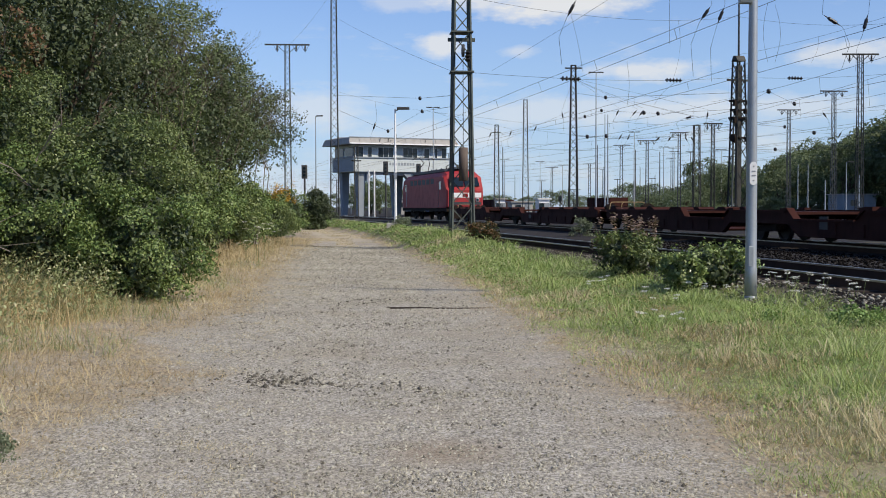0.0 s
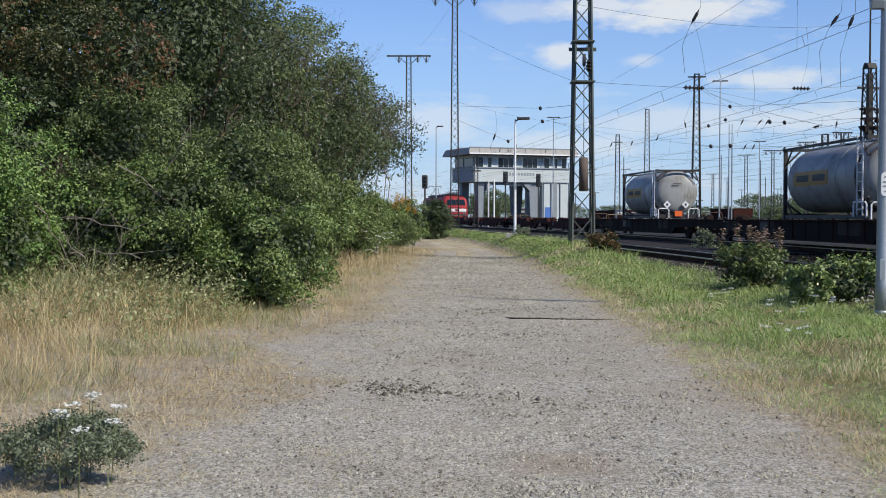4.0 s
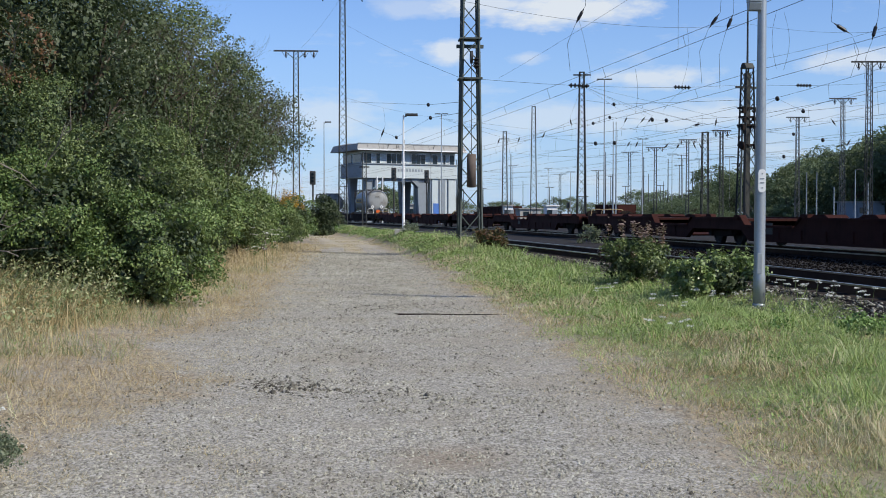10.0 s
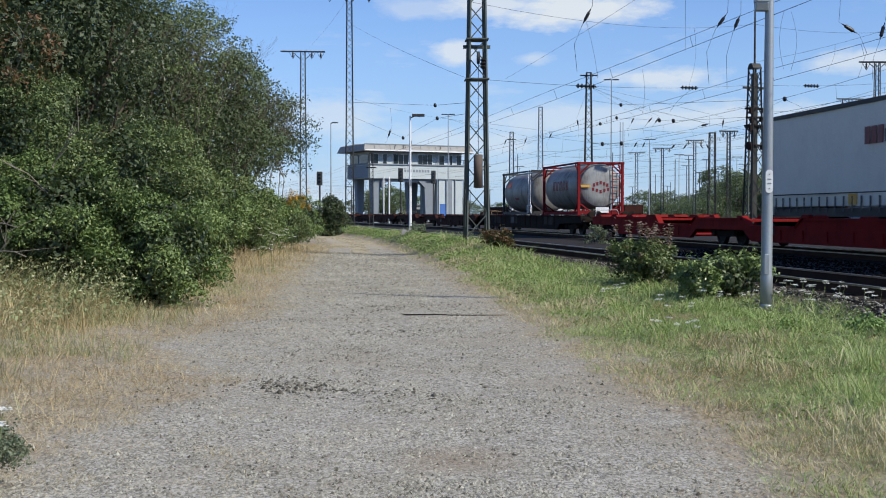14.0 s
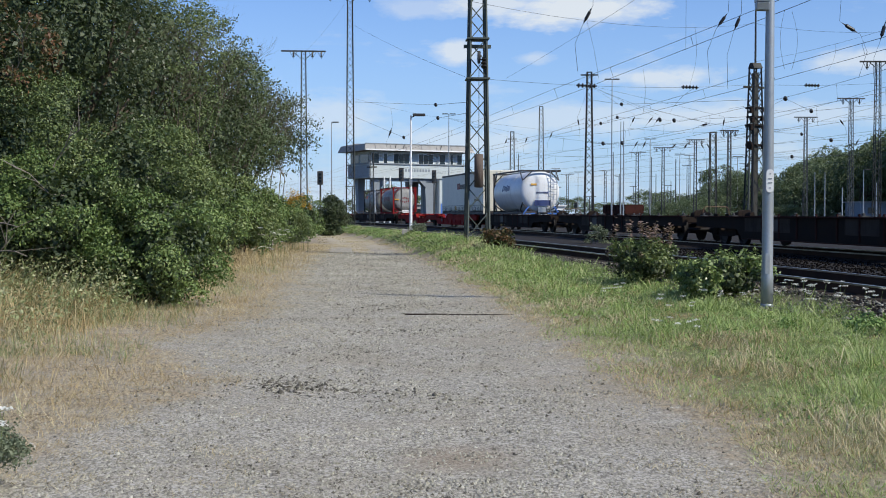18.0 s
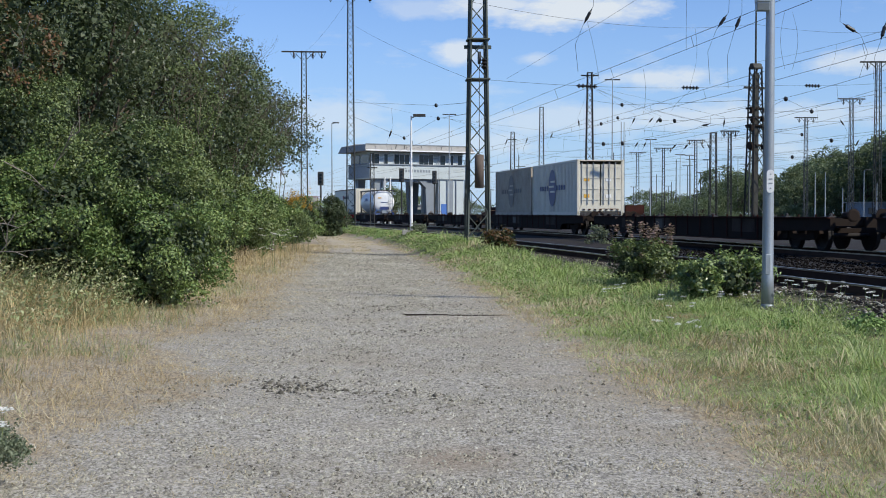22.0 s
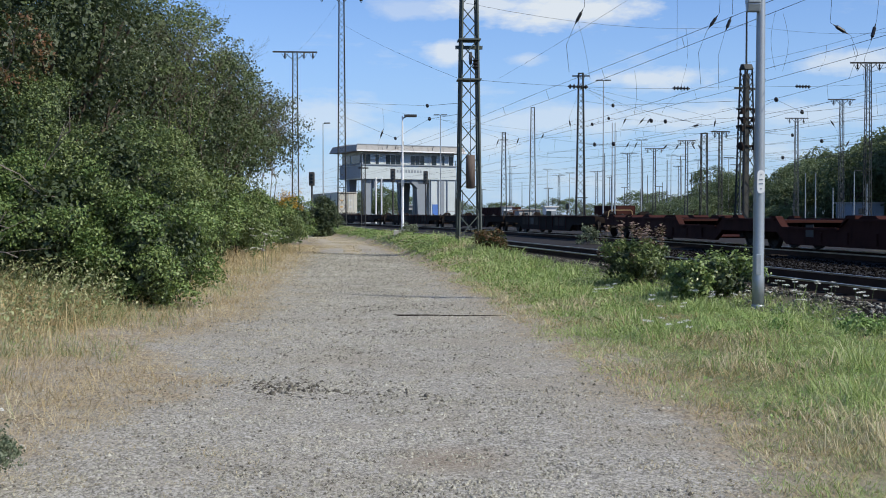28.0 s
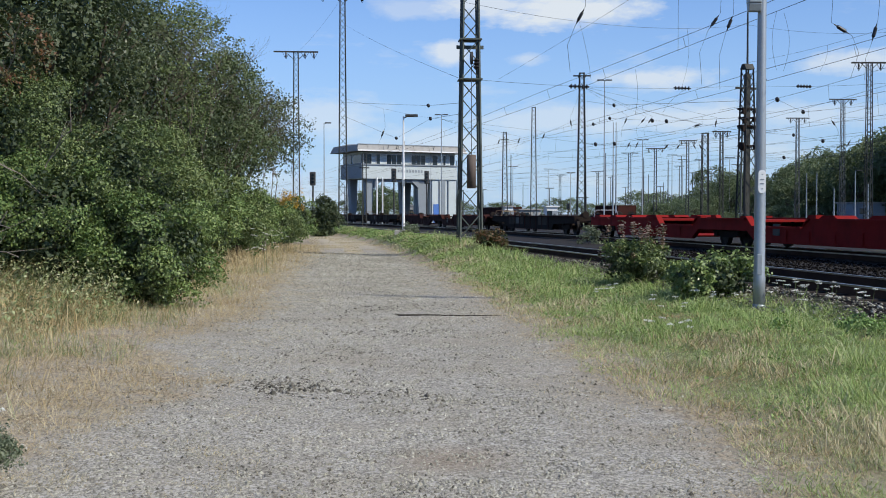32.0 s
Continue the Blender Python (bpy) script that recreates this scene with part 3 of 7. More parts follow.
def ground_z(x, y):
    off = x - way_x(y)
    e = x - line_x(NEAR, y)
    z = 0.22 * ease((e + 2.2) / 0.9)
    if off < -2.0:
        z += 0.10 * ease((-off - 2.0) / 3.0)
    # a low bank carries the grass up to the track further off
    z += 0.48 * ease((y - 30) / 14) * ease((off - way_half(y) - 0.2) / 1.4) * ease((-e - 1.4) / 0.9) * (1 - ease((y - 112) / 30))
    near = max(0.0, 1 - y / 60)
    z += near * 0.03 * (noise.noise(Vector((x * 0.6, y * 0.6, 0))) + 0.5 * noise.noise(Vector((x * 1.9, y * 1.9, 3))))
    if abs(off) < 2.4:
        z -= 0.03 * (1 - abs(off) / 2.4)
    return z


def build_ground():
    xs = np.concatenate([[-3000, -1200, -500, -220, -110, -60, -40, -30], np.arange(-24, 24.01, 0.3), [30, 40, 60, 110, 220, 500, 1200, 3000]])
    ys = np.concatenate([[-1500, -400, -120, -50, -20, -8], np.arange(0, 60.01, 0.4), np.arange(62, 160, 4), [170, 200, 260, 400, 800, 1800, 4000]])
    vs = [(x, y, ground_z(x, y)) for y in ys for x in xs]
    w = len(xs)
    f = [(j * w + i, j * w + i + 1, (j + 1) * w + i + 1, (j + 1) * w + i) for j in range(len(ys) - 1) for i in range(w - 1)]
    ob = strew("ground", vs, f, M_GROUND)
    ob.data.shade_smooth()
    tagged(ob, "grey gravel way between dry and green grass verges, dark yard ballast", "ground", "", "structure")


build_ground()

RAIL_Z = 0.40


def along(c, y0, y1, step_m):
    """Places and headings along a track, a fixed distance apart."""
    out, y = [], y0
    while y < y1:
        k = line_slope(c, y)
        out.append((line_x(c, y), y, math.degrees(math.atan2(-k, 1))))
        y += step_m / math.sqrt(1 + k * k)
    return out


def build_track(c, y0, y1, name, label):
    tr = thing(name, label, "railway track", "tracks of the yard", "structure")
    pts = along(c, y0, y1, 4.0)
    for off in (-0.7525, 0.7525):
        head, web = Shape(), Shape()
        for (x, y, h), (x2, y2, h2) in zip(pts, pts[1:]):
            a, b = math.radians(h), math.radians(h2)
            p = Vector((x + off * math.cos(a), y + off * math.sin(a), 0))
            q = Vector((x2 + off * math.cos(b), y2 + off * math.sin(b), 0))
            r = Vector((math.cos(a), math.sin(a), 0))
            for sh, z0, z1, w in ((head, RAIL_Z - 0.03, RAIL_Z, 0.035), (web, RAIL_Z - 0.16, RAIL_Z - 0.03, 0.022)):
                vs = [p - r * w + Vector((0, 0, z0)), p + r * w + Vector((0, 0, z0)), p + r * w + Vector((0, 0, z1)), p - r * w + Vector((0, 0, z1)),
                      q - r * w + Vector((0, 0, z0)), q + r * w + Vector((0, 0, z0)), q + r * w + Vector((0, 0, z1)), q - r * w + Vector((0, 0, z1))]
                sh.add(vs, [(0, 1, 5, 4), (1, 2, 6, 5), (2, 3, 7, 6), (3, 0, 4, 7)])
        rail = part("rail", head, M_RAIL, tr, "bright worn rail head")
        part("rail_web", web, M_RAILSIDE, rail, "rusty rail side")
    # ballast bed
    bed = Shape()
    prof = [(-1.75, 0.10), (-1.35, RAIL_Z - 0.17), (1.35, RAIL_Z - 0.17), (1.75, 0.10)]
    for (x, y, h), (x2, y2, h2) in zip(pts, pts[1:]):
        a, b = math.radians(h), math.radians(h2)
        vs = [(x + o * math.cos(a), y + o * math.sin(a), z) for o, z in prof] + [(x2 + o * math.cos(b), y2 + o * math.sin(b), z) for o, z in prof]
        bed.add(vs, [(0, 1, 5, 4), (1, 2, 6, 5), (2, 3, 7, 6)])
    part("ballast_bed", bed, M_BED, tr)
    return tr


def lay_sleepers(tr, c, y0, y1):
    sh = Shape().prism([(-0.13, 0), (0.13, 0), (0.10, 0.12), (-0.10, 0.12)], -1.25, 1.25)
    first = None
    for x, y, h in along(c, y0, y1, 0.62):
        if first is None:
            first = part("sleeper", sh, M_SLEEPER, tr)
            ob = first
        else:
            ob = new("sleeper", first.data)
            ob.parent = tr
        ob.matrix_basis = pose(x, y, RAIL_Z - 0.275, 0, 0, h)


track_near = build_track(NEAR, -60, 260, "track_near", "empty railway track of worn rails on dark ballast")
track_far = build_track(FAR, -60, 330, "track_far", "railway track that the freight train runs on")

# ---- the train: every vehicle's middle stands on the rail heads, y is ahead ----
# its place is the distance along the track at 16 s
MOVERS = []


def buffers(parent, y, s):
    for x in (-0.875, 0.875):
        b = part("buffer", Shape().lathe([(0, 0.10), (s * 0.32, 0.10), (s * 0.33, 0.07), (s * 0.52, 0.07)], "y", (x, y, 1.05), 12).lathe([(s * 0.52, 0.19), (s * 0.56, 0.19), (s * 0.58, 0.14)], "y", (x, y, 1.05), 16), M_BLACK, parent)
    part("coupling_hook", Shape().box((0, y + s * 0.2, 1.04), (0.08, 0.4, 0.10)).tube((0, y + s * 0.35, 1.0), (0, y + s * 0.42, 0.62), 0.03), M_BLACK, parent)


def bogie(parent, y, base=1.8, r=0.46, colour=None):
    colour = colour or M_BLACK
    b = part("bogie", Shape().prism([(-base / 2 - 0.42, 0.52), (-base / 2 - 0.35, 0.70), (-0.5, 0.66), (-0.45, 0.50), (0.45, 0.50), (0.5, 0.66), (base / 2 + 0.35, 0.70), (base / 2 + 0.42, 0.52),
                                     (base / 2 + 0.2, 0.36), (base / 2 - 0.25, 0.36), (0.45, 0.30), (-0.45, 0.30), (-base / 2 + 0.25, 0.36), (-base / 2 - 0.2, 0.36)], -1.08, -0.96)
             .prism([(-base / 2 - 0.42, 0.52), (-base / 2 - 0.35, 0.70), (base / 2 + 0.35, 0.70), (base / 2 + 0.42, 0.52), (base / 2, 0.36), (0.45, 0.30), (-0.45, 0.30), (-base / 2, 0.36)], 0.96, 1.08)
             .box((0, 0, 0.55), (2.0, 0.45, 0.22)), colour, parent)
    b.location = (0, y, 0)
    for d in (-base / 2, base / 2):
        part("axle", Shape().tube((-0.95, d, r), (0.95, d, r), 0.07, None, 10), M_WHEEL, b)
        for x in (-0.75, 0.75):
            s = 1 if x > 0 else -1
            part("wheel", Shape().lathe([(x - s * 0.07, r + 0.03), (x - s * 0.04, r + 0.03), (x - s * 0.03, r), (x + s * 0.07, r), (x + s * 0.07, r - 0.07), (x + s * 0.03, r - 0.1), (x + s * 0.03, 0.12), (x + s * 0.1, 0.1)], "x", (0, d, r), 24), M_WHEEL, b)
            part("axle_box", Shape().box((s * 1.06, d, r + 0.02), (0.16, 0.30, 0.28)).tube((s * 1.0, d - 0.22, 0.50), (s * 1.0, d - 0.22, 0.72), 0.07, None, 8).tube((s * 1.0, d + 0.22, 0.50), (s * 1.0, d + 0.22, 0.72), 0.07, None, 8), colour, b)


def handrail(parent, y, x0, x1, z0, h=0.45, colour=None):
    part("handrail", Shape().line([(x0, y, z0), (x0 + 0.05, y, z0 + h - 0.06), (x0 + 0.12, y, z0 + h), (x1 - 0.12, y, z0 + h), (x1 - 0.05, y, z0 + h - 0.06), (x1, y, z0)], 0.020, 6), colour or M_HANDRAIL, parent, "painted end handrail")


def pocket_wagon(colour, length, label, rail=None):
    """Twin pocket wagon: raised decks at both ends and over the middle bogie, two low pockets between."""
    w = thing("pocket_wagon", label, "freight wagon", "wagons of the train")
    h = length / 2 - 0.6
    top, low, bot = 0.97, 0.72, 0.20
    a, b = length / 2 - 10.9, 2.7
    prof = [(-h, 0.58), (-h, top - 0.06), (-h + 0.1, top), (-a - 0.45, top), (-a, low), (-b - 0.0, low), (-b + 0.45, top), (b - 0.45, top), (b, low), (a, low), (a + 0.45, top), (h - 0.1, top), (h, top - 0.06), (h, 0.58),
            (h - 3.9, 0.56), (h - 4.4, bot), (b + 0.2, bot), (b - 0.5, 0.55), (-b + 0.5, 0.55), (-b - 0.2, bot), (-h + 4.4, bot), (-h + 3.9, 0.56)]
    for x0, x1 in ((-1.30, -1.14), (1.14, 1.30)):
        side = part("side_frame", Shape().prism(prof, x0, x1), colour, w, "", bevel=0.012)
        s = -1 if x0 < 0 else 1
        ribs = Shape()
        for y in np.arange(-h + 5.2, h - 5.1, 1.55):
            if abs(abs(y) - b) > 1.0 and abs(y) > 1.2:
                ribs.box((s * 1.315, y, (low + bot) / 2 - 0.02), (0.04, 0.09, low - bot - 0.2))
        ribs.box((s * 1.32, 0, top - 0.04), (0.05, 2 * b - 1.2, 0.07))
        for q in (-1, 1):
            ribs.box((s * 1.32, q * (a + 0.4 + h) / 2, top - 0.04), (0.05, h - a - 0.7, 0.07))
            ribs.box((s * 1.32, q * (a + b) / 2, low - 0.035), (0.05, a - b - 0.1, 0.07))
        part("rib", ribs, colour, side)
        part("data_panel", Shape().box((s * 1.308, s * 4.5, 0.62), (0.012, 0.5, 0.36)), M_FRAME, side, "faded lettering panel")
        for q in (-1, 1):
            part("gusset", Shape().prism([(q * (a + 0.02), low), (q * (a + 0.5), top + 0.10), (q * (a + 0.95), top + 0.10), (q * (a + 0.95), top), (q * (a + 0.5), top)], s * 1.14, s * 1.36), colour, side)
            part("gusset", Shape().prism([(q * (b + 0.02), low), (q * (b - 0.45), top + 0.07), (q * (b - 0.9), top + 0.07), (q * (b - 0.9), top), (q * (b - 0.4), top)], s * 1.14, s * 1.36), colour, side)
    for q in (-1, 1):
        part("end_deck", Shape().box((0, q * (h + a + 0.5) / 2, top - 0.09), (2.28, h - a - 0.5, 0.08)), colour, w)
        part("pocket_floor", Shape().box((0, q * (a + b) / 2, 0.30), (2.28, a - b, 0.07)), colour, w)
        for y in (h - 1.0, h - 3.6, h - 6.0, a + 1.5):
            for x in (-0.95, 0.95):
                part("container_support", Shape().prism([(q * y - 0.55, top), (q * y - 0.32, top + 0.09), (q * y + 0.32, top + 0.09), (q * y + 0.55, top)], x - 0.32, x + 0.32), colour, w)
        buffers(w, q * h, q)
        bogie(w, q * (h - 2.3))
    part("middle_deck", Shape().box((0, 0, top - 0.09), (2.28, 2 * b - 0.9, 0.08)), colour, w)
    bogie(w, 0)
    handrail(w, h - 0.15, -1.2, 0.0, top, 0.32, rail or M_HANDRAIL)
    handrail(w, -h + 0.15, -0.1, 1.1, top, 0.32, rail or M_HANDRAIL)
    return w


def flat_wagon(length, label):
    """Container flat: two deep fish-belly sills, cross members and folding spigots."""
    w = thing("container_flat_wagon", label, "freight wagon", "wagons of the train")
    h = length / 2 - 0.6
    top = 1.00
    for x0, x1 in ((-1.30, -1.16), (1.16, 1.30)):
        s = -1 if x0 < 0 else 1
        side = part("side_sill", Shape().prism([(-h, 0.62), (-h, top), (h, top), (h, 0.62), (h - 3.9, 0.56), (h - 4.4, 0.24), (-h + 4.4, 0.24), (-h + 3.9, 0.56)], x0, x1), M_BLACK, w, "", bevel=0.01)
        fl = Shape().box((s * 1.28, 0, top - 0.015), (0.20, 2 * h, 0.03)).box((s * 1.28, 0, 0.255), (0.16, 2 * h - 9.0, 0.03))
        for y in np.arange(-h + 5.0, h - 4.9, 1.3):
            fl.box((s * 1.315, y, 0.7), (0.03, 0.07, 0.76))
        part("flange", fl, M_RUST, side, "rusty flange and ribs")
        for y in (-h + 6.2, 2.2, h - 5.6):
            part("worn_panel", Shape().box((s * 1.304, y, 0.72), (0.010, 1.9, 0.44)), M_SOOT, side)
        part("data_panel", Shape().box((s * 1.306, -s * 2.5, 0.72), (0.012, 0.8, 0.35)), M_FRAME, side, "faded lettering panel")
    for y in np.linspace(-h + 0.3, h - 0.3, 9):
        part("cross_member", Shape().box((0, y, top - 0.14), (2.32, 0.2, 0.22)), M_BLACK, w)
    part("centre_sill", Shape().box((0, 0, 0.86), (0.4, 2 * h, 0.30)), M_BLACK, w)
    for y in (-h + 0.3, -h + 3.2, -3.0, 3.0, h - 3.2, h - 0.3):
        for x in (-1.13, 1.13):
            part("spigot", Shape().box((x, y, top + 0.02), (0.2, 0.26, 0.04)).lathe([(top + 0.04, 0.05), (top + 0.09, 0.05), (top + 0.12, 0.02)], "z", (x, y, 0), 8), M_DARK, w)
    part("belly_plate", Shape().box((0, 0, 0.50), (1.6, 2 * h - 9.2, 0.5)), M_BLACK, w)
    part("brake_box", Shape().box((-0.9, 1.5, 0.55), (0.5, 0.9, 0.4)).tube((-0.9, -2.4, 0.6), (-0.9, -1.2, 0.6), 0.17, None, 12), M_DARK, w)
    for q in (-1, 1):
        buffers(w, q * h, q)
        bogie(w, q * (h - 2.4))
    handrail(w, h - 0.2, -1.15, -0.1, top, 0.34, M_RAILBROWN)
    return w





def tank_container(length, label, shell, frame_col, h=2.6, r=1.16, ladder_y=None, style="beam"):
    """Tank in a container frame; its base stands on the wagon deck."""
    t = thing("tank_container", label, "tank container", "loads of the train")
    k = length / 2
    hw = 1.22
    zc = h - r - 0.06
    prof = []
    for i in range(7):
        a = i / 6 * math.pi / 2
        prof.append((-(k - 0.42) - 0.36 * math.cos(a), max(0.02, r * math.sin(a) ** 0.62)))
    prof += [(-p, q) for p, q in reversed(prof)]
    tank = part("tank", Shape().lathe(prof, "y", (0, 0, zc), 40), shell, t, "", smooth=True)
    for y in (-k * 0.30,):
        part("tank_band", Shape().lathe([(y - 0.05, r + 0.004), (y - 0.04, r + 0.02), (y + 0.04, r + 0.02), (y + 0.05, r + 0.004)], "y", (0, 0, zc), 40), shell, tank)
    for y in (-k + 0.06, k - 0.06):
        for x in (-hw + 0.06, hw - 0.06):
            if style == "full" or y > 0:
                part("corner_post", Shape().box((x, y, h / 2), (0.14, 0.12, h)), frame_col, t, "", bevel=0.01)
            for z in (0.06, h - 0.06):
                part("corner_casting", Shape().box((x, y, z), (0.17, 0.17, 0.12)), frame_col, t)
        part("end_sill", Shape().box((0, y, 0.14), (2 * hw - 0.2, 0.12, 0.18)), frame_col, t)
        part("end_header", Shape().box((0, y, h - 0.06), (2 * hw - 0.2, 0.09, 0.10)), frame_col, t)
        s = 1 if y > 0 else -1
        for x in (-1, 1):
            part("corner_brace", Shape().beam((x * (hw - 0.1), y, 0.62), (x * 0.55, y, 0.2), 0.07), frame_col, t)
            part("corner_brace", Shape().beam((x * (hw - 0.1), y, h - 0.62), (x * 0.6, y, h - 0.12), 0.06), frame_col, t)
        part("end_skirt", Shape().lathe([(y - s * 0.55, r * 0.97), (y - s * 0.20, r * 0.86)], "y", (0, 0, zc), 40), shell if style == "full" else frame_col, t)
    for x in (-hw + 0.07, hw - 0.07):
        part("top_rail", Shape().box((x, 0, h - 0.05), (0.09, length - 0.2, 0.09)), frame_col, t)
        part("bottom_rail", Shape().box((x, 0, 0.10), (0.10, length - 0.2, 0.14)), frame_col, t)
        for q in (-1, 1):
            part("side_brace", Shape().beam((x, q * (k - 0.1), 0.75), (x, q * (k - 0.85), 0.14), 0.06), frame_col, t)
            part("side_brace", Shape().beam((x, q * (k - 0.1), h - 0.65), (x, q * (k - 0.75), h - 0.08), 0.05), frame_col, t)
    walkw = Shape()
    for i in range(5):
        walkw.box((-0.24 + i * 0.12, 0, h - 0.02), (0.07, length - 0.6, 0.03))
    part("walkway", walkw, M_ZINC, t)
    lids = Shape().lathe([(h - 0.14, 0.26), (h - 0.03, 0.26), (h + 0.0, 0.22), (h + 0.02, 0.05)], "z", (0, 0.3, 0), 18).lathe([(h - 0.14, 0.12), (h - 0.01, 0.12)], "z", (0, -k * 0.4, 0), 12)
    part("manlid", lids, M_DARK, t)
    # ladder at the rear end
    lad = Shape()
    lx = hw - 0.42
    for x in (lx - 0.2, lx + 0.2):
        lad.beam((x, -k - 0.02, 0.1), (x, -k - 0.02, h), 0.035)
    for z in np.arange(0.35, h, 0.3):
        lad.beam((lx - 0.2, -k - 0.02, z), (lx + 0.2, -k - 0.02, z), 0.026)
    if ladder_y is None:
        part("ladder", lad, M_ZINC if style != "full" else frame_col, t)
    if ladder_y is not None:
        lad = Shape()
        for y in (ladder_y - 0.22, ladder_y + 0.22):
            lad.beam((-hw - 0.02, y, 0.15), (-hw - 0.02, y, h), 0.04)
        for z in np.arange(0.35, h, 0.3):
            lad.beam((-hw - 0.02, ladder_y - 0.22, z), (-hw - 0.02, ladder_y + 0.22, z), 0.03)
        part("side_ladder", lad, M_WHITE, t, "white side ladder")
        part("collar", Shape().lathe([(ladder_y + 0.34, r + 0.004), (ladder_y + 0.35, r + 0.05), (ladder_y + 0.47, r + 0.05), (ladder_y + 0.48, r + 0.004)], "y", (0, 0, zc), 40), frame_col, t, "dark frame collar round the tank")
        part("step_rail", Shape().line([(-hw - 0.02, ladder_y - 0.55, 0.05), (-hw - 0.02, ladder_y - 0.55, 0.5), (-hw - 0.02, ladder_y - 0.48, 0.58), (-hw - 0.02, ladder_y + 0.5, 0.58), (-hw - 0.02, ladder_y + 0.5, 0.1)], 0.03), M_WHITE, t, "white tubular step rail")
    return t, zc


def flank_panel(name, y, w, z, hgt, r, zc, material, parent):
    """A curved sheet on the tank's flank that faces -x."""
    sh, n = Shape(), 6
    for i in range(n):
        a0 = math.asin((z - zc - hgt / 2 + hgt * i / n) / (r + 0.008))
        a1 = math.asin((z - zc - hgt / 2 + hgt * (i + 1) / n) / (r + 0.008))
        vs = []
        for rr in (r + 0.004, r + 0.012):
            for a in (a0, a1):
                for yy in (y - w / 2, y + w / 2):
                    vs.append((-rr * math.cos(a), yy, zc + rr * math.sin(a)))
        sh.add(vs, [(4, 5, 7, 6), (0, 4, 6, 2), (1, 5, 7, 3)])
    return part(name, sh, material, parent, weld=True)


def end_plate(name, x, z, w, hgt, y, material, parent, turn=0.0, label=""):
    return part(name, Shape().box((0, 0, 0), (w, 0.012, hgt), Matrix.Translation((x, y, z)) @ pose(0, 0, 0, 0, turn, 0)), material, parent, label)


def swan_tank(n):
    t, zc = tank_container(7.9, "grey tank container with a yellow label band and white side ladder", M_TANKGREY, M_FRAME, 2.72, 1.20, -3.35)
    flank_panel("label_band", 1.2, 3.4, 1.50, 0.52, 1.20, zc, M_LABEL, t)
    for i in range(2):
        flank_panel("lettering", 0.35 + 1.6 * i, 1.2, 1.50, 0.24, 1.205, zc, M_FRAME, t)
    for x in (-0.62, 0.42):
        end_plate("hazard_plate", x, 0.78, 0.30, 0.30, -3.95, M_WHITE, t, 45, "white hazard diamond")
        end_plate("hazard_sign", x, 0.78, 0.11, 0.13, -3.958, M_BLACKTEXT, t)
    end_plate("hazard_board", 0.0, 0.28, 0.42, 0.30, -4.04, M_ORANGE, t, 0, "orange hazard board")
    for z in (1.95, 1.86):
        end_plate("lettering", -0.08, z, 0.42, 0.035, -3.962, M_BLACKTEXT, t)
    for x in (-0.85, 0.85):
        part("rear_step_rail", Shape().line([(x - 0.3, -4.05, 0.02), (x - 0.3, -4.05, 0.48), (x - 0.22, -4.05, 0.56), (x + 0.22, -4.05, 0.56), (x + 0.3, -4.05, 0.48), (x + 0.3, -4.05, 0.02)], 0.03), M_WHITE, t)
    return t


def grey_tank():
    t, zc = tank_container(7.6, "blue-grey tank container with an orange label, stained flank", M_STEEL, M_FRAME, 2.68, 1.20, -3.2)
    flank_panel("label_band", 2.35, 1.2, 1.88, 0.36, 1.20, zc, M_ORANGE, t)
    flank_panel("lettering", 0.2, 0.9, 1.0, 0.12, 1.20, zc, M_REDTEXT, t)
    return t


def red_tank():
    t, zc = tank_container(7.15, "grey tank container in a bright red frame with red lettering", M_STEEL, M_RED, 2.74, 1.17, None, "full")
    for x in (1.32, 0.66, 0.0, -0.66, -1.32):
        for dx in (-0.13, 0.13):
            flank_panel("logo_block", x + dx, 0.17, 1.58, 0.50, 1.175, zc, M_REDTEXT, t)
    face = -3.53
    for z, w in ((1.62, 0.8), (1.28, 0.9)):
        for i in range(5):
            end_plate("lettering", (i - 2) * w / 4.5, z + 0.06 * (1 - abs(i - 2)) * (1 if z > 1.5 else -1), 0.11, 0.17, face, M_REDTEXT, t)
    part("end_cladding", Shape().lathe([(-3.42, 1.11), (-3.48, 1.05), (-3.52, 0.55), (-3.525, 0.02)], "y", (0, 0, zc), 36), M_TANKGREY, t, "grey dished tank end", True)
    end_plate("hazard_board", 0.05, 0.28, 0.7, 0.28, -3.64, M_WHITE, t)
    end_plate("label_plate", -0.82, 1.5, 0.5, 0.12, -3.60, M_YELLOW, t)
    return t


def white_tank():
    t, zc = tank_container(7.9, "white tank container with blue panel on its end", M_TANKWHITE, M_FRAME, 2.76, 1.28, None)
    for i in range(6):
        flank_panel("logo_stroke", 0.1 + (2.5 - i) * 0.34, 0.2, 1.68, 0.40 if i in (0, 3) else 0.3, 1.28, zc, M_BLUE, t)
    face = -3.89
    end_plate("blue_panel", 0.1, 0.72, 1.0, 0.34, face - 0.02, M_BLUE, t, 0, "blue name panel")
    end_plate("document_plate", 0.05, 0.30, 0.5, 0.32, -4.02, M_ZINC, t)
    end_plate("label_plate", -0.45, 1.86, 0.36, 0.12, face - 0.01, M_YELLOW, t)
    for i in range(6):
        end_plate("logo_stroke", -0.25 + i * 0.13, 1.36, 0.09, 0.10, face - 0.012, M_BLUE, t)
    for x in (-1, 1):
        part("foot_frame", Shape().beam((x * 1.15, -4.0, 0.05), (x * 0.8, -4.0, 0.5), 0.08).beam((x * 1.15, -4.0, 0.05), (x * 0.4, -4.0, 0.08), 0.08), M_BLUELIGHT, t, "blue tank foot")
    return t


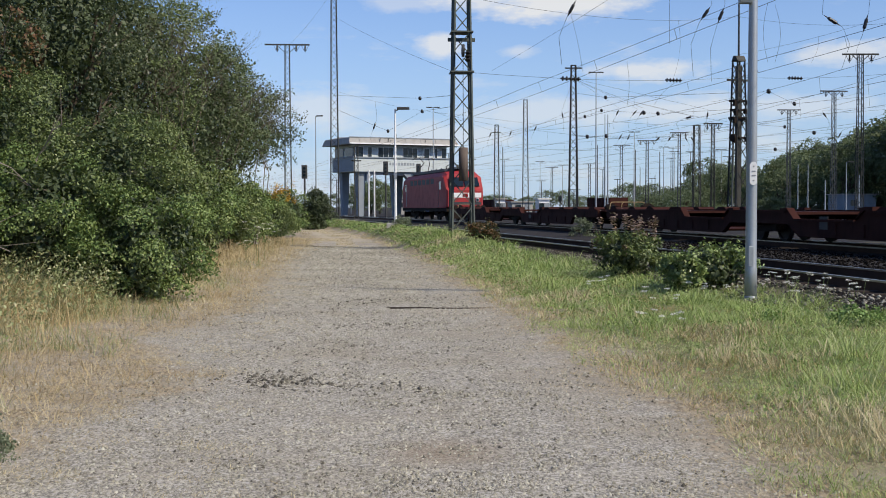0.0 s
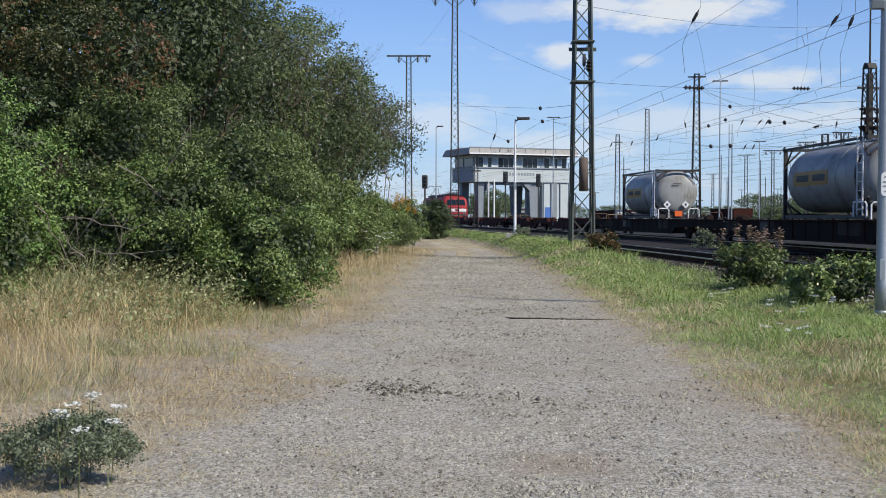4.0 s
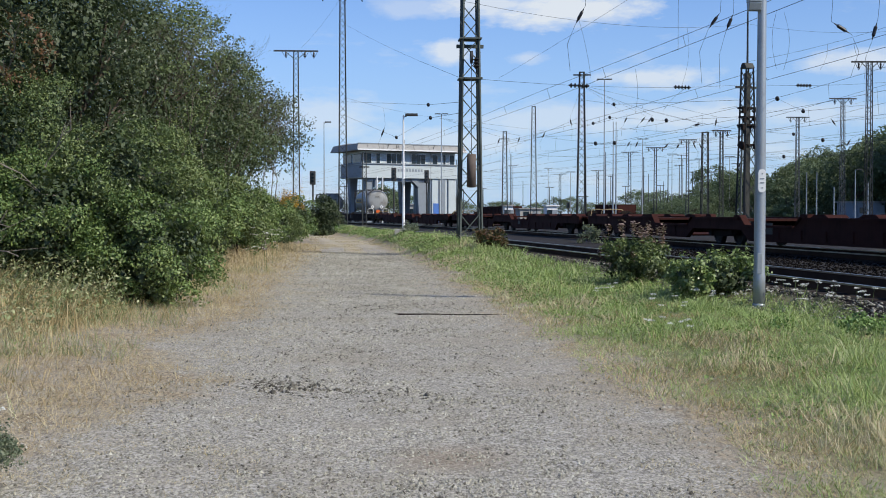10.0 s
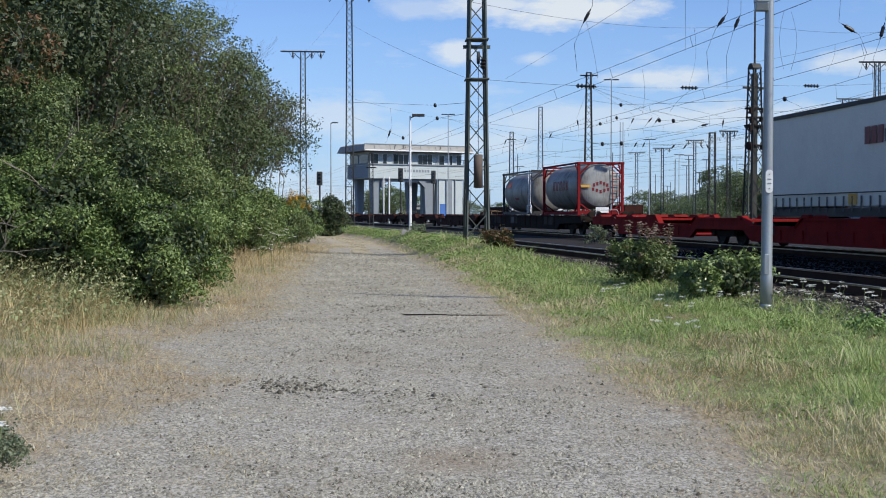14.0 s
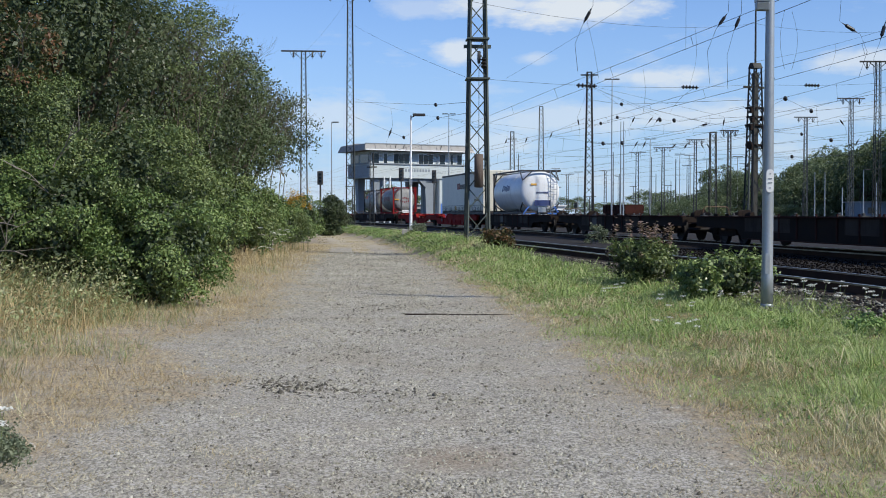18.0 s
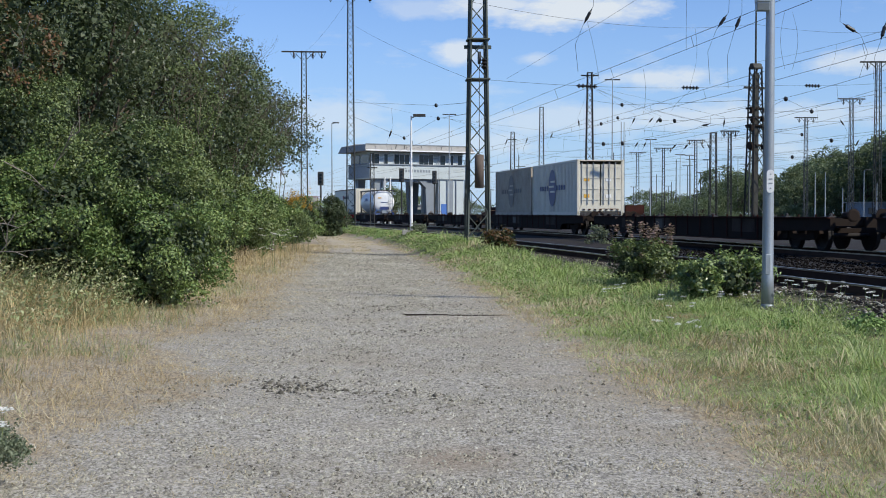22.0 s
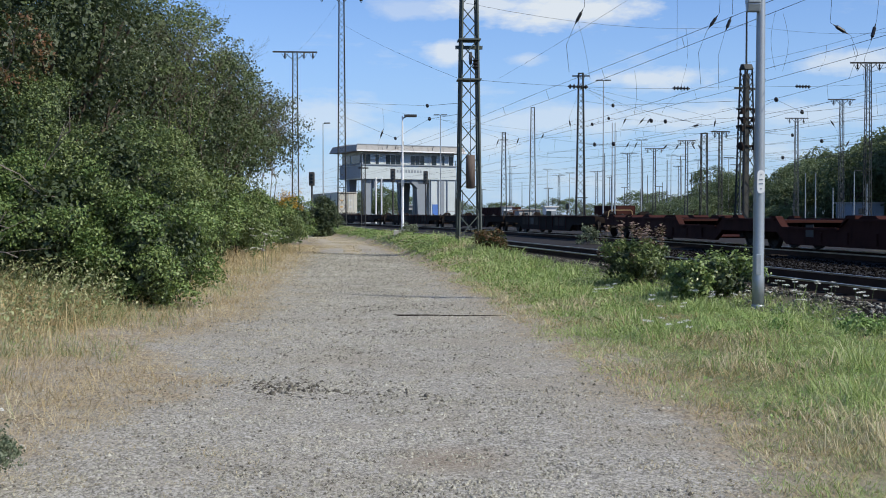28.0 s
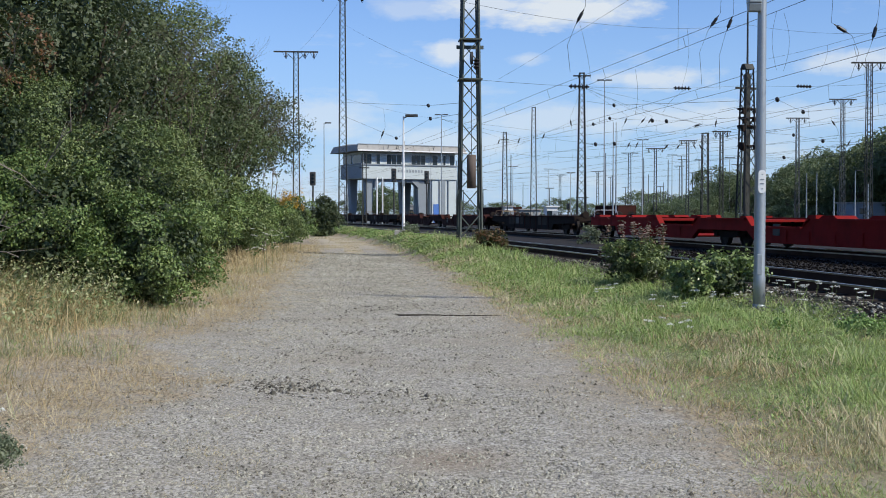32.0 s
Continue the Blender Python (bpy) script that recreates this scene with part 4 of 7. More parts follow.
def curtain_box():
    L, W, H = 14.8, 2.5, 3.13
    t = thing("curtain_box", "pale curtain-sided swap body with dark lettering", "swap body", "loads of the train")
    part("floor_frame", Shape().box((0, 0, 0.12), (W - 0.06, L, 0.24)), M_FRAME, t)
    part("roof", Shape().box((0, 0, H - 0.04), (W, L, 0.08)), M_CURTAIN, t, "", bevel=0.02)
    for s in (-1, 1):
        n = 40
        prof = []
        cur = Shape()
        for i in range(n + 1):
            y = -L / 2 + 0.1 + (L - 0.2) * i / n
            bulge = 0.012 * math.sin(i * 1.3) + 0.02 * math.sin(i * 0.35)
            prof.append((s * (W / 2 - 0.03 + bulge), y))
        vs = [(x, y, 0.30) for x, y in prof] + [(x, y, H - 0.10) for x, y in prof] + [(x - s * 0.03, y, 0.30) for x, y in prof] + [(x - s * 0.03, y, H - 0.10) for x, y in prof]
        m = n + 1
        cur.add(vs, [(i, i + 1, m + i + 1, m + i) for i in range(n)] + [(2 * m + i, 2 * m + i + 1, 3 * m + i + 1, 3 * m + i) for i in range(n)])
        curtain = part("curtain", cur, M_CURTAIN, t, "pale tarpaulin curtain", True)
        part("top_rail", Shape().box((s * (W / 2 - 0.01), 0, H - 0.07), (0.06, L, 0.12)), M_FRAME, t)
        part("lower_rail", Shape().box((s * (W / 2 - 0.01), 0, 0.66), (0.03, L - 0.2, 0.03)), M_FRAME, t)
        for y in np.linspace(-L / 2 + 0.35, L / 2 - 0.35, 29):
            part("strap", Shape().box((s * (W / 2 + 0.015), y, 0.35), (0.02, 0.06, 0.44)), M_BLACKTEXT, curtain)
        for y in (-2.5, 2.0):
            part("warning_patch", Shape().box((s * (W / 2 + 0.012), y, 0.48), (0.012, 0.5, 0.3)), M_YELLOW, curtain)
    part("front_wall", Shape().box((0, L / 2 - 0.05, H / 2 + 0.1), (W, 0.08, H - 0.25)), M_BOXWHITE, t)
    for x in (-0.62, 0.62):
        door = part("rear_door", Shape().box((x, -L / 2 + 0.03, H / 2 + 0.1), (1.2, 0.06, H - 0.3)), M_BOXWHITE, t, "white rear door", bevel=0.01)
        for d in (-0.35, 0.35):
            part("lock_rod", Shape().tube((x + d, -L / 2 - 0.03, 0.25), (x + d, -L / 2 - 0.03, H - 0.1), 0.02), M_ZINC, door)
    for x in (-W / 2 + 0.05, W / 2 - 0.05):
        part("corner_post", Shape().box((x, -L / 2 + 0.05, H / 2), (0.1, 0.14, H - 0.1)), M_BOXWHITE, t)
        part("corner_post", Shape().box((x, L / 2 - 0.05, H / 2), (0.1, 0.12, H - 0.1)), M_BOXWHITE, t)
    # company mark as plain strokes, red then black
    for i in range(12):
        y = 1.2 - i * 0.36
        part("logo_stroke", Shape().box((-W / 2 - 0.02, y, 2.15 if i < 3 else 2.10), (0.012, 0.27, 0.46 if i < 3 else 0.34)), M_REDTEXT if i < 3 else M_BLACKTEXT, t)
    part("lettering", Shape().box((-W / 2 - 0.02, -5.4, 1.05), (0.012, 1.5, 0.16)), M_FRAME, t)
    return t


def bulk_container(label, clean):
    L, W, H = 9.45, 2.5, 2.88
    t = thing("bulk_container", label, "container", "loads of the train")
    col = M_BOXWHITE if clean else M_BOXDIRTY
    part("floor_frame", Shape().box((0, 0, 0.09), (W - 0.04, L - 0.02, 0.18)), M_FRAME, t)
    part("roof", Shape().box((0, 0, H - 0.05), (W - 0.06, L - 0.06, 0.06)), col, t)
    for s in (-1, 1):
        wall, n = Shape(), 33
        pts = []
        for i in range(n):
            y0 = -L / 2 + 0.12 + (L - 0.24) * i / n
            dy = (L - 0.24) / n
            pts += [(s * (W / 2 - 0.02), y0), (s * (W / 2 - 0.02), y0 + dy * 0.5), (s * (W / 2 - 0.065), y0 + dy * 0.62), (s * (W / 2 - 0.065), y0 + dy * 0.88)]
        pts.append((s * (W / 2 - 0.02), L / 2 - 0.12))
        m = len(pts)
        vs = [(x, y, 0.16) for x, y in pts] + [(x, y, H - 0.1) for x, y in pts]
        wall.add(vs, [(i, i + 1, m + i + 1, m + i) for i in range(m - 1)])
        part("side_wall", wall, col, t, "ribbed white side wall")
        part("top_rail", Shape().box((s * (W / 2 - 0.05), 0, H - 0.06), (0.1, L, 0.12)), col, t, "", bevel=0.01)
        part("bottom_rail", Shape().box((s * (W / 2 - 0.05), 0, 0.10), (0.1, L, 0.16)), col, t)
        for y in (-L / 2 + 0.07, L / 2 - 0.07):
            part("corner_post", Shape().box((s * (W / 2 - 0.07), y, H / 2), (0.14, 0.14, H)), col, t, "", bevel=0.012)
    part("front_wall", Shape().box((0, L / 2 - 0.08, H / 2), (W - 0.2, 0.06, H - 0.2)), col, t)
    e = -L / 2
    for x in (-0.58, 0.58):
        door = part("rear_door", Shape().box((x, e + 0.05, H / 2 + 0.12), (1.08, 0.06, H - 0.75)), col, t, "white rear door with bars", bevel=0.008)
        for d in (-0.42, -0.12, 0.2):
            part("lock_rod", Shape().tube((x + d, e - 0.01, 0.55), (x + d, e - 0.01, H - 0.15), 0.022), M_ZINC, door)
        for z in np.linspace(0.8, H - 0.4, 4):
            part("door_bar", Shape().box((x, e + 0.008, z), (1.0, 0.03, 0.035)), col, door)
        for z in (1.0, 1.85):
            part("label_plate", Shape().box((x - 0.16, e + 0.012, z), (0.3, 0.01, 0.18)), M_YELLOW if x < 0 else M_WHITE, door)
    part("discharge_flap", Shape().box((0, e + 0.03, 0.36), (2.2, 0.08, 0.30)), M_BOXWHITE, t)
    for i in range(7):
        part("hinge", Shape().box((-0.9 + i * 0.3, e - 0.02, 0.30), (0.12, 0.05, 0.08)), M_RUST if i % 2 else M_FRAME, t)
    # round blue mark with a pale bar through it, and the company name as strokes
    mark = part("logo_oval", Shape().lathe([(0, 0.02), (0.001, 0.62), (0.005, 0.62), (0.006, 0.02)], "x", (0, 0, 0), 32), M_BLUE if clean else M_FADED, t, "blue oval mark" if clean else "faded dark oval mark")
    mark.matrix_basis = Matrix.Translation((-W / 2 - 0.012, 0.2, 1.5)) @ Matrix.Diagonal((1, 1.25, 1.65, 1))
    for z, d, ln in ((1.85, -0.15, 0.9), (1.58, 0.15, 1.0), (1.3, -0.1, 0.9)):
        part("logo_stroke", Shape().box((-W / 2 - 0.02, 0.2 + d, z), (0.008, ln, 0.10)), col, t)
    for i in range(11):
        if i not in (4, 5, 6):
            part("logo_stroke", Shape().box((-W / 2 - 0.018, 2.7 - i * 0.5, 1.5), (0.012, 0.24, 0.26)), M_BLUE if clean else M_FADED, t)
    return t


def locomotive():
    L, W = 19.6, 3.0
    t = thing("electric_locomotive", "red electric locomotive with white stripe on its cab end", "locomotive")
    h = L / 2 - 0.6
    body = Shape()
    # sections along the body: (y, half width, floor, eaves, roof)
    secs = [(-h, 1.36, 1.10, 2.35, 2.40), (-h + 0.25, 1.45, 1.0, 2.45, 2.55), (-h + 1.0, 1.49, 1.0, 3.35, 3.62), (-h + 1.7, 1.5, 1.0, 3.45, 3.86), (h - 1.7, 1.5, 1.0, 3.45, 3.86), (h - 1.0, 1.49, 1.0, 3.35, 3.62), (h - 0.25, 1.45, 1.0, 2.45, 2.55), (h, 1.36, 1.10, 2.35, 2.40)]
    ring = []
    for y, w, z0, z1, z2 in secs:
        ring.append([(-w, y, z0), (-w, y, z1), (-w * 0.80, y, z2 - 0.08), (-w * 0.4, y, z2), (w * 0.4, y, z2), (w * 0.80, y, z2 - 0.08), (w, y, z1), (w, y, z0)])
    vs = [p for r in ring for p in r]
    fs = []
    for k in range(len(ring) - 1):
        for i in range(8):
            fs.append((k * 8 + i, k * 8 + (i + 1) % 8, (k + 1) * 8 + (i + 1) % 8, (k + 1) * 8 + i))
    fs += [tuple(range(8)), tuple(range((len(ring) - 1) * 8, len(ring) * 8))]
    body.add(vs, fs)
    part("body", body, M_LOCO, t, "", bevel=0.03)
    part("side_skirt", Shape().box((0, 0, 0.92), (2.86, 2 * h - 0.3, 0.34)), M_BLACK, t)
    part("roof_cowl", Shape().prism([(-6.6, 3.85), (-6.2, 4.08), (6.2, 4.08), (6.6, 3.85)], -1.0, 1.0), M_DARK, t, "grey roof cowling", bevel=0.02)
    for s in (-1, 1):
        y0 = s * (h - 0.28)
        # windscreen lies on the sloping cab front
        p0, p1 = Vector((0, s * (h - 0.27), 2.64)), Vector((0, s * (h - 0.74), 3.32))
        d = (p1 - p0)
        nrm = Vector((0, s, 0)) * abs(d.z) + Vector((0, 0, 1)) * abs(d.y)
        nrm.normalize()
        for x0, x1 in ((-1.18, -0.05), (0.05, 1.18)):
            a, b = p0 + nrm * 0.05, p1 + nrm * 0.05
            a2, b2 = p0 - nrm * 0.02, p1 - nrm * 0.02
            part("windscreen", Shape().add([(x0, a.y, a.z), (x1, a.y, a.z), (x1 * 0.95, b.y, b.z), (x0 * 0.95, b.y, b.z), (x0, a2.y, a2.z), (x1, a2.y, a2.z), (x1 * 0.95, b2.y, b2.z), (x0 * 0.95, b2.y, b2.z)],
                                           [(0, 1, 2, 3), (4, 5, 6, 7), (0, 1, 5, 4), (2, 3, 7, 6), (1, 2, 6, 5), (0, 3, 7, 4)]), M_GLASS, t)
        part("white_stripe", Shape().box((0, s * (h + 0.005), 1.98), (2.5, 0.03, 0.36)), M_WHITE, t, "white band on the cab end")
        part("front_panel", Shape().box((0, s * (h + 0.004), 1.36), (2.5, 0.03, 0.20)), M_BLACKTEXT, t)
        part("logo_plate", Shape().box((0, s * (h + 0.025), 1.98), (0.42, 0.02, 0.26)), M_RED, t)
        for x in (-0.95, 0.95):
            hl = part("headlight", Shape().lathe([(0, 0.15), (s * 0.05, 0.15), (s * 0.06, 0.12)], "y", (x, s * h, 1.62), 16), M_ZINC, t)
            part("lens", Shape().lathe([(s * 0.06, 0.11), (s * 0.075, 0.06)], "y", (x, s * h, 1.62), 14), M_GLASS, hl)
        part("snow_plough", Shape().box((0, s * (h - 0.1), 0.45), (2.5, 0.12, 0.5)), M_BLACK, t)
        for x in (-1.502, 1.502):
            part("side_window", Shape().box((x, s * (h - 2.1), 2.75), (0.02, 0.75, 0.62)), M_GLASS, t)
            dr = part("cab_door", Shape().box((x, s * (h - 3.1), 2.05), (0.025, 0.75, 1.9)), M_LOCO, t)
            part("grab_rail", Shape().tube((x * 1.02, s * (h - 2.62), 1.1), (x * 1.02, s * (h - 2.62), 2.5), 0.02), M_ZINC, dr)
        buffers(t, s * h, s)
        bogie(t, s * 5.0, 2.8, 0.6)
        pan = Shape()
        b = s * 6.4
        pan.box((0, b, 4.14), (1.1, 1.6, 0.06))
        up = s > 0
        e = Vector((0, b - s * 1.4, 4.95 if up else 4.3))
        top = Vector((0, b + s * 0.2, 5.45 if up else 4.36))
        for x in (-0.5, 0.5):
            pan.beam((x, b + s * 0.7, 4.2), (x * 0.5, e.y, e.z), 0.05)
            pan.beam((x * 0.5, e.y, e.z), (x * 0.8, top.y, top.z), 0.035)
        for dy in (-0.2, 0.2):
            pan.line([(-0.95, top.y + dy, top.z - 0.18), (-0.7, top.y + dy, top.z), (0.7, top.y + dy, top.z), (0.95, top.y + dy, top.z - 0.18)], 0.025)
        part("pantograph", pan, M_DARK, t)
    for y in np.arange(-5, 5.1, 2.0):
        part("roof_insulator", Shape().lathe([(4.08, 0.07), (4.3, 0.07), (4.36, 0.03)], "z", (0.4, y, 0), 10), M_CERAMIC, t)
    for x in (-1.503, 1.503):
        for i in range(6):
            part("air_grille", Shape().box((x, -4.2 + i * 1.7, 3.12), (0.02, 1.2, 0.42)), M_DARK, t)
    return t


def put(ob, front, rear, base=0.0):
    MOVERS.append((ob, (front + rear) / 2, base))


put(locomotive(), 340.2, 320.6)
proto = {}


def take(key, make):
    """The first of a kind is built, the next ones are copies of it."""
    if key not in proto:
        proto[key] = make()
        return proto[key]
    return copy_thing(proto[key], Matrix.Identity(4))


RUSTY = "rusty brown twin pocket wagon, empty, with raised ends"
REDW = "dull red twin pocket wagon with raised ends"
BLACKW = "sooty black container flat wagon with deep side sills"
for f, r in ((319.6, 285.2), (285.0, 250.6), (201.2, 166.8), (166.6, 132.0), (131.8, 97.2), (-146.6, -181.0)):
    put(take("rusty", lambda: pocket_wagon(M_RUST, 34.4, RUSTY)), f, r)
for f, r in ((70.0, 35.6), (-204.0, -238.4), (-238.6, -273.0)):
    put(take("red", lambda: pocket_wagon(M_WAGONRED, 34.4, REDW, M_ZINC)), f, r)
for f, r in ((250.4, 226.0), (225.8, 201.4), (96.9, 70.3), (-26.2, -52.4), (-52.6, -79.1), (-80.0, -106.4)):
    put(take("flat_long", lambda: flat_wagon(25.8, BLACKW)), f, r)
for f, r in ((35.3, 14.9), (14.7, -5.6), (-5.8, -26.0), (-107.2, -126.8), (-126.6, -146.4), (-181.3, -203.8)):
    put(take("flat_short", lambda: flat_wagon(20.1, BLACKW)), f, r)
DECK = 1.02
put(take("swan", lambda: swan_tank(0)), 241.7, 233.6, DECK)
put(take("swan", None), 214.2, 206.1, DECK)
put(grey_tank(), 89.2, 81.4, DECK)
put(red_tank(), 79.0, 71.8, DECK)
put(curtain_box(), 48.5, 33.5, DECK)
put(white_tank(), 30.5, 22.6, DECK)
put(bulk_container("dirty white ribbed bulk container with a faded oval mark", False), -31.2, -40.7, DECK)
put(bulk_container("white ribbed bulk container with a blue oval mark", True), -41.1, -50.6, DECK)

# ---- places by bearing: side offset and height of what is seen along a bearing at a given distance ----


def east(b, y):
    """Metres to the side, y metres ahead, on the bearing b (thousandths of the distance)."""
    return b * y / 1000.0


def high(e, y):
    """Height of what stands e thousandths above the eye's level, y metres ahead."""
    return EYE + e * y / 1000.0


# ---- signal box ----


def signal_box():
    t = thing("signal_box", "pale bridge signal box with a band of windows on two legs", "signal box", at=pose(-8.75, 152, 0.1, 0, 0, 27))
    L, W = 13.9, 7.1
    z0, z1, z2, z3 = 5.95, 7.75, 9.35, 10.3
    part("lower_body", Shape().box((L / 2, W / 2, (z0 + z1) / 2), (L, W, z1 - z0)), M_CLAD, t, "pale blue-grey panel wall", bevel=0.04)
    part("belt_course", Shape().box((L / 2, W / 2, z1 + 0.06), (L + 0.3, W + 0.3, 0.14)), M_CLADDARK, t)
    part("upper_wall", Shape().box((L / 2, W / 2, (z1 + z2) / 2 + 0.06), (L - 0.5, W - 0.5, z2 - z1)), M_CLAD, t)
    roof = part("roof", Shape().add([(-1.1, -1.0, z2 + 0.1), (L + 1.0, -1.0, z2 + 0.1), (L + 1.0, W + 1.0, z2 + 0.1), (-1.1, W + 1.0, z2 + 0.1),
                                     (-0.8, -0.55, z2 + 0.95), (L + 0.7, -0.55, z2 + 0.95), (L + 0.7, W + 0.55, z2 + 0.95), (-0.8, W + 0.55, z2 + 0.95), (-0.4, W / 2, z3 + 0.2), (L + 0.3, W / 2, z3 + 0.2)],
                                    [(0, 1, 2, 3), (0, 1, 5, 4), (1, 2, 6, 5), (2, 3, 7, 6), (3, 0, 4, 7), (4, 5, 9, 8), (6, 7, 8, 9), (5, 6, 9), (7, 4, 8)]), M_ROOF, t, "weathered flat-pitched roof")
    part("gutter", Shape().box((L / 2, -1.02, z2 + 0.2), (L + 2.0, 0.14, 0.16)), M_WHITE, roof)
    for x in (3.2, 4.4, 9.8):
        part("roof_antenna", Shape().tube((x, -0.8, z2 + 0.2), (x + 0.25, -0.8, z2 + 1.0), 0.05, 0.03), M_DARK, roof)
    part("roof_edge", Shape().box((L / 2, -0.55, z2 + 1.0), (L + 1.6, 0.14, 0.12)), M_CLADDARK, roof, "dark roof edge")
    for x in np.arange(0.5, L, 2.2):
        part("roof_strut", Shape().beam((x, -0.95, z2 + 0.25), (x, -0.55, z2 + 1.0), 0.05), M_ROOF, roof)
    # windows round the signalmen's floor
    spans = [(0.3, 1.5), (2.05, 2.7), (3.5, 5.8), (7.1, 9.3), (10.2, 11.1), (11.8, 12.3), (12.8, 13.6)]
    for a, b in spans:
        win = part("window", Shape().box(((a + b) / 2, 0.23, 8.5), (b - a, 0.06, 1.36)), M_WHITE, t, "white window frame")
        n = 3 if b - a > 2 else 1
        for i in range(n):
            w = (b - a - 0.1) / n
            part("pane", Shape().box((a + 0.05 + w * (i + 0.5), 0.19, 8.5), (w - 0.07, 0.05, 1.24)), M_GLASS, win)
    for a, b in ((0.6, 3.4), (3.8, 5.2), (5.6, 6.6)):
        win = part("window", Shape().box((0.23, (a + b) / 2, 8.5), (0.06, b - a, 1.2)), M_CLADDARK, t, "grey window frame")
        part("pane", Shape().box((0.19, (a + b) / 2, 8.5), (0.05, b - a - 0.16, 1.05)), M_GLASS, win)
    for i in range(9):
        part("name_stroke", Shape().box((5.2 + i * 0.42, -0.012, 7.0), (0.26, 0.02, 0.34)), M_CLADDARK, t)
    # sheet over the side wall; its darker colour stands for the wall's shade
    part("shaded_side_sheet", Shape().box((-0.03, W / 2, (z0 + z1) / 2), (0.05, W - 0.2, z1 - z0 - 0.2)), M_CLADDARK, t, "slate grey sheet that paints the side wall's shade")
    for x, w, col in ((1.3, 0.9, M_CLADDARK), (9.0, 1.35, M_CLADDARK)):
        for y in (1.0, W - 1.0):
            part("leg", Shape().add([(x - w * 0.35, y - 0.4, 0), (x + w * 0.35, y - 0.4, 0), (x + w * 0.35, y + 0.4, 0), (x - w * 0.35, y + 0.4, 0), (x - w * 0.6, y - 0.5, z0), (x + w * 0.6, y - 0.5, z0), (x + w * 0.6, y + 0.5, z0), (x - w * 0.6, y + 0.5, z0)],
                                    [(0, 1, 2, 3), (4, 5, 6, 7), (0, 1, 5, 4), (1, 2, 6, 5), (2, 3, 7, 6), (3, 0, 4, 7)]), col, t)
    stair = part("stair_tower", Shape().box((12.0, 3.0, 3.2), (3.6, 5.6, 6.4)), M_CLAD, t, "pale stair tower", bevel=0.05)
    part("door", Shape().box((10.9, 0.17, 1.35), (1.0, 0.05, 2.7)), M_BLUELIGHT, stair, "blue entrance door")
    for x in (11.3, 12.6):
        part("drainpipe", Shape().tube((x, 0.12, 0), (x, 0.12, 6.3), 0.09), M_ZINC, stair)
    part("cable_tray", Shape().box((11.9, 0.13, 3.2), (0.5, 0.08, 6.2)), M_CLADDARK, stair)
    part("drainpipe", Shape().tube((9.9, 0.05, 0), (9.9, 0.05, z2), 0.06), M_ZINC, t)
    part("girder", Shape().box((5.5, 0.6, z0 - 0.2), (9.0, 0.4, 0.4)), M_CLADDARK, t)
    for x, s in ((1.85, 1), (8.3, -1)):
        part("haunch", Shape().add([(x, 0.3, z0), (x + s * 1.3, 0.3, z0), (x, 0.3, z0 - 1.2), (x, 1.2, z0), (x + s * 1.3, 1.2, z0), (x, 1.2, z0 - 1.2)], [(0, 1, 2), (3, 5, 4), (0, 3, 4, 1), (1, 4, 5, 2), (0, 2, 5, 3)]), M_CLADDARK, t, "sloping bracket of the leg")
    for x in (2.1, 2.9):
        part("drainpipe", Shape().tube((x, 0.0, 0), (x, 0.0, z0 + 0.2), 0.10), M_WHITE, t)
    return t


signal_box()

# ---- masts, lamps, signals ----


def lattice(h, wb, wt, z0=0.0, cell=1.15):
    """Four angle legs and zigzag bracing on all four sides."""
    def corner(i, z):
        w = (wb + (wt - wb) * (z / h)) / 2
        return Vector(((-1, 1, 1, -1)[i] * w, (-1, -1, 1, 1)[i] * w, z0 + z))
    leg = []
    for i in range(4):
        leg.append(Shape().beam(corner(i, 0), corner(i, h), max(0.05, wb * 0.10)))
    faces = [Shape() for _ in range(4)]
    z = 0.3
    flip = 0
    while z < h - 0.3:
        w = wb + (wt - wb) * (z / h)
        dz = min(max(0.35, w * cell), h - z)
        for i in range(4):
            a, b = (i, (i + 1) % 4) if flip % 2 == 0 else ((i + 1) % 4, i)
            faces[i].beam(corner(a, z), corner(b, z + dz), max(0.022, wb * 0.045))
        z += dz
        flip += 1
    return leg, faces


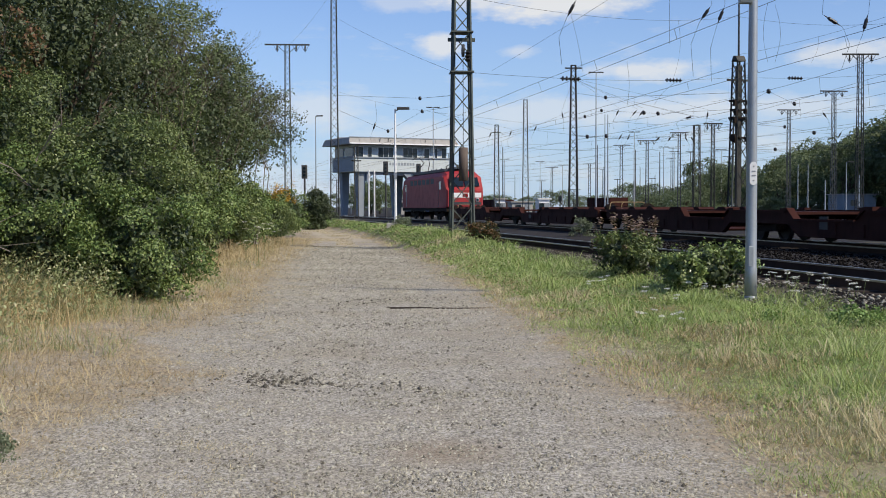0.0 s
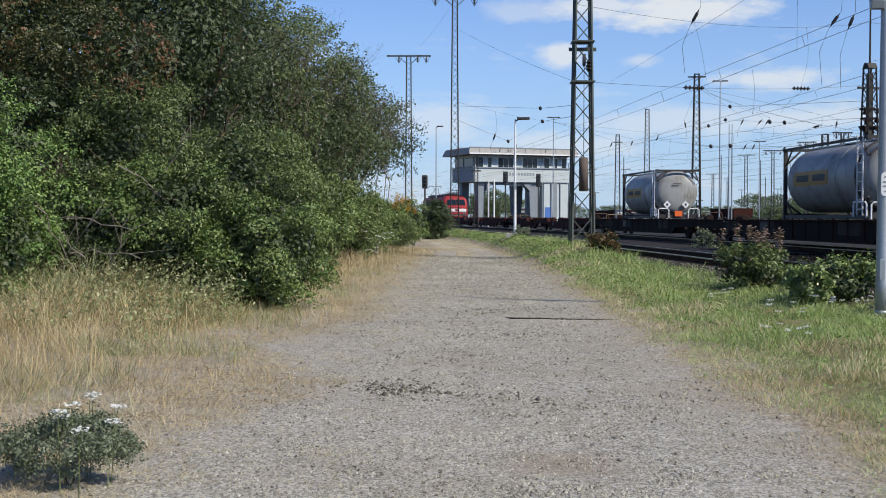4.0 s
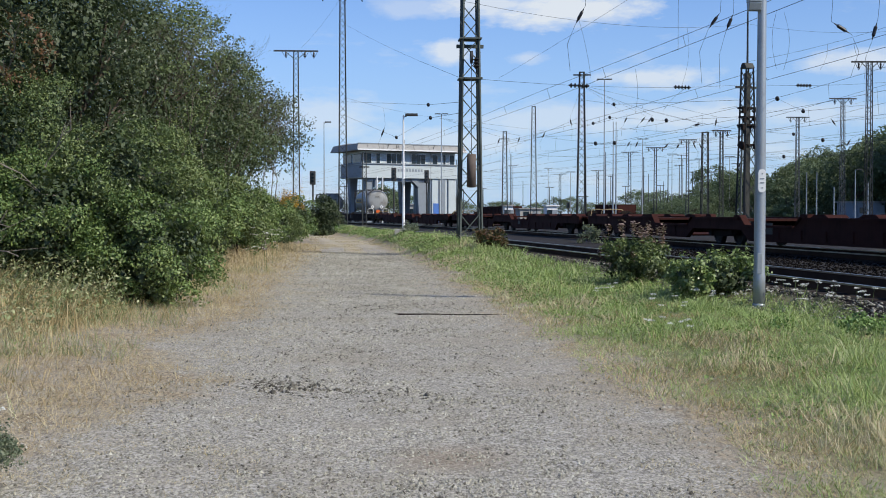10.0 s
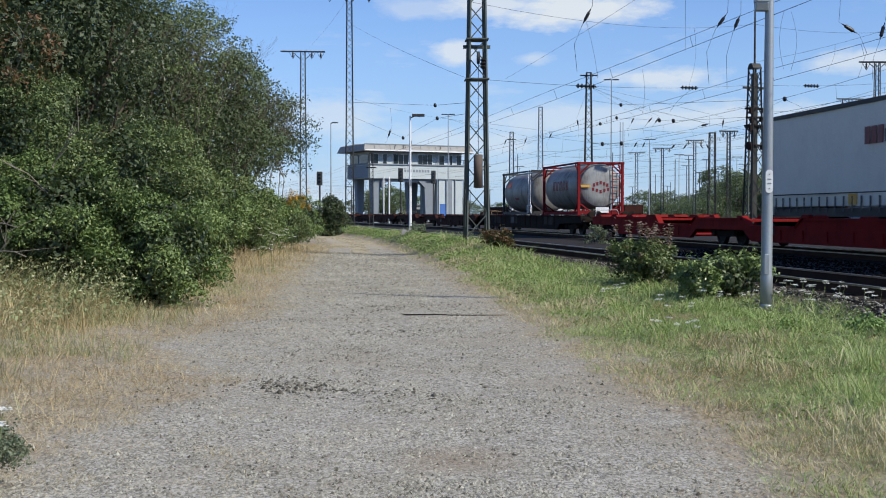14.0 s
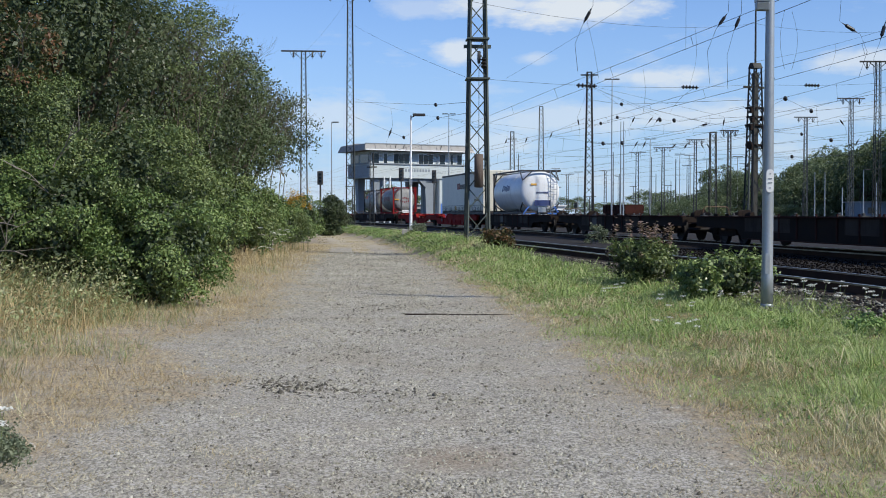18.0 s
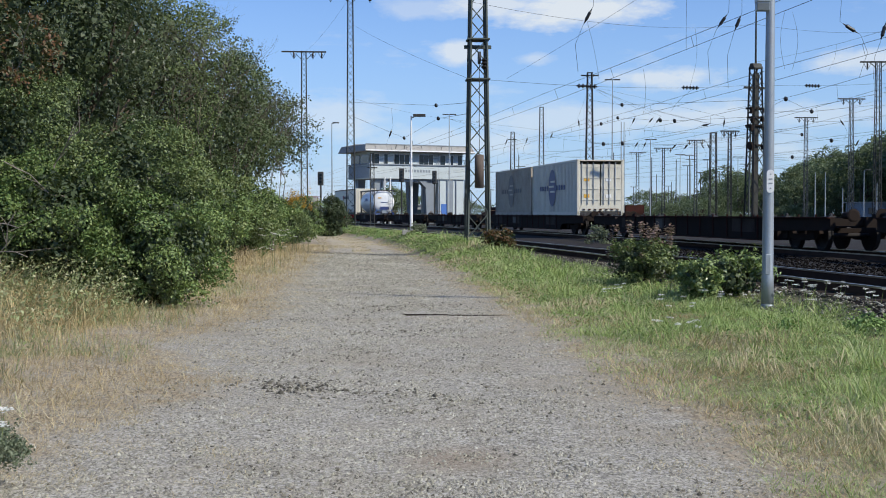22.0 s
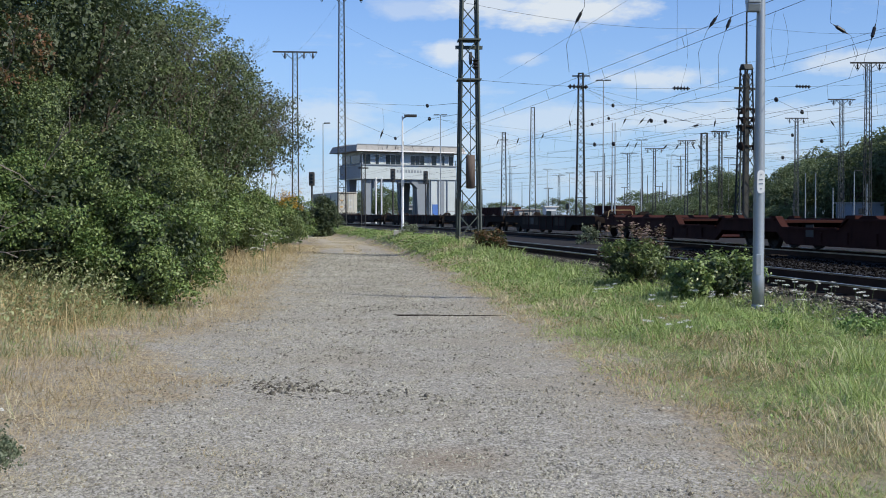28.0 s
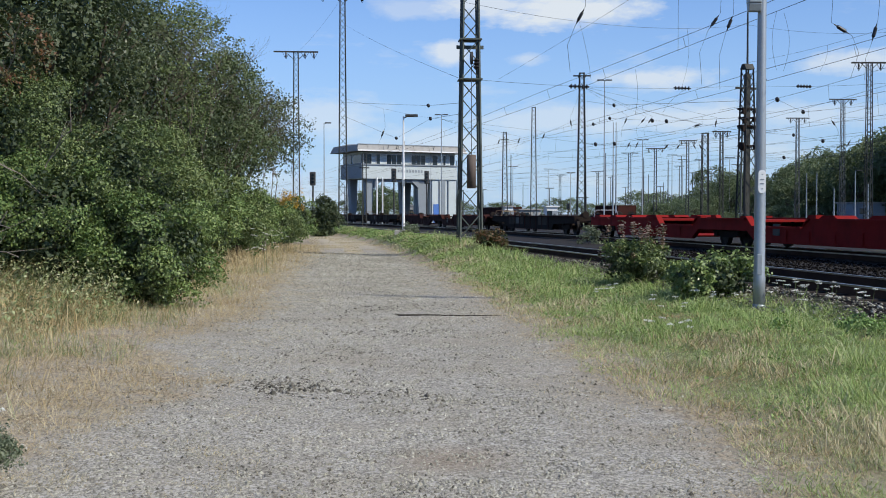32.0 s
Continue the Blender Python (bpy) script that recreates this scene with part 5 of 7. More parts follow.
def lattice_mast(x, y, h, wb, wt, arms=(), label="dark steel lattice mast of the overhead line", material=None, turn=0.0, cross=True):
    material = material or M_MAST
    t = thing("lattice_mast", label, "mast", "overhead line masts", at=pose(x, y, ground_z(x, y) - 0.1, 0, 0, turn))
    part("footing", Shape().box((0, 0, -0.08), (wb + 0.2, wb + 0.2, 0.4)), M_CONCRETE, t, "", bevel=0.03)
    legs, faces = lattice(h, wb, wt)
    for s in legs:
        part("leg", s, material, t)
    for s in faces:
        if s.v and wb > 0.8:
            for i in range(0, len(s.v), 8):
                one = Shape()
                one.v, one.f = s.v[i:i + 8], s.f[:6]
                part("brace", one, material, t)
        elif s.v:
            tagged(part("bracing", s, material, t), kind="stuff")
    part("head_plate", Shape().box((0, 0, h), (wt + 0.1, wt + 0.1, 0.06)), material, t)
    for z, half, hang in arms:
        a = part("crossarm", Shape().box((0, 0, z), (2 * half, 0.10, 0.12)).beam((-half * 0.5, 0, z), (-wt / 2, 0, z - half * 0.35), 0.05).beam((half * 0.5, 0, z), (wt / 2, 0, z - half * 0.35), 0.05), material, t)
        for q in hang:
            part("insulator", Shape().lathe([(z - 0.06, 0.03), (z - 0.2, 0.09), (z - 0.25, 0.05), (z - 0.32, 0.09), (z - 0.37, 0.05), (z - 0.44, 0.09), (z - 0.5, 0.03)], "z", (q * half, 0, 0), 8)
                 .beam((q * half - 0.3, 0, z - 0.06), (q * half, 0, z - 0.62), 0.03).beam((q * half + 0.3, 0, z - 0.06), (q * half, 0, z - 0.62), 0.03), M_CERAMIC, a)
    return t


M_WEIGHT = paint("rusty_grey_iron", (0.13, 0.105, 0.09), (0.08, 0.055, 0.045), 0.8, 0.0, 0.6)
# the tall mast that stands on the green verge beside the empty track
big = lattice_mast(1.41, 42, 10.6, 0.78, 0.47, ((7.05, 0.48, ()),), "grey-green lattice mast with a rusty balance weight", M_MASTGREEN, 4)
part("balance_weight", Shape().lathe([(2.05, 0.05), (2.06, 0.16), (3.22, 0.16), (3.23, 0.05)], "z", (0.0, -0.56, 0), 14), M_WEIGHT, big, "rusty cylindrical balance weight", True)
part("weight_rope", Shape().tube((0.0, -0.56, 3.2), (0.0, -0.56, 6.6), 0.012), M_WIRE, big)
part("pulley", Shape().lathe([(-0.04, 0.22), (0.04, 0.22)], "x", (0.0, -0.56, 6.6), 18), M_DARK, big)
part("clamp_frame", Shape().box((0, 0, 7.3), (0.78, 0.76, 0.05)).box((0, 0, 5.9), (0.82, 0.8, 0.05)), M_MASTGREEN, big)
part("insulator", Shape().lathe([(6.2, 0.03), (6.3, 0.12), (6.36, 0.06), (6.42, 0.12), (6.48, 0.06), (6.54, 0.12), (6.6, 0.03)], "z", (0.18, -0.45, 0), 10), M_CERAMIC, big)

MASTS = [  # bearing, distance, height over the eye in thousandths, base and top width, arms
    (-73.7, 85, 187, 0.60, 0.34, ((-0.15, 1.65, (-0.85, 0.85)),)),
    (-112.9, 100, 136.5, 0.58, 0.36, ((0, 1.87, (-0.45, 0.4, 0.8)),)),
    (128.2, 110, 119, 0.84, 0.40, ((-0.25, 0.8, ()),)),
    (87.6, 140, 90, 0.74, 0.40, ()),
    (63.2, 160, 69, 0.76, 0.44, ((-1.0, 0.6, ()),)),
    (233.0, 100, 68.4, 0.60, 0.46, ()),
    (246.9, 115, 69.9, 0.34, 0.26, ((0, 0.95, (-0.6, 0.6)),)),
    (218.2, 150, 62.2, 0.38, 0.28, ((0, 1.15, (-0.7, 0.7)),)),
    (190.9, 170, 55.5, 0.42, 0.30, ((0, 1.4, (-0.7, 0.7)),)),
    (311.5, 140, 81.3, 0.46, 0.30, ((0, 1.4, (-0.6, 0.6)),)),
    (349.8, 120, 97.1, 0.46, 0.30, ((0, 1.45, (-0.6, 0.6)),)),
    (372.2, 90, 128.2, 0.50, 0.32, ((0, 1.4, (-0.6, 0.6)),)),
    (169.0, 210, 51.7, 0.6, 0.4, ((0, 1.5, ()),)),
    (41.0, 260, 40, 0.6, 0.4, ((0, 1.2, ()),)),
    (110.0, 300, 33, 0.6, 0.4, ((0, 1.6, ()),)),
    (-40.0, 230, 46, 0.6, 0.4, ((0, 1.6, ()),)),
    (142.0, 280, 36, 0.6, 0.4, ((0, 1.6, ()),)),
    (262.0, 240, 42, 0.6, 0.4, ((0, 1.6, ()),)),
]
for b, y, e, wb, wt, arms in MASTS:
    x = east(b, y)
    h = high(e, y) - ground_z(x, y) + 0.1
    lattice_mast(x, y, h, wb, wt, [(h + dz, half, hang) for dz, half, hang in arms], cross=False, turn=random.uniform(-8, 8), material=M_MASTHAZE if y > 115 else M_MAST)

heavy = lattice_mast(east(268.4, 66), 66, high(121.0, 66), 0.86, 0.46, ((8.4, 0.75, ()), (6.2, 0.6, ())), "dark heavy lattice mast with a rod and pulley wheel", None, 20)
part("rod", Shape().tube((0, 0, high(120, 66)), (0, 0, high(205, 66)), 0.06, 0.035, 8), M_MAST, heavy)
part("head_cap", Shape().prism([(-0.3, 9.45), (-0.12, 9.75), (0.12, 9.75), (0.3, 9.45)], -0.28, 0.28), M_MAST, heavy)
part("pulley_wheel", Shape().lathe([(-0.06, 0.20), (-0.02, 0.24), (0.02, 0.24), (0.06, 0.20)], "x", (-0.62, -0.4, 5.15), 20), M_BLACK, heavy)
part("core_post", Shape().box((0, 0, 4.6), (0.26, 0.26, 9.2)), M_MAST, heavy)
part("guy_post", Shape().tube((-0.62, -0.3, 0), (-0.45, -0.2, 6.2), 0.06, 0.05, 8), M_MASTGREEN, heavy, "thin grey post beside the mast")
for z in (5.6, 6.9, 7.6):
    part("insulator", Shape().lathe([(0.4, 0.04), (0.5, 0.11), (0.56, 0.06), (0.64, 0.11), (0.7, 0.06), (0.78, 0.11), (0.9, 0.03)], "x", (0.1, -0.3, z), 8), M_CERAMIC, heavy)
random.seed(5)
far_pole = Shape().tube((0, 0, 0), (0, 0, 1), 0.16, 0.09, 6)


def pole_light(b, y, e, head="tee", wide=0.8, r=0.09, colour=None, label="thin grey yard lamp post"):
    x = east(b, y)
    z0 = ground_z(x, y) - 0.05
    h = high(e, y) - z0
    t = thing("yard_lamp", label, "lamp post", "yard lamp posts", at=pose(x, y, z0))
    part("pole", Shape().tube((0, 0, 0), (0, 0, h * 0.4), r, r * 0.85, 10).tube((0, 0, h * 0.4), (0, 0, h), r * 0.8, r * 0.5, 10), colour or M_ZINC, t)
    if head == "tee":
        part("lamp_head", Shape().box((-wide * 0.5, 0, h + 0.02), (wide * 0.75, 0.28, 0.10)).box((wide * 0.5, 0, h + 0.02), (wide * 0.75, 0.28, 0.10)).box((0, 0, h), (wide * 1.2, 0.06, 0.06)), M_DARK, t)
    elif head == "arm":
        part("lamp_head", Shape().box((wide * 0.55, 0, h + 0.03), (wide * 0.85, 0.3, 0.12)).beam((0, 0, h - 0.1), (wide * 0.3, 0, h), 0.05), M_DARK, t, "", bevel=0.02)
    return t


lamp = pole_light(-22.5, 58, 82.5, "arm", 0.72, 0.075, M_WHITE, "white lamp post with one flat lantern on a concrete block")
part("base_block", Shape().box((-0.12, -0.1, 0.08), (0.62, 0.5, 0.42)), M_CONCRETE, lamp, "pale concrete block", bevel=0.03)
part("cable_box", Shape().box((0.0, -0.09, 2.6), (0.14, 0.12, 0.3)), M_ZINC, lamp)
for b, y, e, head, wd in ((147.4, 120, 113, "tee", 0.85), (155.0, 130, 77.5, "none", 0.4), (157.4, 130, 77.5, "none", 0.4), (179.9, 160, 62.7, "tee", 0.9), (9.6, 140, 83.7, "tee", 0.9), (-89.5, 130, 76.6, "arm", 0.8),
                          (319.6, 150, 35, "none", 0.4), (328.2, 150, 35, "none", 0.4), (205.0, 190, 50, "tee", 0.9), (214.0, 200, 46, "tee", 0.9), (70.0, 220, 40, "tee", 1.0), (100.0, 240, 38, "tee", 1.0), (119.0, 250, 35, "tee", 1.0),
                          (361.0, 150, 37, "arm", 0.9), (254.0, 190, 48, "tee", 0.9), (-60.0, 220, 44, "tee", 1.0), (-2.0, 260, 36, "tee", 1.0), (343.0, 130, 22, "none", 0.4), (372.0, 140, 26, "none", 0.4)):
    pole_light(b, y, e, head, wd, 0.085)
# far poles of the yard
for i in range(46):
    b, y = random.uniform(-75, 255), random.uniform(230, 460)
    e = random.uniform(14, 15000 / y)
    x = east(b, y)
    t = thing("far_yard_pole", "thin dark pole far across the yard", "pole", "far poles of the yard", at=pose(x, y, 0))
    p = part("pole", far_pole, M_MASTHAZE, t)
    p.scale = (1.0, 1.0, high(e, y))
    if i % 2:
        part("crossarm", Shape().box((0, 0, high(e, y)), (random.uniform(1.5, 3.0), 0.15, 0.15)), M_MASTHAZE, t)

# the near lamp post beside the leafy bush
near_lamp = thing("lamp_post", "galvanised steel lamp post with a small white number plate", "lamp post", at=pose(5.19, 18.55, ground_z(5.19, 18.55) - 0.05, 0, 0.15, 0))
part("pole", Shape().lathe([(0, 0.095), (0.55, 0.095), (0.58, 0.088), (2.0, 0.084), (5.6, 0.062), (6.8, 0.052)], "z", (0, 0, 0), 24), M_ZINC, near_lamp, "", True)
part("base_sleeve", Shape().lathe([(0.0, 0.105), (0.10, 0.103), (0.12, 0.096)], "z", (0, 0, 0), 24), M_ZINC, near_lamp, "", True)
part("maintenance_door", Shape().box((-0.02, -0.082, 0.75), (0.08, 0.014, 0.32)), M_ZINC, near_lamp, "", bevel=0.008)
rim = [(0.0575 * math.cos(a), 2.05 + (0.125 if i < 9 else -0.125) + 0.0575 * math.sin(a)) for i, a in enumerate([math.pi * k / 8 for k in range(9)] + [math.pi + math.pi * k / 8 for k in range(9)])]
plate = part("number_plate", Shape().add([(x, -0.106, z) for x, z in rim] + [(x, -0.088, z) for x, z in rim], [(i, (i + 1) % 18, 18 + (i + 1) % 18, 18 + i) for i in range(18)] + [tuple(range(18)), tuple(range(18, 36))]), M_WHITE, near_lamp, "white rounded plate with dark marks")
for z, w in ((2.16, 0.02), (2.085, 0.06), (2.02, 0.06), (1.94, 0.02)):
    part("plate_mark", Shape().box((0, -0.110, z), (w, 0.006, 0.016)), M_CLADDARK, plate)
part("lantern", Shape().box((-0.14, -0.05, 4.90), (0.2, 0.2, 0.14)).prism([(-0.14, 4.83), (0.04, 4.83), (0.0, 4.70), (-0.10, 4.70)], -0.24, -0.04), M_ZINC, near_lamp, "small grey floodlight", bevel=0.015)
part("cable", Shape().line([(-0.13, -0.02, 4.95), (-0.2, -0.02, 5.1), (-0.1, -0.02, 5.25)], 0.012), M_DARK, near_lamp)


def signal_post(b, y, e_top, e_box, w, label):
    x = east(b, y)
    t = thing("railway_signal", label, "railway signal", "railway signals", at=pose(x, y, 0.05))
    part("post", Shape().tube((0, 0, 0), (0, 0, high(e_top, y)), 0.09, 0.07, 8), M_DARK, t)
    zb, zt = high(e_box, y), high(e_top, y)
    head = part("signal_head", Shape().box((0, -0.12, (zb + zt) / 2), (w, 0.3, zt - zb)), M_DARK, t, "dark signal screen", bevel=0.05)
    for i in range(3):
        part("signal_lens", Shape().lathe([(-0.28, 0.10), (-0.36, 0.11)], "y", (0, 0, zb + (zt - zb) * (0.25 + 0.25 * i)), 12), M_GLASS, head)


signal_post(-99.0, 95, 35.0, 23.5, 0.45, "black light signal on a post beside the bushes")
signal_post(-30.6, 120, 38.0, 26.5, 0.5, "black light signal before the signal box")
signal_post(-2.9, 130, 36.0, 25.0, 0.5, "black light signal before the stair tower")
signal_post(117.0, 170, 9.0, 4.0, 0.5, "small far light signal in the yard")
lattice_mast(east(-55.5, 118), 118, high(50, 118), 0.42, 0.34, ((high(38, 118), 0.5, ()),), "slim lattice signal mast before the signal box")

# ---- overhead wires ----
WIRE_POINTS = []


def catenary(c, shift, y0, y1, z_contact, z_carry, span, first, r=0.006, droppers=True, sag=0.9):
    """Contact wire, sagging carrier wire and droppers over a track."""
    t = thing("catenary_line", "contact and carrier wire over a track with droppers", "overhead line", "overhead lines")
    pts_c, pts_m, drops = [], [], Shape()
    y, i = y0, 0
    while y < y1:
        k = ((y - first) / span) % 1.0
        x = line_x(c, y) + shift
        zig = 0.3 * (abs(((y - first) / span) % 2 - 1) * 2 - 1)
        zm = z_carry - sag * 4 * k * (1 - k)
        pts_c.append((x + zig, y, z_contact))
        pts_m.append((x + zig * 0.6, y, zm))
        if droppers and i % 2 == 1 and y < 110:
            drops.tube((x + zig, y, z_contact), (x + zig * 0.6, y, zm), 0.006, None, 3, False)
        y += 3.2
        i += 1
    WIRE_POINTS.extend(pts_m)
    part("contact_wire", Shape().line(pts_c, r, 4), M_WIRE, t)
    part("carrier_wire", Shape().line(pts_m, r, 4), M_WIRE, t)
    if drops.v:
        tagged(part("dropper", drops, M_WIRE, t), kind="stuff")


catenary(NEAR, 0.0, 12, 220, 5.45, 5.80, 62, 42, sag=0.15)
catenary(FAR, 0.0, 12, 300, 6.1, 6.5, 60, 42, 0.0075, sag=0.15)
for n, (sh, yy) in enumerate(((5.0, 30), (10.2, 50), (15.0, 60), (20.5, 44), (27.0, 70), (34.0, 62), (43.0, 58))):
    catenary(FAR, sh, 24, 330, 5.9, 7.3, 60, yy, 0.007, n < 2)

CROSS = [  # bearing, height, distance at both ends; sag
    ((30, 114, 42), (268, 109, 66), 0.25), ((-73, 160, 85), (26, 114, 42), 0.15), ((58, 114, 60), (176, 186, 40), 0.05), ((-112, 136, 100), (-73, 184, 85), 0.3),
    ((268, 109, 66), (430, 115, 60), 0.2), ((30, 178, 42), (268, 160, 66), 0.5), ((268, 160, 66), (430, 158, 60), 0.4),
    ((128, 108, 110), (268, 70, 66), 0.5), ((63, 60, 160), (128, 82, 110), 0.4), ((128, 60, 110), (233, 62, 100), 0.4),
    ((233, 50, 100), (350, 60, 120), 0.4), ((268, 88, 66), (372, 96, 90), 0.4), ((311, 78, 140), (430, 86, 120), 0.3),
    ((-74, 98, 85), (9.6, 80, 140), 0.2), ((63, 52, 160), (190, 50, 170), 0.6), ((87, 66, 140), (218, 60, 150), 0.6), ((160, 72, 120), (311, 74, 140), 0.6),
    ((190, 48, 170), (350, 52, 160), 0.8), ((41, 36, 260), (190, 40, 210), 0.8), ((-40, 40, 230), (41, 36, 260), 0.6), ((255, 40, 150), (430, 46, 130), 0.6),
    ((268, 128, 66), (430, 172, 48), 0.2), ((245, 88, 70), (268, 92, 66), 0.0),
]
SPANS = []


def span_thing(pts, r):
    t = thing("cross_span", "thin dark wire spanned between the masts", "wire", "overhead wires")
    part("wire", Shape().line(pts, r, 4), M_WIRE, t)
    return t


for a, b, sag in CROSS:
    p, q = Vector((east(a[0], a[2]), a[2], high(a[1], a[2]))), Vector((east(b[0], b[2]), b[2], high(b[1], b[2])))
    pts = [p.lerp(q, i / 10) - Vector((0, 0, sag * 4 * (i / 10) * (1 - i / 10))) for i in range(11)]
    WIRE_POINTS.extend(tuple(v) for v in pts)
    SPANS.append(span_thing(pts, 0.006 if min(a[2], b[2]) < 100 else 0.010))


def span_with(points, balls, label="span wire with dark round insulators"):
    """A wire through the given bearings; some of the points carry a round insulator."""
    t = thing("span_wire", label, "wire", "overhead wires")
    pts = [Vector((east(b, y), y, high(e, y))) for b, e, y in points]
    part("wire", Shape().line(pts, 0.010, 4), M_WIRE, t)
    for i in balls:
        r = 0.15 if points[i][2] < 105 else 0.2
        o = part("insulator", Shape().lathe([(-r * 0.8, r * 0.2), (-r * 0.6, r * 0.75), (-r * 0.2, r), (r * 0.2, r), (r * 0.6, r * 0.75), (r * 0.8, r * 0.2)], "x", (0, 0, 0), 14), M_CERAMIC, t, "", True)
        o.matrix_basis = Matrix.Translation(pts[i]) @ pose(0, 0, 0, 0, -15, 0)


span_with([(-73.7, 94, 85), (-1.5, 91.5, 88), (28, 94, 42)], [1])
span_with([(-73.7, 83, 85), (-28.5, 64, 100), (0.3, 80.5, 88), (28, 85, 42)], [1, 2])
span_with([(128.2, 74, 110), (138, 76, 100), (152, 81, 100), (188, 79, 110), (200, 78.5, 110), (268.4, 82, 66)], [1, 2, 3, 4])
span_with([(128.2, 60, 110), (140, 59, 110), (156, 59.5, 110), (218.2, 58, 150)], [1, 2])
span_with([(268.4, 84, 66), (294, 97, 70), (316, 86.5, 80), (372.2, 92, 90)], [1, 2])
span_with([(268.4, 70, 66), (308, 67, 100), (333, 62, 110), (372.2, 60, 90)], [1, 2])
span_with([(246.9, 47, 115), (300, 48, 120), (349.8, 50, 120)], [1])
span_with([(128.2, 96, 110), (155.5, 92, 90), (268.4, 96, 66)], [1])


def disc_string(parent, p, tilt, length, r, waist=0.4):
    if waist > 0.7:
        prof = [(-length / 2, 0.02), (-length * 0.34, 0.028), (-length * 0.24, r), (length * 0.24, r), (length * 0.34, 0.028), (length / 2, 0.02)]
        o = part("insulator", Shape().lathe(prof, "x", (0, 0, 0), 10), M_CERAMIC, parent, "dark rod insulator")
        o.matrix_basis = Matrix.Translation(p) @ pose(0, 0, 0, 0, tilt, 0)
        return
    prof = [(-length / 2, 0.03)]
    n = 5
    for i in range(n):
        a = -length * 0.38 + length * 0.76 * i / (n - 1)
        prof += [(a - 0.045, r * waist), (a - 0.02, r), (a + 0.02, r), (a + 0.045, r * waist)]
    prof.append((length / 2, 0.03))
    o = part("insulator", Shape().lathe(prof, "x", (0, 0, 0), 10), M_CERAMIC, parent, "dark ceramic disc insulator")
    o.matrix_basis = Matrix.Translation(p) @ pose(0, 0, 0, 0, tilt, 0)


for k, f in ((0, 0.30), (0, 0.68), (4, 0.32)):
    a, b, sag = CROSS[k]
    p, q = Vector((east(a[0], a[2]), a[2], high(a[1], a[2]))), Vector((east(b[0], b[2]), b[2], high(b[1], b[2])))
    disc_string(SPANS[k], p.lerp(q, f) - Vector((0, 0, sag * 4 * f * (1 - f))), 2, 0.85, 0.10)


TOP_LINE = [Vector((east(b, 46), 46, high(204 - 0.03 * b, 46))) for b in range(-140, 471, 5)]
span_thing(TOP_LINE, 0.006)


def feeder_drop(b, e, y, tilt, length, r, up, down):
    """A wire that comes down from a cross span to the contact line, with an insulator in it."""
    t = thing("feeder_drop", "slack feeder wire with a dark insulator", "wire", "overhead wires")
    c = Vector((east(b, y), y, high(e, y)))
    d = Vector((math.cos(radians(tilt)), 0, -math.sin(radians(tilt))))
    if d.z < 0:
        d = -d
    top, low = c + d * length * 0.6, c - d * length * 0.6
    hang = min((Vector(w) for w in WIRE_POINTS if w[2] > top.z + 0.3), key=lambda w: (w - top).length)
    if y < 60:
        hang = min(TOP_LINE, key=lambda w: abs(w.x / w.y - top.x / top.y))
    knee = top.lerp(hang, 0.5) + Vector((0.03, 0, 0))
    pts = [hang, knee, top, c, low, low + Vector((d.x * -0.5, 0.3, -down * 0.4)), low + Vector((d.x * -0.2, 0.6, -down))]
    part("wire", Shape().line(pts, 0.008, 4), M_WIRE, t)
    disc_string(t, c, tilt, length * 0.85, r * 0.8, 0.8)


for b, e, y, tilt, ln, r, up, down in ((126.5, 166.5, 44, -62, 0.7, 0.075, 1.2, 1.6), (240, 162.5, 50, -55, 0.75, 0.085, 1.5, 2.2), (253, 161, 50, -68, 0.75, 0.085, 1.5, 2.3), (348, 156.5, 52, 32, 0.9, 0.10, 1.6, 1.8), (376, 154, 52, -75, 0.9, 0.10, 1.45, 1.5),
                                       (200, 57, 150, -50, 1.0, 0.12, 1.4, 0.8), (210, 57, 150, -55, 1.0, 0.12, 1.4, 0.8), (226, 75, 90, -12, 0.7, 0.10, 0.8, 0.8), (-40, 68, 100, -70, 1.0, 0.09, 1.0, 0.8)):
    feeder_drop(b, e, y, tilt, ln, r, up, down)

for b, e, y, tilt in ((165.5, 79, 120, -65), (180, 79, 120, -50), (186, 79, 120, -55), (168, 58.5, 130, -60), (175, 58.5, 130, -65), (224, 57, 140, 60), (229, 57, 140, 65), (242, 77, 110, -80), (342, 77, 110, 55), (119, 77, 120, 80), (96, 66, 135, -65), (75, 62, 140, -70), (58, 61, 140, -70), (355, 60, 120, -60)):
    feeder_drop(b, e, y, tilt, 0.85, 0.09, 1.3, 1.1)


def hanger(b, e0, e1, y, sway):
    """A slack wire that hangs between a carrier wire and a contact wire."""
    t = thing("hanger_wire", "thin slack wire hanging under the overhead lines", "wire", "overhead wires")
    p, q = Vector((east(b, y), y, high(e0, y))), Vector((east(b, y), y, high(e1, y)))
    w = min((Vector(w) for w in WIRE_POINTS), key=lambda w: (w - p).length)
    if (w - p).length < 2.5:
        p = w
    pts = [p.lerp(q, i / 8) + Vector((sway * math.sin(math.pi * i / 8), 0, 0)) for i in range(9)]
    part("wire", Shape().line(pts, 0.006, 4), M_WIRE, t)


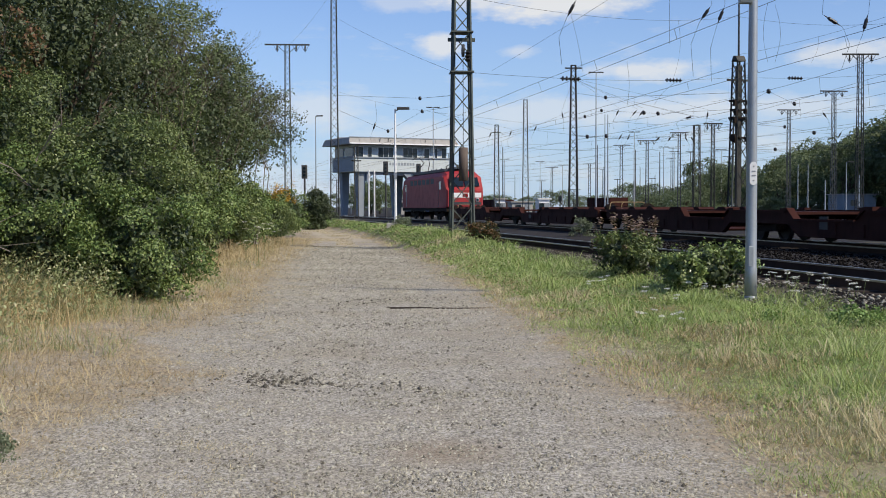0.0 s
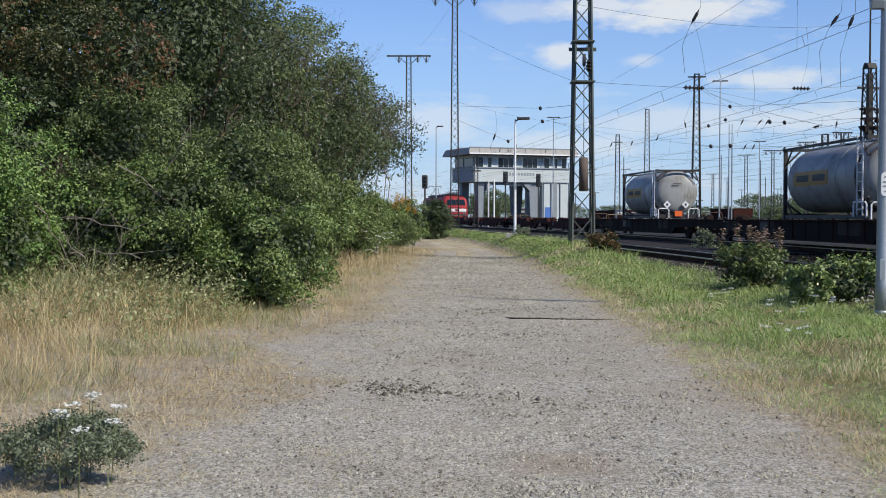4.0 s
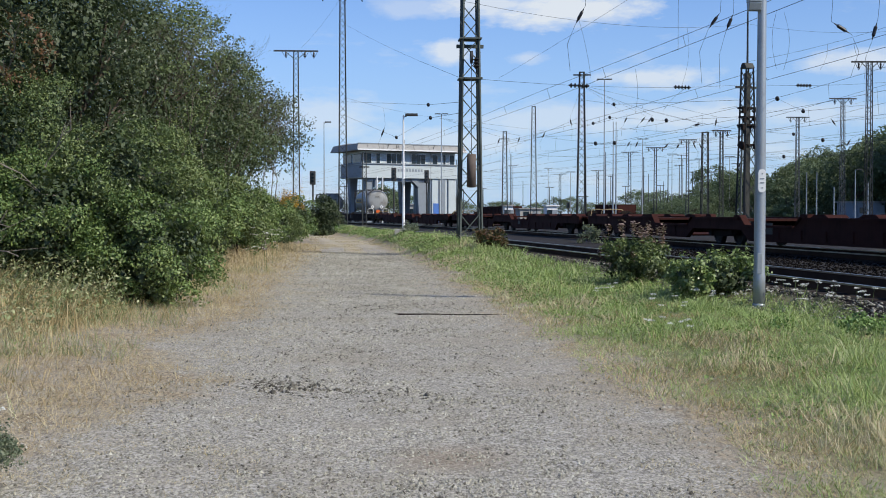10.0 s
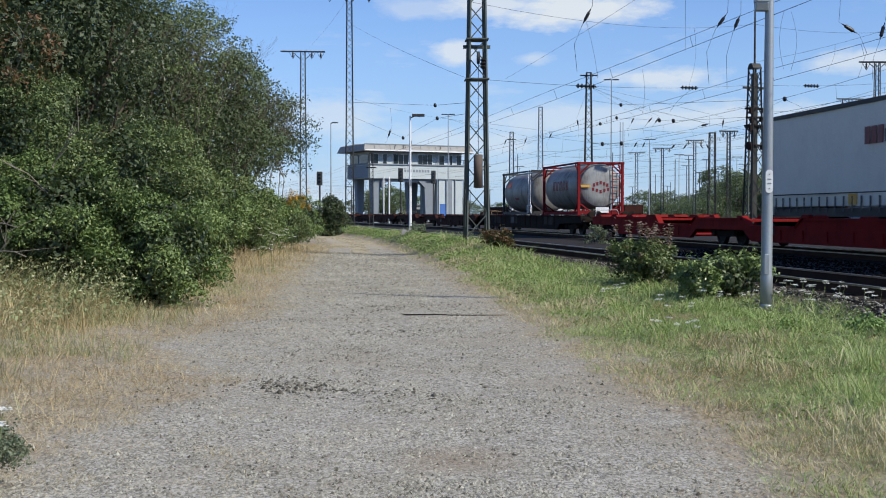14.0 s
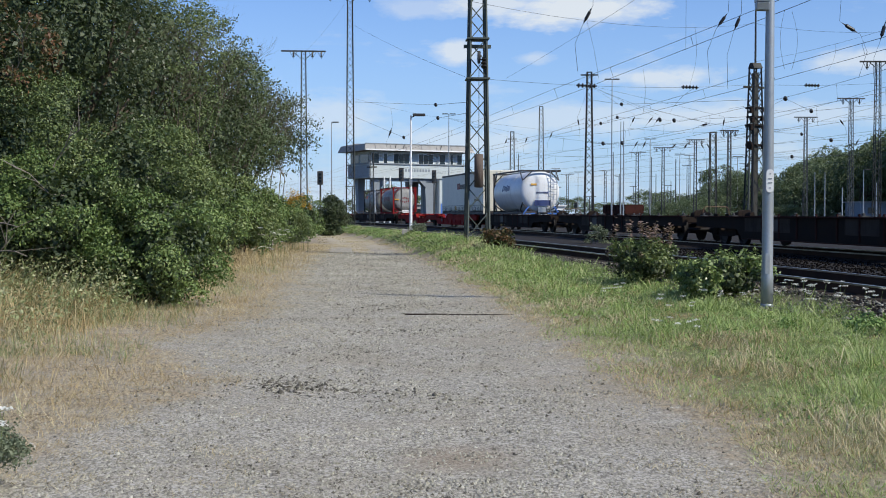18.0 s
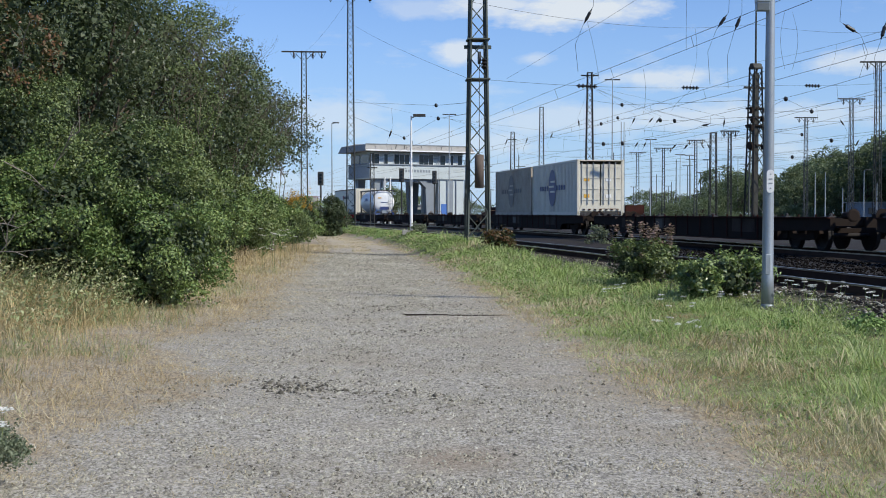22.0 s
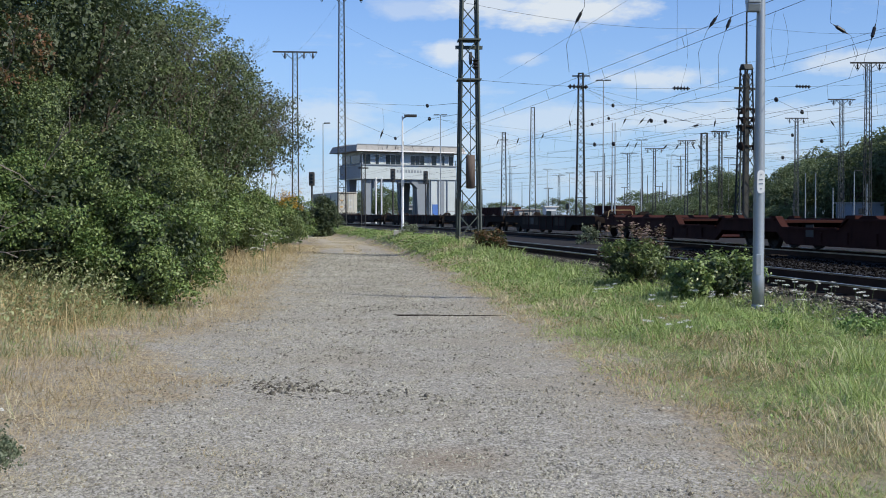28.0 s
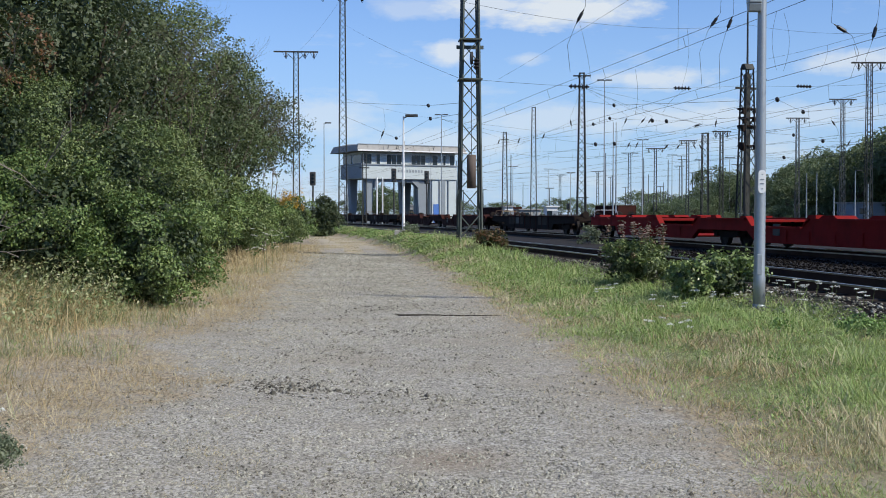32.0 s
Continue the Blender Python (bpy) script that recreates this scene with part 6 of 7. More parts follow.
for b, e0, e1, y, sway in ((209.5, 195, 137, 46, 0.0), (293, 172, 122, 52, -0.2), (299, 170, 121, 52, 0.25), (173.5, 122, 84, 60, 0.12), (197, 115, 86, 60, -0.15), (213, 136, 108, 58, 0.2), (330, 150, 121, 56, 0.12), (136, 159, 114, 50, 0.05)):
    hanger(b, e0, e1, y, sway)
for z, w in ((7.25, 0.95), (6.75, 0.8), (6.3, 1.0), (5.2, 0.9)):
    part("clamp", Shape().box((0, 0, z), (w, 0.5, 0.09)).box((-w * 0.42, -0.25, z - 0.16), (0.16, 0.2, 0.3)).box((w * 0.38, -0.25, z - 0.12), (0.14, 0.2, 0.24)), M_BLACK, heavy)

# ---- trees and bushes ----


def tree(name, x, y, h, rad, count, size, leaf, label, trunk=0.16, low=0.15, seed=0, group="trees beside the way", clumps=11, lean=(0, 0)):
    rng = random.Random(seed)
    z0 = ground_z(x, y)
    t = thing(name, label, "tree" if name == "tree" else "bush", group, at=Matrix.Translation((x, y, z0)))
    wood = Shape()
    limbs(wood, Vector((0, 0, -0.1)), Vector((lean[0] * 0.1, lean[1] * 0.1, 1)).normalized(), h * 0.21, trunk, 3, 0.6, rng)
    part("trunk", wood, M_BARK, t, "grey-brown trunk and limbs")
    cl = []
    zc, hz = h * (1 + low) / 2, h * (1 - low) / 2
    for i in range(clumps * 5):
        d = Vector((rng.gauss(0, 1), rng.gauss(0, 1), rng.gauss(0, 1))).normalized()
        s = rad * (0.10 + 0.20 * rng.random() ** 1.3)
        k = rng.uniform(0.74, 1.0 - 0.5 * s / rad)
        f = (zc + hz * d.z * k) / h
        cl.append((rad * d.x * k + lean[0] * f, rad * d.y * k + lean[1] * f, zc + hz * 0.95 * d.z * k, s, s, s * rng.uniform(0.6, 0.95)))
    cl.append((lean[0] * 0.6, lean[1] * 0.6, zc, rad * 0.5, rad * 0.5, hz * 0.5))
    near = y < 30 and rad > 1
    crown("crown", cl, int(count * (1.2 if near else 1.0)), size * (0.82 if near else 1.0), leaf, t, reach=min(0.5, rad * 0.2), under=0.5 if y > 100 else (0.22 if rad < 2 else 0.1))
    # core of dark-toned leaves that paints shade into the gaps between the lobes
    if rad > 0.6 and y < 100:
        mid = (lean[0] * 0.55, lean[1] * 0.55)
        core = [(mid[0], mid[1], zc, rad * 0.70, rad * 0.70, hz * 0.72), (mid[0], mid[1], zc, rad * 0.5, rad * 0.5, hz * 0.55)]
        crown("inner_leaves", core, count // 4 if rad > 3 else count // (5 if rad > 1.1 else 7), size * 1.5, M_LEAFSHADE, t, "inner leaves coloured dark for the shade in the crown", sprays=0.0, under=0.9)
    return t


# the wood beside the way, from the camera outwards: x, y, height, radius, leaves, leaf, material, label, lowest part
WOOD = [
    (-10.9, 21.5, 8.8, 3.3, 40000, 0.092, M_LEAFOLIVE, "tall olive tree with browning leaves at the wood's edge", 0.10),
    (-7.4, 22.4, 8.8, 2.6, 42000, 0.088, M_LEAFDARK, "tall dark green tree with reddish twigs beside it", 0.12),
    (-7.7, 27.5, 8.5, 2.9, 34000, 0.094, M_LEAF, "green tree with a full crown at the wood's edge", 0.10),
    (-7.4, 33.0, 7.6, 2.7, 26000, 0.10, M_LEAFGREY, "greyish green tree with an uneven crown", 0.10),
    (-7.4, 39.0, 7.3, 2.8, 22000, 0.105, M_LEAFGREY, "greyish green tree with bare upper twigs", 0.14),
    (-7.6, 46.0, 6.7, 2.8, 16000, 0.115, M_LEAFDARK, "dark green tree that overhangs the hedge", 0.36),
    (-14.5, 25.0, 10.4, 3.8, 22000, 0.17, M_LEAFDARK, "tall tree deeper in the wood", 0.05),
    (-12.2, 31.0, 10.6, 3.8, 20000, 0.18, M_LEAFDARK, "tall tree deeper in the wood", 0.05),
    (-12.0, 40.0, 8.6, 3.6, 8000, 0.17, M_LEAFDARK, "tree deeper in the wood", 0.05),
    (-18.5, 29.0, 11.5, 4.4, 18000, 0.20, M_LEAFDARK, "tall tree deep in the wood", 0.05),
]
for i, (x, y, h, rad, count, size, leaf, label, low) in enumerate(WOOD):
    tree("tree", x, y, h, rad, count, size, leaf, label, 0.18, low, i + 1)
SHRUBS = [
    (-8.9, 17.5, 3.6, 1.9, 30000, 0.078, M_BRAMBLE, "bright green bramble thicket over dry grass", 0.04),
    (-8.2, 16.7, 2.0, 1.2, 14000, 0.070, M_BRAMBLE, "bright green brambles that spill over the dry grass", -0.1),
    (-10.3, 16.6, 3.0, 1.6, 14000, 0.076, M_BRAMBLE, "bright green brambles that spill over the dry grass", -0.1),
    (-12.4, 19.4, 3.4, 1.9, 12000, 0.10, M_LEAFBRIGHT, "bright green bramble thicket at the wood's foot", 0.04),
    (-4.35, 18.4, 1.9, 1.15, 19000, 0.072, M_LEAFBRIGHT, "low green shrub that reaches over the dry verge", -0.15),
    (-5.0, 19.3, 3.3, 1.35, 19000, 0.076, M_LEAF, "green shrub that rises towards the trees", -0.05),
    (-5.9, 18.5, 2.5, 1.35, 20000, 0.074, M_LEAFBRIGHT, "sunlit green shrub over the dry grass", -0.10),
    # dark leaves on the next shrub paint the shaded gap behind the dry branches
    (-7.3, 18.6, 2.4, 1.2, 15000, 0.074, M_LEAFDARK, "shrub coloured dark for a shaded gap behind dry branches", -0.08),
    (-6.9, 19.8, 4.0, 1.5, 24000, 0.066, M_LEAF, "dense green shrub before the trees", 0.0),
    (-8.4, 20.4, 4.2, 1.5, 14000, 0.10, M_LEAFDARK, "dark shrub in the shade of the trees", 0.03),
    (-7.1, 19.7, 5.0, 0.9, 1100, 0.085, M_LEAFRED, "shrub with rusty red leaves among the green", 0.62),
    (-9.9, 19.4, 6.0, 1.4, 2200, 0.095, M_LEAFRED, "shrub with browning leaves among the trees", 0.62),
    (-5.5, 23.6, 2.7, 1.4, 14000, 0.09, M_LEAF, "green hedge shrub beside the way", 0.04),
    (-5.8, 28.3, 2.7, 1.5, 14000, 0.095, M_LEAFBRIGHT, "light green hedge shrub beside the way", 0.04),
    (-6.1, 33.3, 2.5, 1.6, 13000, 0.10, M_LEAF, "green hedge shrub beside the way", 0.04),
    (-6.3, 38.6, 2.4, 1.6, 12000, 0.105, M_LEAFBRIGHT, "light green hedge shrub beside the way", 0.04),
    (-6.6, 44.0, 2.3, 1.7, 11000, 0.11, M_LEAFBRIGHT, "green hedge shrub with pale leaves", 0.04),
    (-7.2, 50.0, 2.2, 1.8, 10000, 0.12, M_LEAF, "green hedge shrub at the bend of the way", 0.04),
    (-8.4, 57.0, 2.0, 1.9, 8000, 0.13, M_LEAF, "green hedge shrub past the bend of the way", 0.04),
    (-6.9, 54.0, 1.7, 1.25, 7000, 0.11, M_LEAF, "low green hedge shrub beside the bend", -0.1),
    (-7.5, 60.0, 1.5, 1.4, 7000, 0.12, M_LEAFBRIGHT, "low light green shrub beside the bend", -0.1),
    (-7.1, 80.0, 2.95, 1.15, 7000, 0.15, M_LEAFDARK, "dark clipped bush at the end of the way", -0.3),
    (-8.9, 78.0, 2.9, 1.5, 7000, 0.14, M_LEAFBRIGHT, "green bush at the end of the way", -0.2),
]
for i, (x, y, h, rad, count, size, leaf, label, low) in enumerate(SHRUBS):
    tree("shrub", x, y, h, rad, count, size, leaf, label, 0.05, low, i + 20, "shrubs beside the way", 9)


def bare_twigs(x, y, h, seed):
    rng = random.Random(seed)
    t = thing("bare_shrub", "bare grey twigs rising above the leaves", "bush", "shrubs beside the way", at=Matrix.Translation((x, y, ground_z(x, y))))
    for i in range(4):
        sh = Shape()
        limbs(sh, Vector((rng.uniform(-0.6, 0.6), rng.uniform(-0.6, 0.6), h * 0.3)), Vector((rng.uniform(-0.2, 0.5), rng.uniform(-0.4, 0.2), 1)).normalized(), h * 0.19, 0.016, 5, 0.62, rng)
        sh.tube((0, 0, 0), sh.v[0], 0.03, 0.022, 5)
        part("branch", sh, M_TWIG, t)


for i, (x, y, h) in enumerate(((-6.3, 28.2, 6.9), (-6.3, 31.5, 6.6), (-6.4, 36.5, 6.4), (-6.0, 42.5, 5.6))):
    bare_twigs(x, y, h, 3 + i)
bare_twigs(-8.2, 18.4, 2.6, 6)

def dead_branch(p, q, seed):
    """One dry grey branch with a few side twigs."""
    rng = random.Random(seed)
    p, q = Vector(p), Vector(q)
    t = thing("dead_branch", "pale dry branch caught among the leaves", "branch", "dry branches")
    sh = Shape()
    pts = [p.lerp(q, i / 6) + Vector((rng.uniform(-1, 1), rng.uniform(-1, 1), rng.uniform(-1, 1))) * 0.05 for i in range(7)]
    branch = part("branch", sh.line(pts, 0.008, 5), M_DEADWOOD, t)
    for i in range(6):
        d = (q - p).normalized() + Vector((rng.uniform(-1, 1), rng.uniform(-1, 1), rng.uniform(-0.4, 0.9))) * 0.9
        part("twig", Shape().tube(pts[i], pts[i] + d * rng.uniform(0.15, 0.4), 0.005, 0.002, 4), M_DEADWOOD, branch)


for i, (p, q) in enumerate((((-5.9, 18.1, 2.2), (-5.3, 17.7, 2.9)), ((-5.6, 18.2, 1.6), (-6.3, 17.3, 2.3)), ((-7.0, 19.5, 3.6), (-6.4, 18.6, 4.5)), ((-8.2, 18.0, 0.6), (-8.7, 17.2, 1.5)), ((-7.6, 17.9, 0.4), (-7.9, 17.1, 1.3)), ((-7.4, 17.3, 1.5), (-6.0, 16.9, 1.35)), ((-7.2, 17.2, 0.8), (-6.4, 16.7, 1.6)), ((-6.9, 17.2, 0.5), (-7.3, 16.6, 1.7)), ((-6.4, 17.2, 0.6), (-6.0, 16.7, 1.5)), ((-7.0, 17.1, 1.0), (-5.8, 16.8, 0.9)), ((-6.6, 17.2, 0.4), (-6.9, 16.5, 1.3)), ((-5.0, 19.0, 2.0), (-4.2, 18.3, 2.1)), ((-5.3, 24.0, 2.2), (-4.6, 23.0, 2.6)), ((-6.6, 21.0, 5.6), (-6.3, 19.8, 6.9)))):
    dead_branch(p, q, 70 + i)

# bushes on the green verge and between the tracks
VERGE = [
    (4.88, 20.4, 0.84, 0.90, 8500, 0.085, M_BROADLEAF, "low bush of broad pale green leaves", 0.06),
    (4.25, 24.4, 0.98, 0.95, 5200, 0.08, M_LEAF, "dark green bush with faded pink flower heads", 0.05),
    (2.05, 38.5, 0.75, 0.62, 1500, 0.11, M_LEAFRED, "small bush with orange and red leaves", 0.05),
    (6.7, 50, 0.85, 0.6, 1500, 0.11, M_LEAFPALE, "grey-green bush between the tracks", -0.5),
    (5.35, 14.3, 0.26, 0.40, 900, 0.06, M_BRAMBLE, "low fresh green weeds in the grass", 0.05),
    (4.4, 15.0, 0.14, 0.25, 300, 0.05, M_BRAMBLE, "low fresh green weeds in the grass", 0.05),
    (-1.0, 57.0, 0.7, 0.5, 900, 0.11, M_LEAFPALE, "small pale weed bush by the lamp post", 0.05),
]
for i, (x, y, h, rad, count, size, leaf, label, low) in enumerate(VERGE):
    tree("verge_bush", x, y, h, rad, count, size, leaf, label, 0.02, low, i + 50, "bushes on the verge", 6)


def flower_heads(x, y, spread, zs, n, size, leaf, label, seed, tall=0.0):
    rng = np.random.default_rng(seed)
    t = thing("flower_plant", label, "plant", "flowering weeds", at=Matrix.Translation((x, y, ground_z(x, y))))
    stems = Shape()
    ps, ns = [], []
    for i in range(n):
        a, r = rng.uniform(0, 6.28), spread * math.sqrt(rng.random())
        top = Vector((r * math.cos(a), r * math.sin(a), rng.uniform(*zs)))
        stems.tube((top.x * 0.85, top.y * 0.85, 0), top, 0.0028, 0.002, 4, False)
        m = 26
        ang, rad = rng.uniform(0, 6.28, m), size * np.sqrt(rng.random(m))
        ps.append(np.stack([top.x + rad * np.cos(ang), top.y + rad * np.sin(ang), top.z + 0.02 - rad ** 2 * 1.5 + rng.normal(0, 0.006 + tall, m)], 1))
        ns.append(unit(np.stack([rng.normal(0, 0.25, m), rng.normal(0, 0.25, m), np.ones(m)], 1)))
    tagged(part("stem", stems, M_LEAF, t), kind="stuff")
    v, f = leaf_quads(np.concatenate(ps), np.concatenate(ns), 0.026 if not tall else 0.07, 0.9)
    tagged(strew("flower_head", v, f, leaf, t), kind="stuff")
    return t


flower_heads(4.25, 24.3, 0.75, (0.6, 1.22), 30, 0.06, M_PINK, "faded pink flower heads on tall stems", 1, 0.06)
for i, (x, y) in enumerate(((5.0, 19.7), (5.6, 18.9), (5.7, 17.4), (6.1, 16.7), (5.9, 17.9), (4.6, 19.2), (3.6, 17.5), (3.0, 21.0), (5.8, 18.4), (2.9, 14.2))):
    flower_heads(x, y, 0.35, (0.10, 0.26), 7, 0.045, M_FLOWER, "wild carrot with white umbels in the grass", 20 + i)

flower_heads(-5.45, 46.0, 0.6, (1.7, 2.4), 36, 0.09, M_GOLD, "golden yellow flowers at the hedge's end", 90, 0.07)
for i, (x, y) in enumerate(((-4.5, 33.0), (-4.7, 36.0), (-4.3, 30.5))):
    flower_heads(x, y, 0.5, (0.5, 1.1), 9, 0.06, M_FLOWER, "white umbels before the hedge", 92 + i)

# the white-flowered weed at the way's edge
weed = tree("weed_plant", -2.62, 6.35, 0.36, 0.38, 17000, 0.022, M_LEAFPALE, "grey-green feathery weed with white umbels", 0.01, 0.15, 41, "flowering weeds", 12)
flower_heads(-2.6, 6.3, 0.34, (0.34, 0.46), 9, 0.045, M_FLOWER, "white umbels over the grey-green weed", 42)


def far_trees():
    protos = []
    for k in range(3):
        protos.append(tree("far_tree", 60 + 12 * k, 205, 12.0, 5.0, 4200, 0.44, M_LEAFHAZE if k != 1 else M_LEAFGREY, "dark green tree of the far wood", 0.3, 0.12, 60 + k, "trees of the far wood", 13))
    rng = random.Random(9)
    for i in range(44):
        b = 236 + 240 * (i + rng.random() * 0.8) / 44
        y = rng.uniform(185, 240) - (b - 236) * 0.15
        top = 44 + 26 * ease((b - 270) / 120) + 32 * ease((b - 372) / 60) + rng.uniform(-12, 5)
        if 283 < b < 300:
            top -= 12
        s = (high(top, y)) / 12.6
        c = copy_thing(protos[i % 3], pose(east(b, y), y, -0.3, 0, 0, rng.uniform(0, 360)))
        c.scale = (s * 1.05, s * 1.05, s)
    for i in range(34):
        b = -70 + 330 * (i + rng.random() * 0.6) / 34
        y = rng.uniform(420, 560)
        top = 12 + rng.uniform(-3, 5) + (8 if b > 170 else 0) + (8 if -50 < b < -22 else 0)
        s = high(top, y) / 12.6
        c = copy_thing(protos[(i + 1) % 3], pose(east(b, y), y, -0.5, 0, 0, rng.uniform(0, 360)))
        c.scale = (s * 1.6, s * 1.6, s)
    for i, (b, y, top) in enumerate(((206, 170, 14), (196, 175, 11), (188, 175, 13), (222, 165, 18), (232, 170, 20), (214, 180, 16), (180, 180, 9), (-52, 210, 24), (-43, 215, 27), (-36, 212, 20))):
        s = high(top, y) / 12.6
        c = copy_thing(protos[i % 3], pose(east(b, y), y, -0.2, 0, 0, 50 * i))
        c.scale = (s * 1.5, s * 1.5, s)
    for i in range(40):
        b = 150 + 330 * (i + rng.random() * 0.7) / 40
        y = rng.uniform(168, 182)
        c = tagged(copy_thing(protos[i % 3], pose(east(b, y), y, -0.6, 0, 0, rng.uniform(0, 360))), "low green scrub before the far wood", "bush", "scrub of the yard")
        c.name = "far_scrub"
        k = rng.uniform(0.16, 0.26) + 0.10 * ease((b - 260) / 80)
        c.scale = (k * 2.0, k * 2.0, k)
    # the models themselves stand in the wood too
    for k, ob in enumerate(protos):
        ob.matrix_world = pose(70 + 9 * k, 225, -0.3, 0, 0, 40 * k)


far_trees()

# ---- small far things across the yard ----


def cabin(b, y, w, d, h, wall, label, roof=None):
    x = east(b, y)
    t = thing("yard_cabin", label, "cabin", "cabins of the yard", at=pose(x, y, 0.1, 0, 0, 12))
    part("wall", Shape().box((0, 0, h / 2), (w, d, h)), wall, t, "", bevel=0.03)
    part("roof", Shape().box((0, 0, h + 0.08), (w + 0.5, d + 0.5, 0.16)), roof or M_ROOF, t)
    part("door", Shape().box((w * 0.25, -d / 2 - 0.02, 0.95), (0.8, 0.05, 1.9)), M_CLADDARK, t)
    part("window", Shape().box((-w * 0.2, -d / 2 - 0.02, h * 0.62), (0.9, 0.05, 0.8)), M_GLASS, t)


cabin(83, 175, 3.2, 2.4, 2.0, M_CONCRETE, "low pale yard cabin with a flat roof")
cabin(102, 170, 1.6, 1.6, 2.4, M_WHITE, "small white cabin with a round sign", M_WHITE)
cabin(366, 165, 5.0, 4.0, 2.9, M_CLADDARK, "grey low building before the far wood")
cabin(-14, 200, 2.6, 2.0, 2.8, M_ROOF, "grey hut seen under the signal box")
cabin(66, 165, 1.2, 1.0, 2.4, M_WHITE, "white signboard hut beside the tracks")


def standing_wagon(b, y, length, colour, label):
    x = east(b, y)
    t = thing("open_wagon", label, "freight wagon", "standing wagons", at=pose(x, y, 0.35, 0, 0, 8 + y / 30))
    body = Shape()
    for s in (-1, 1):
        body.box((s * 1.3, 0, 1.75), (0.08, length, 1.1))
        body.box((0, s * length / 2, 1.75), (2.6, 0.08, 1.1))
    body.box((0, 0, 1.16), (2.6, length, 0.12))
    part("body", body, colour, t)
    for s in (-1, 1):
        for yy in np.linspace(-length / 2 + 0.4, length / 2 - 0.4, 8):
            part("stanchion", Shape().box((s * 1.36, yy, 1.7), (0.08, 0.12, 1.1)), colour, t)
        bogie(t, s * (length / 2 - 2.2))
    part("underframe", Shape().box((0, 0, 1.0), (2.2, length, 0.24)), M_BLACK, t)


standing_wagon(157, 160, 8, M_RUST, "rust-brown open wagon standing in the yard")
standing_wagon(60, 200, 14, M_RUST, "rust-brown open wagon standing far off")

# ---- grass, stones, litter ----


def blades(name, p, h, lean, width, material, label):
    """Arching blades; those of one tuft lean much the same way."""
    n = len(p)
    a = RNG.uniform(0, math.tau, n)
    side = np.stack([np.cos(a), np.sin(a), np.zeros(n)], 1)
    b = 2.6 * np.sin(p[:, 0] * 2.3 + 1.1 * p[:, 1]) + 2.2 * np.sin(p[:, 1] * 1.9 - 0.8 * p[:, 0] + 2.0) + RNG.normal(0, 1.7, n)
    bend = np.stack([np.cos(b), np.sin(b), np.zeros(n)], 1) * (lean * h * RNG.uniform(0.15, 1.0, n))[:, None]
    up = np.array([0, 0, 1.0])
    w = (width * RNG.uniform(0.6, 1.3, n))[:, None]
    mid = p + up * (h * 0.75)[:, None] + bend * 0.42
    tip = p + up * h[:, None] * RNG.uniform(0.5, 1.0, (n, 1)) + bend
    v = np.stack([p - side * w, p + side * w, mid + side * w * 0.8, tip, mid - side * w * 0.8], 1).reshape(-1, 3)
    tri = np.array([(0, 1, 2), (0, 2, 4), (4, 2, 3)])
    ob = strew(name, v, (np.arange(n)[:, None, None] * 5 + tri[None]).reshape(-1, 3), material)
    return tagged(ob, label, "grass", "", "stuff")


def scatter(n, xlo, xhi, ylo, yhi, power=1.0):
    y = ylo + (yhi - ylo) * RNG.random(n) ** power
    x = RNG.uniform(xlo, xhi, n)
    return x, y


def lie(x, y):
    return np.stack([x, y, np.array([ground_z(a, b) for a, b in zip(x, y)]) - 0.01], 1)


def patchy(x, y, s, k):
    return np.array([noise.noise(Vector((a * s, b * s, k))) for a, b in zip(x, y)])


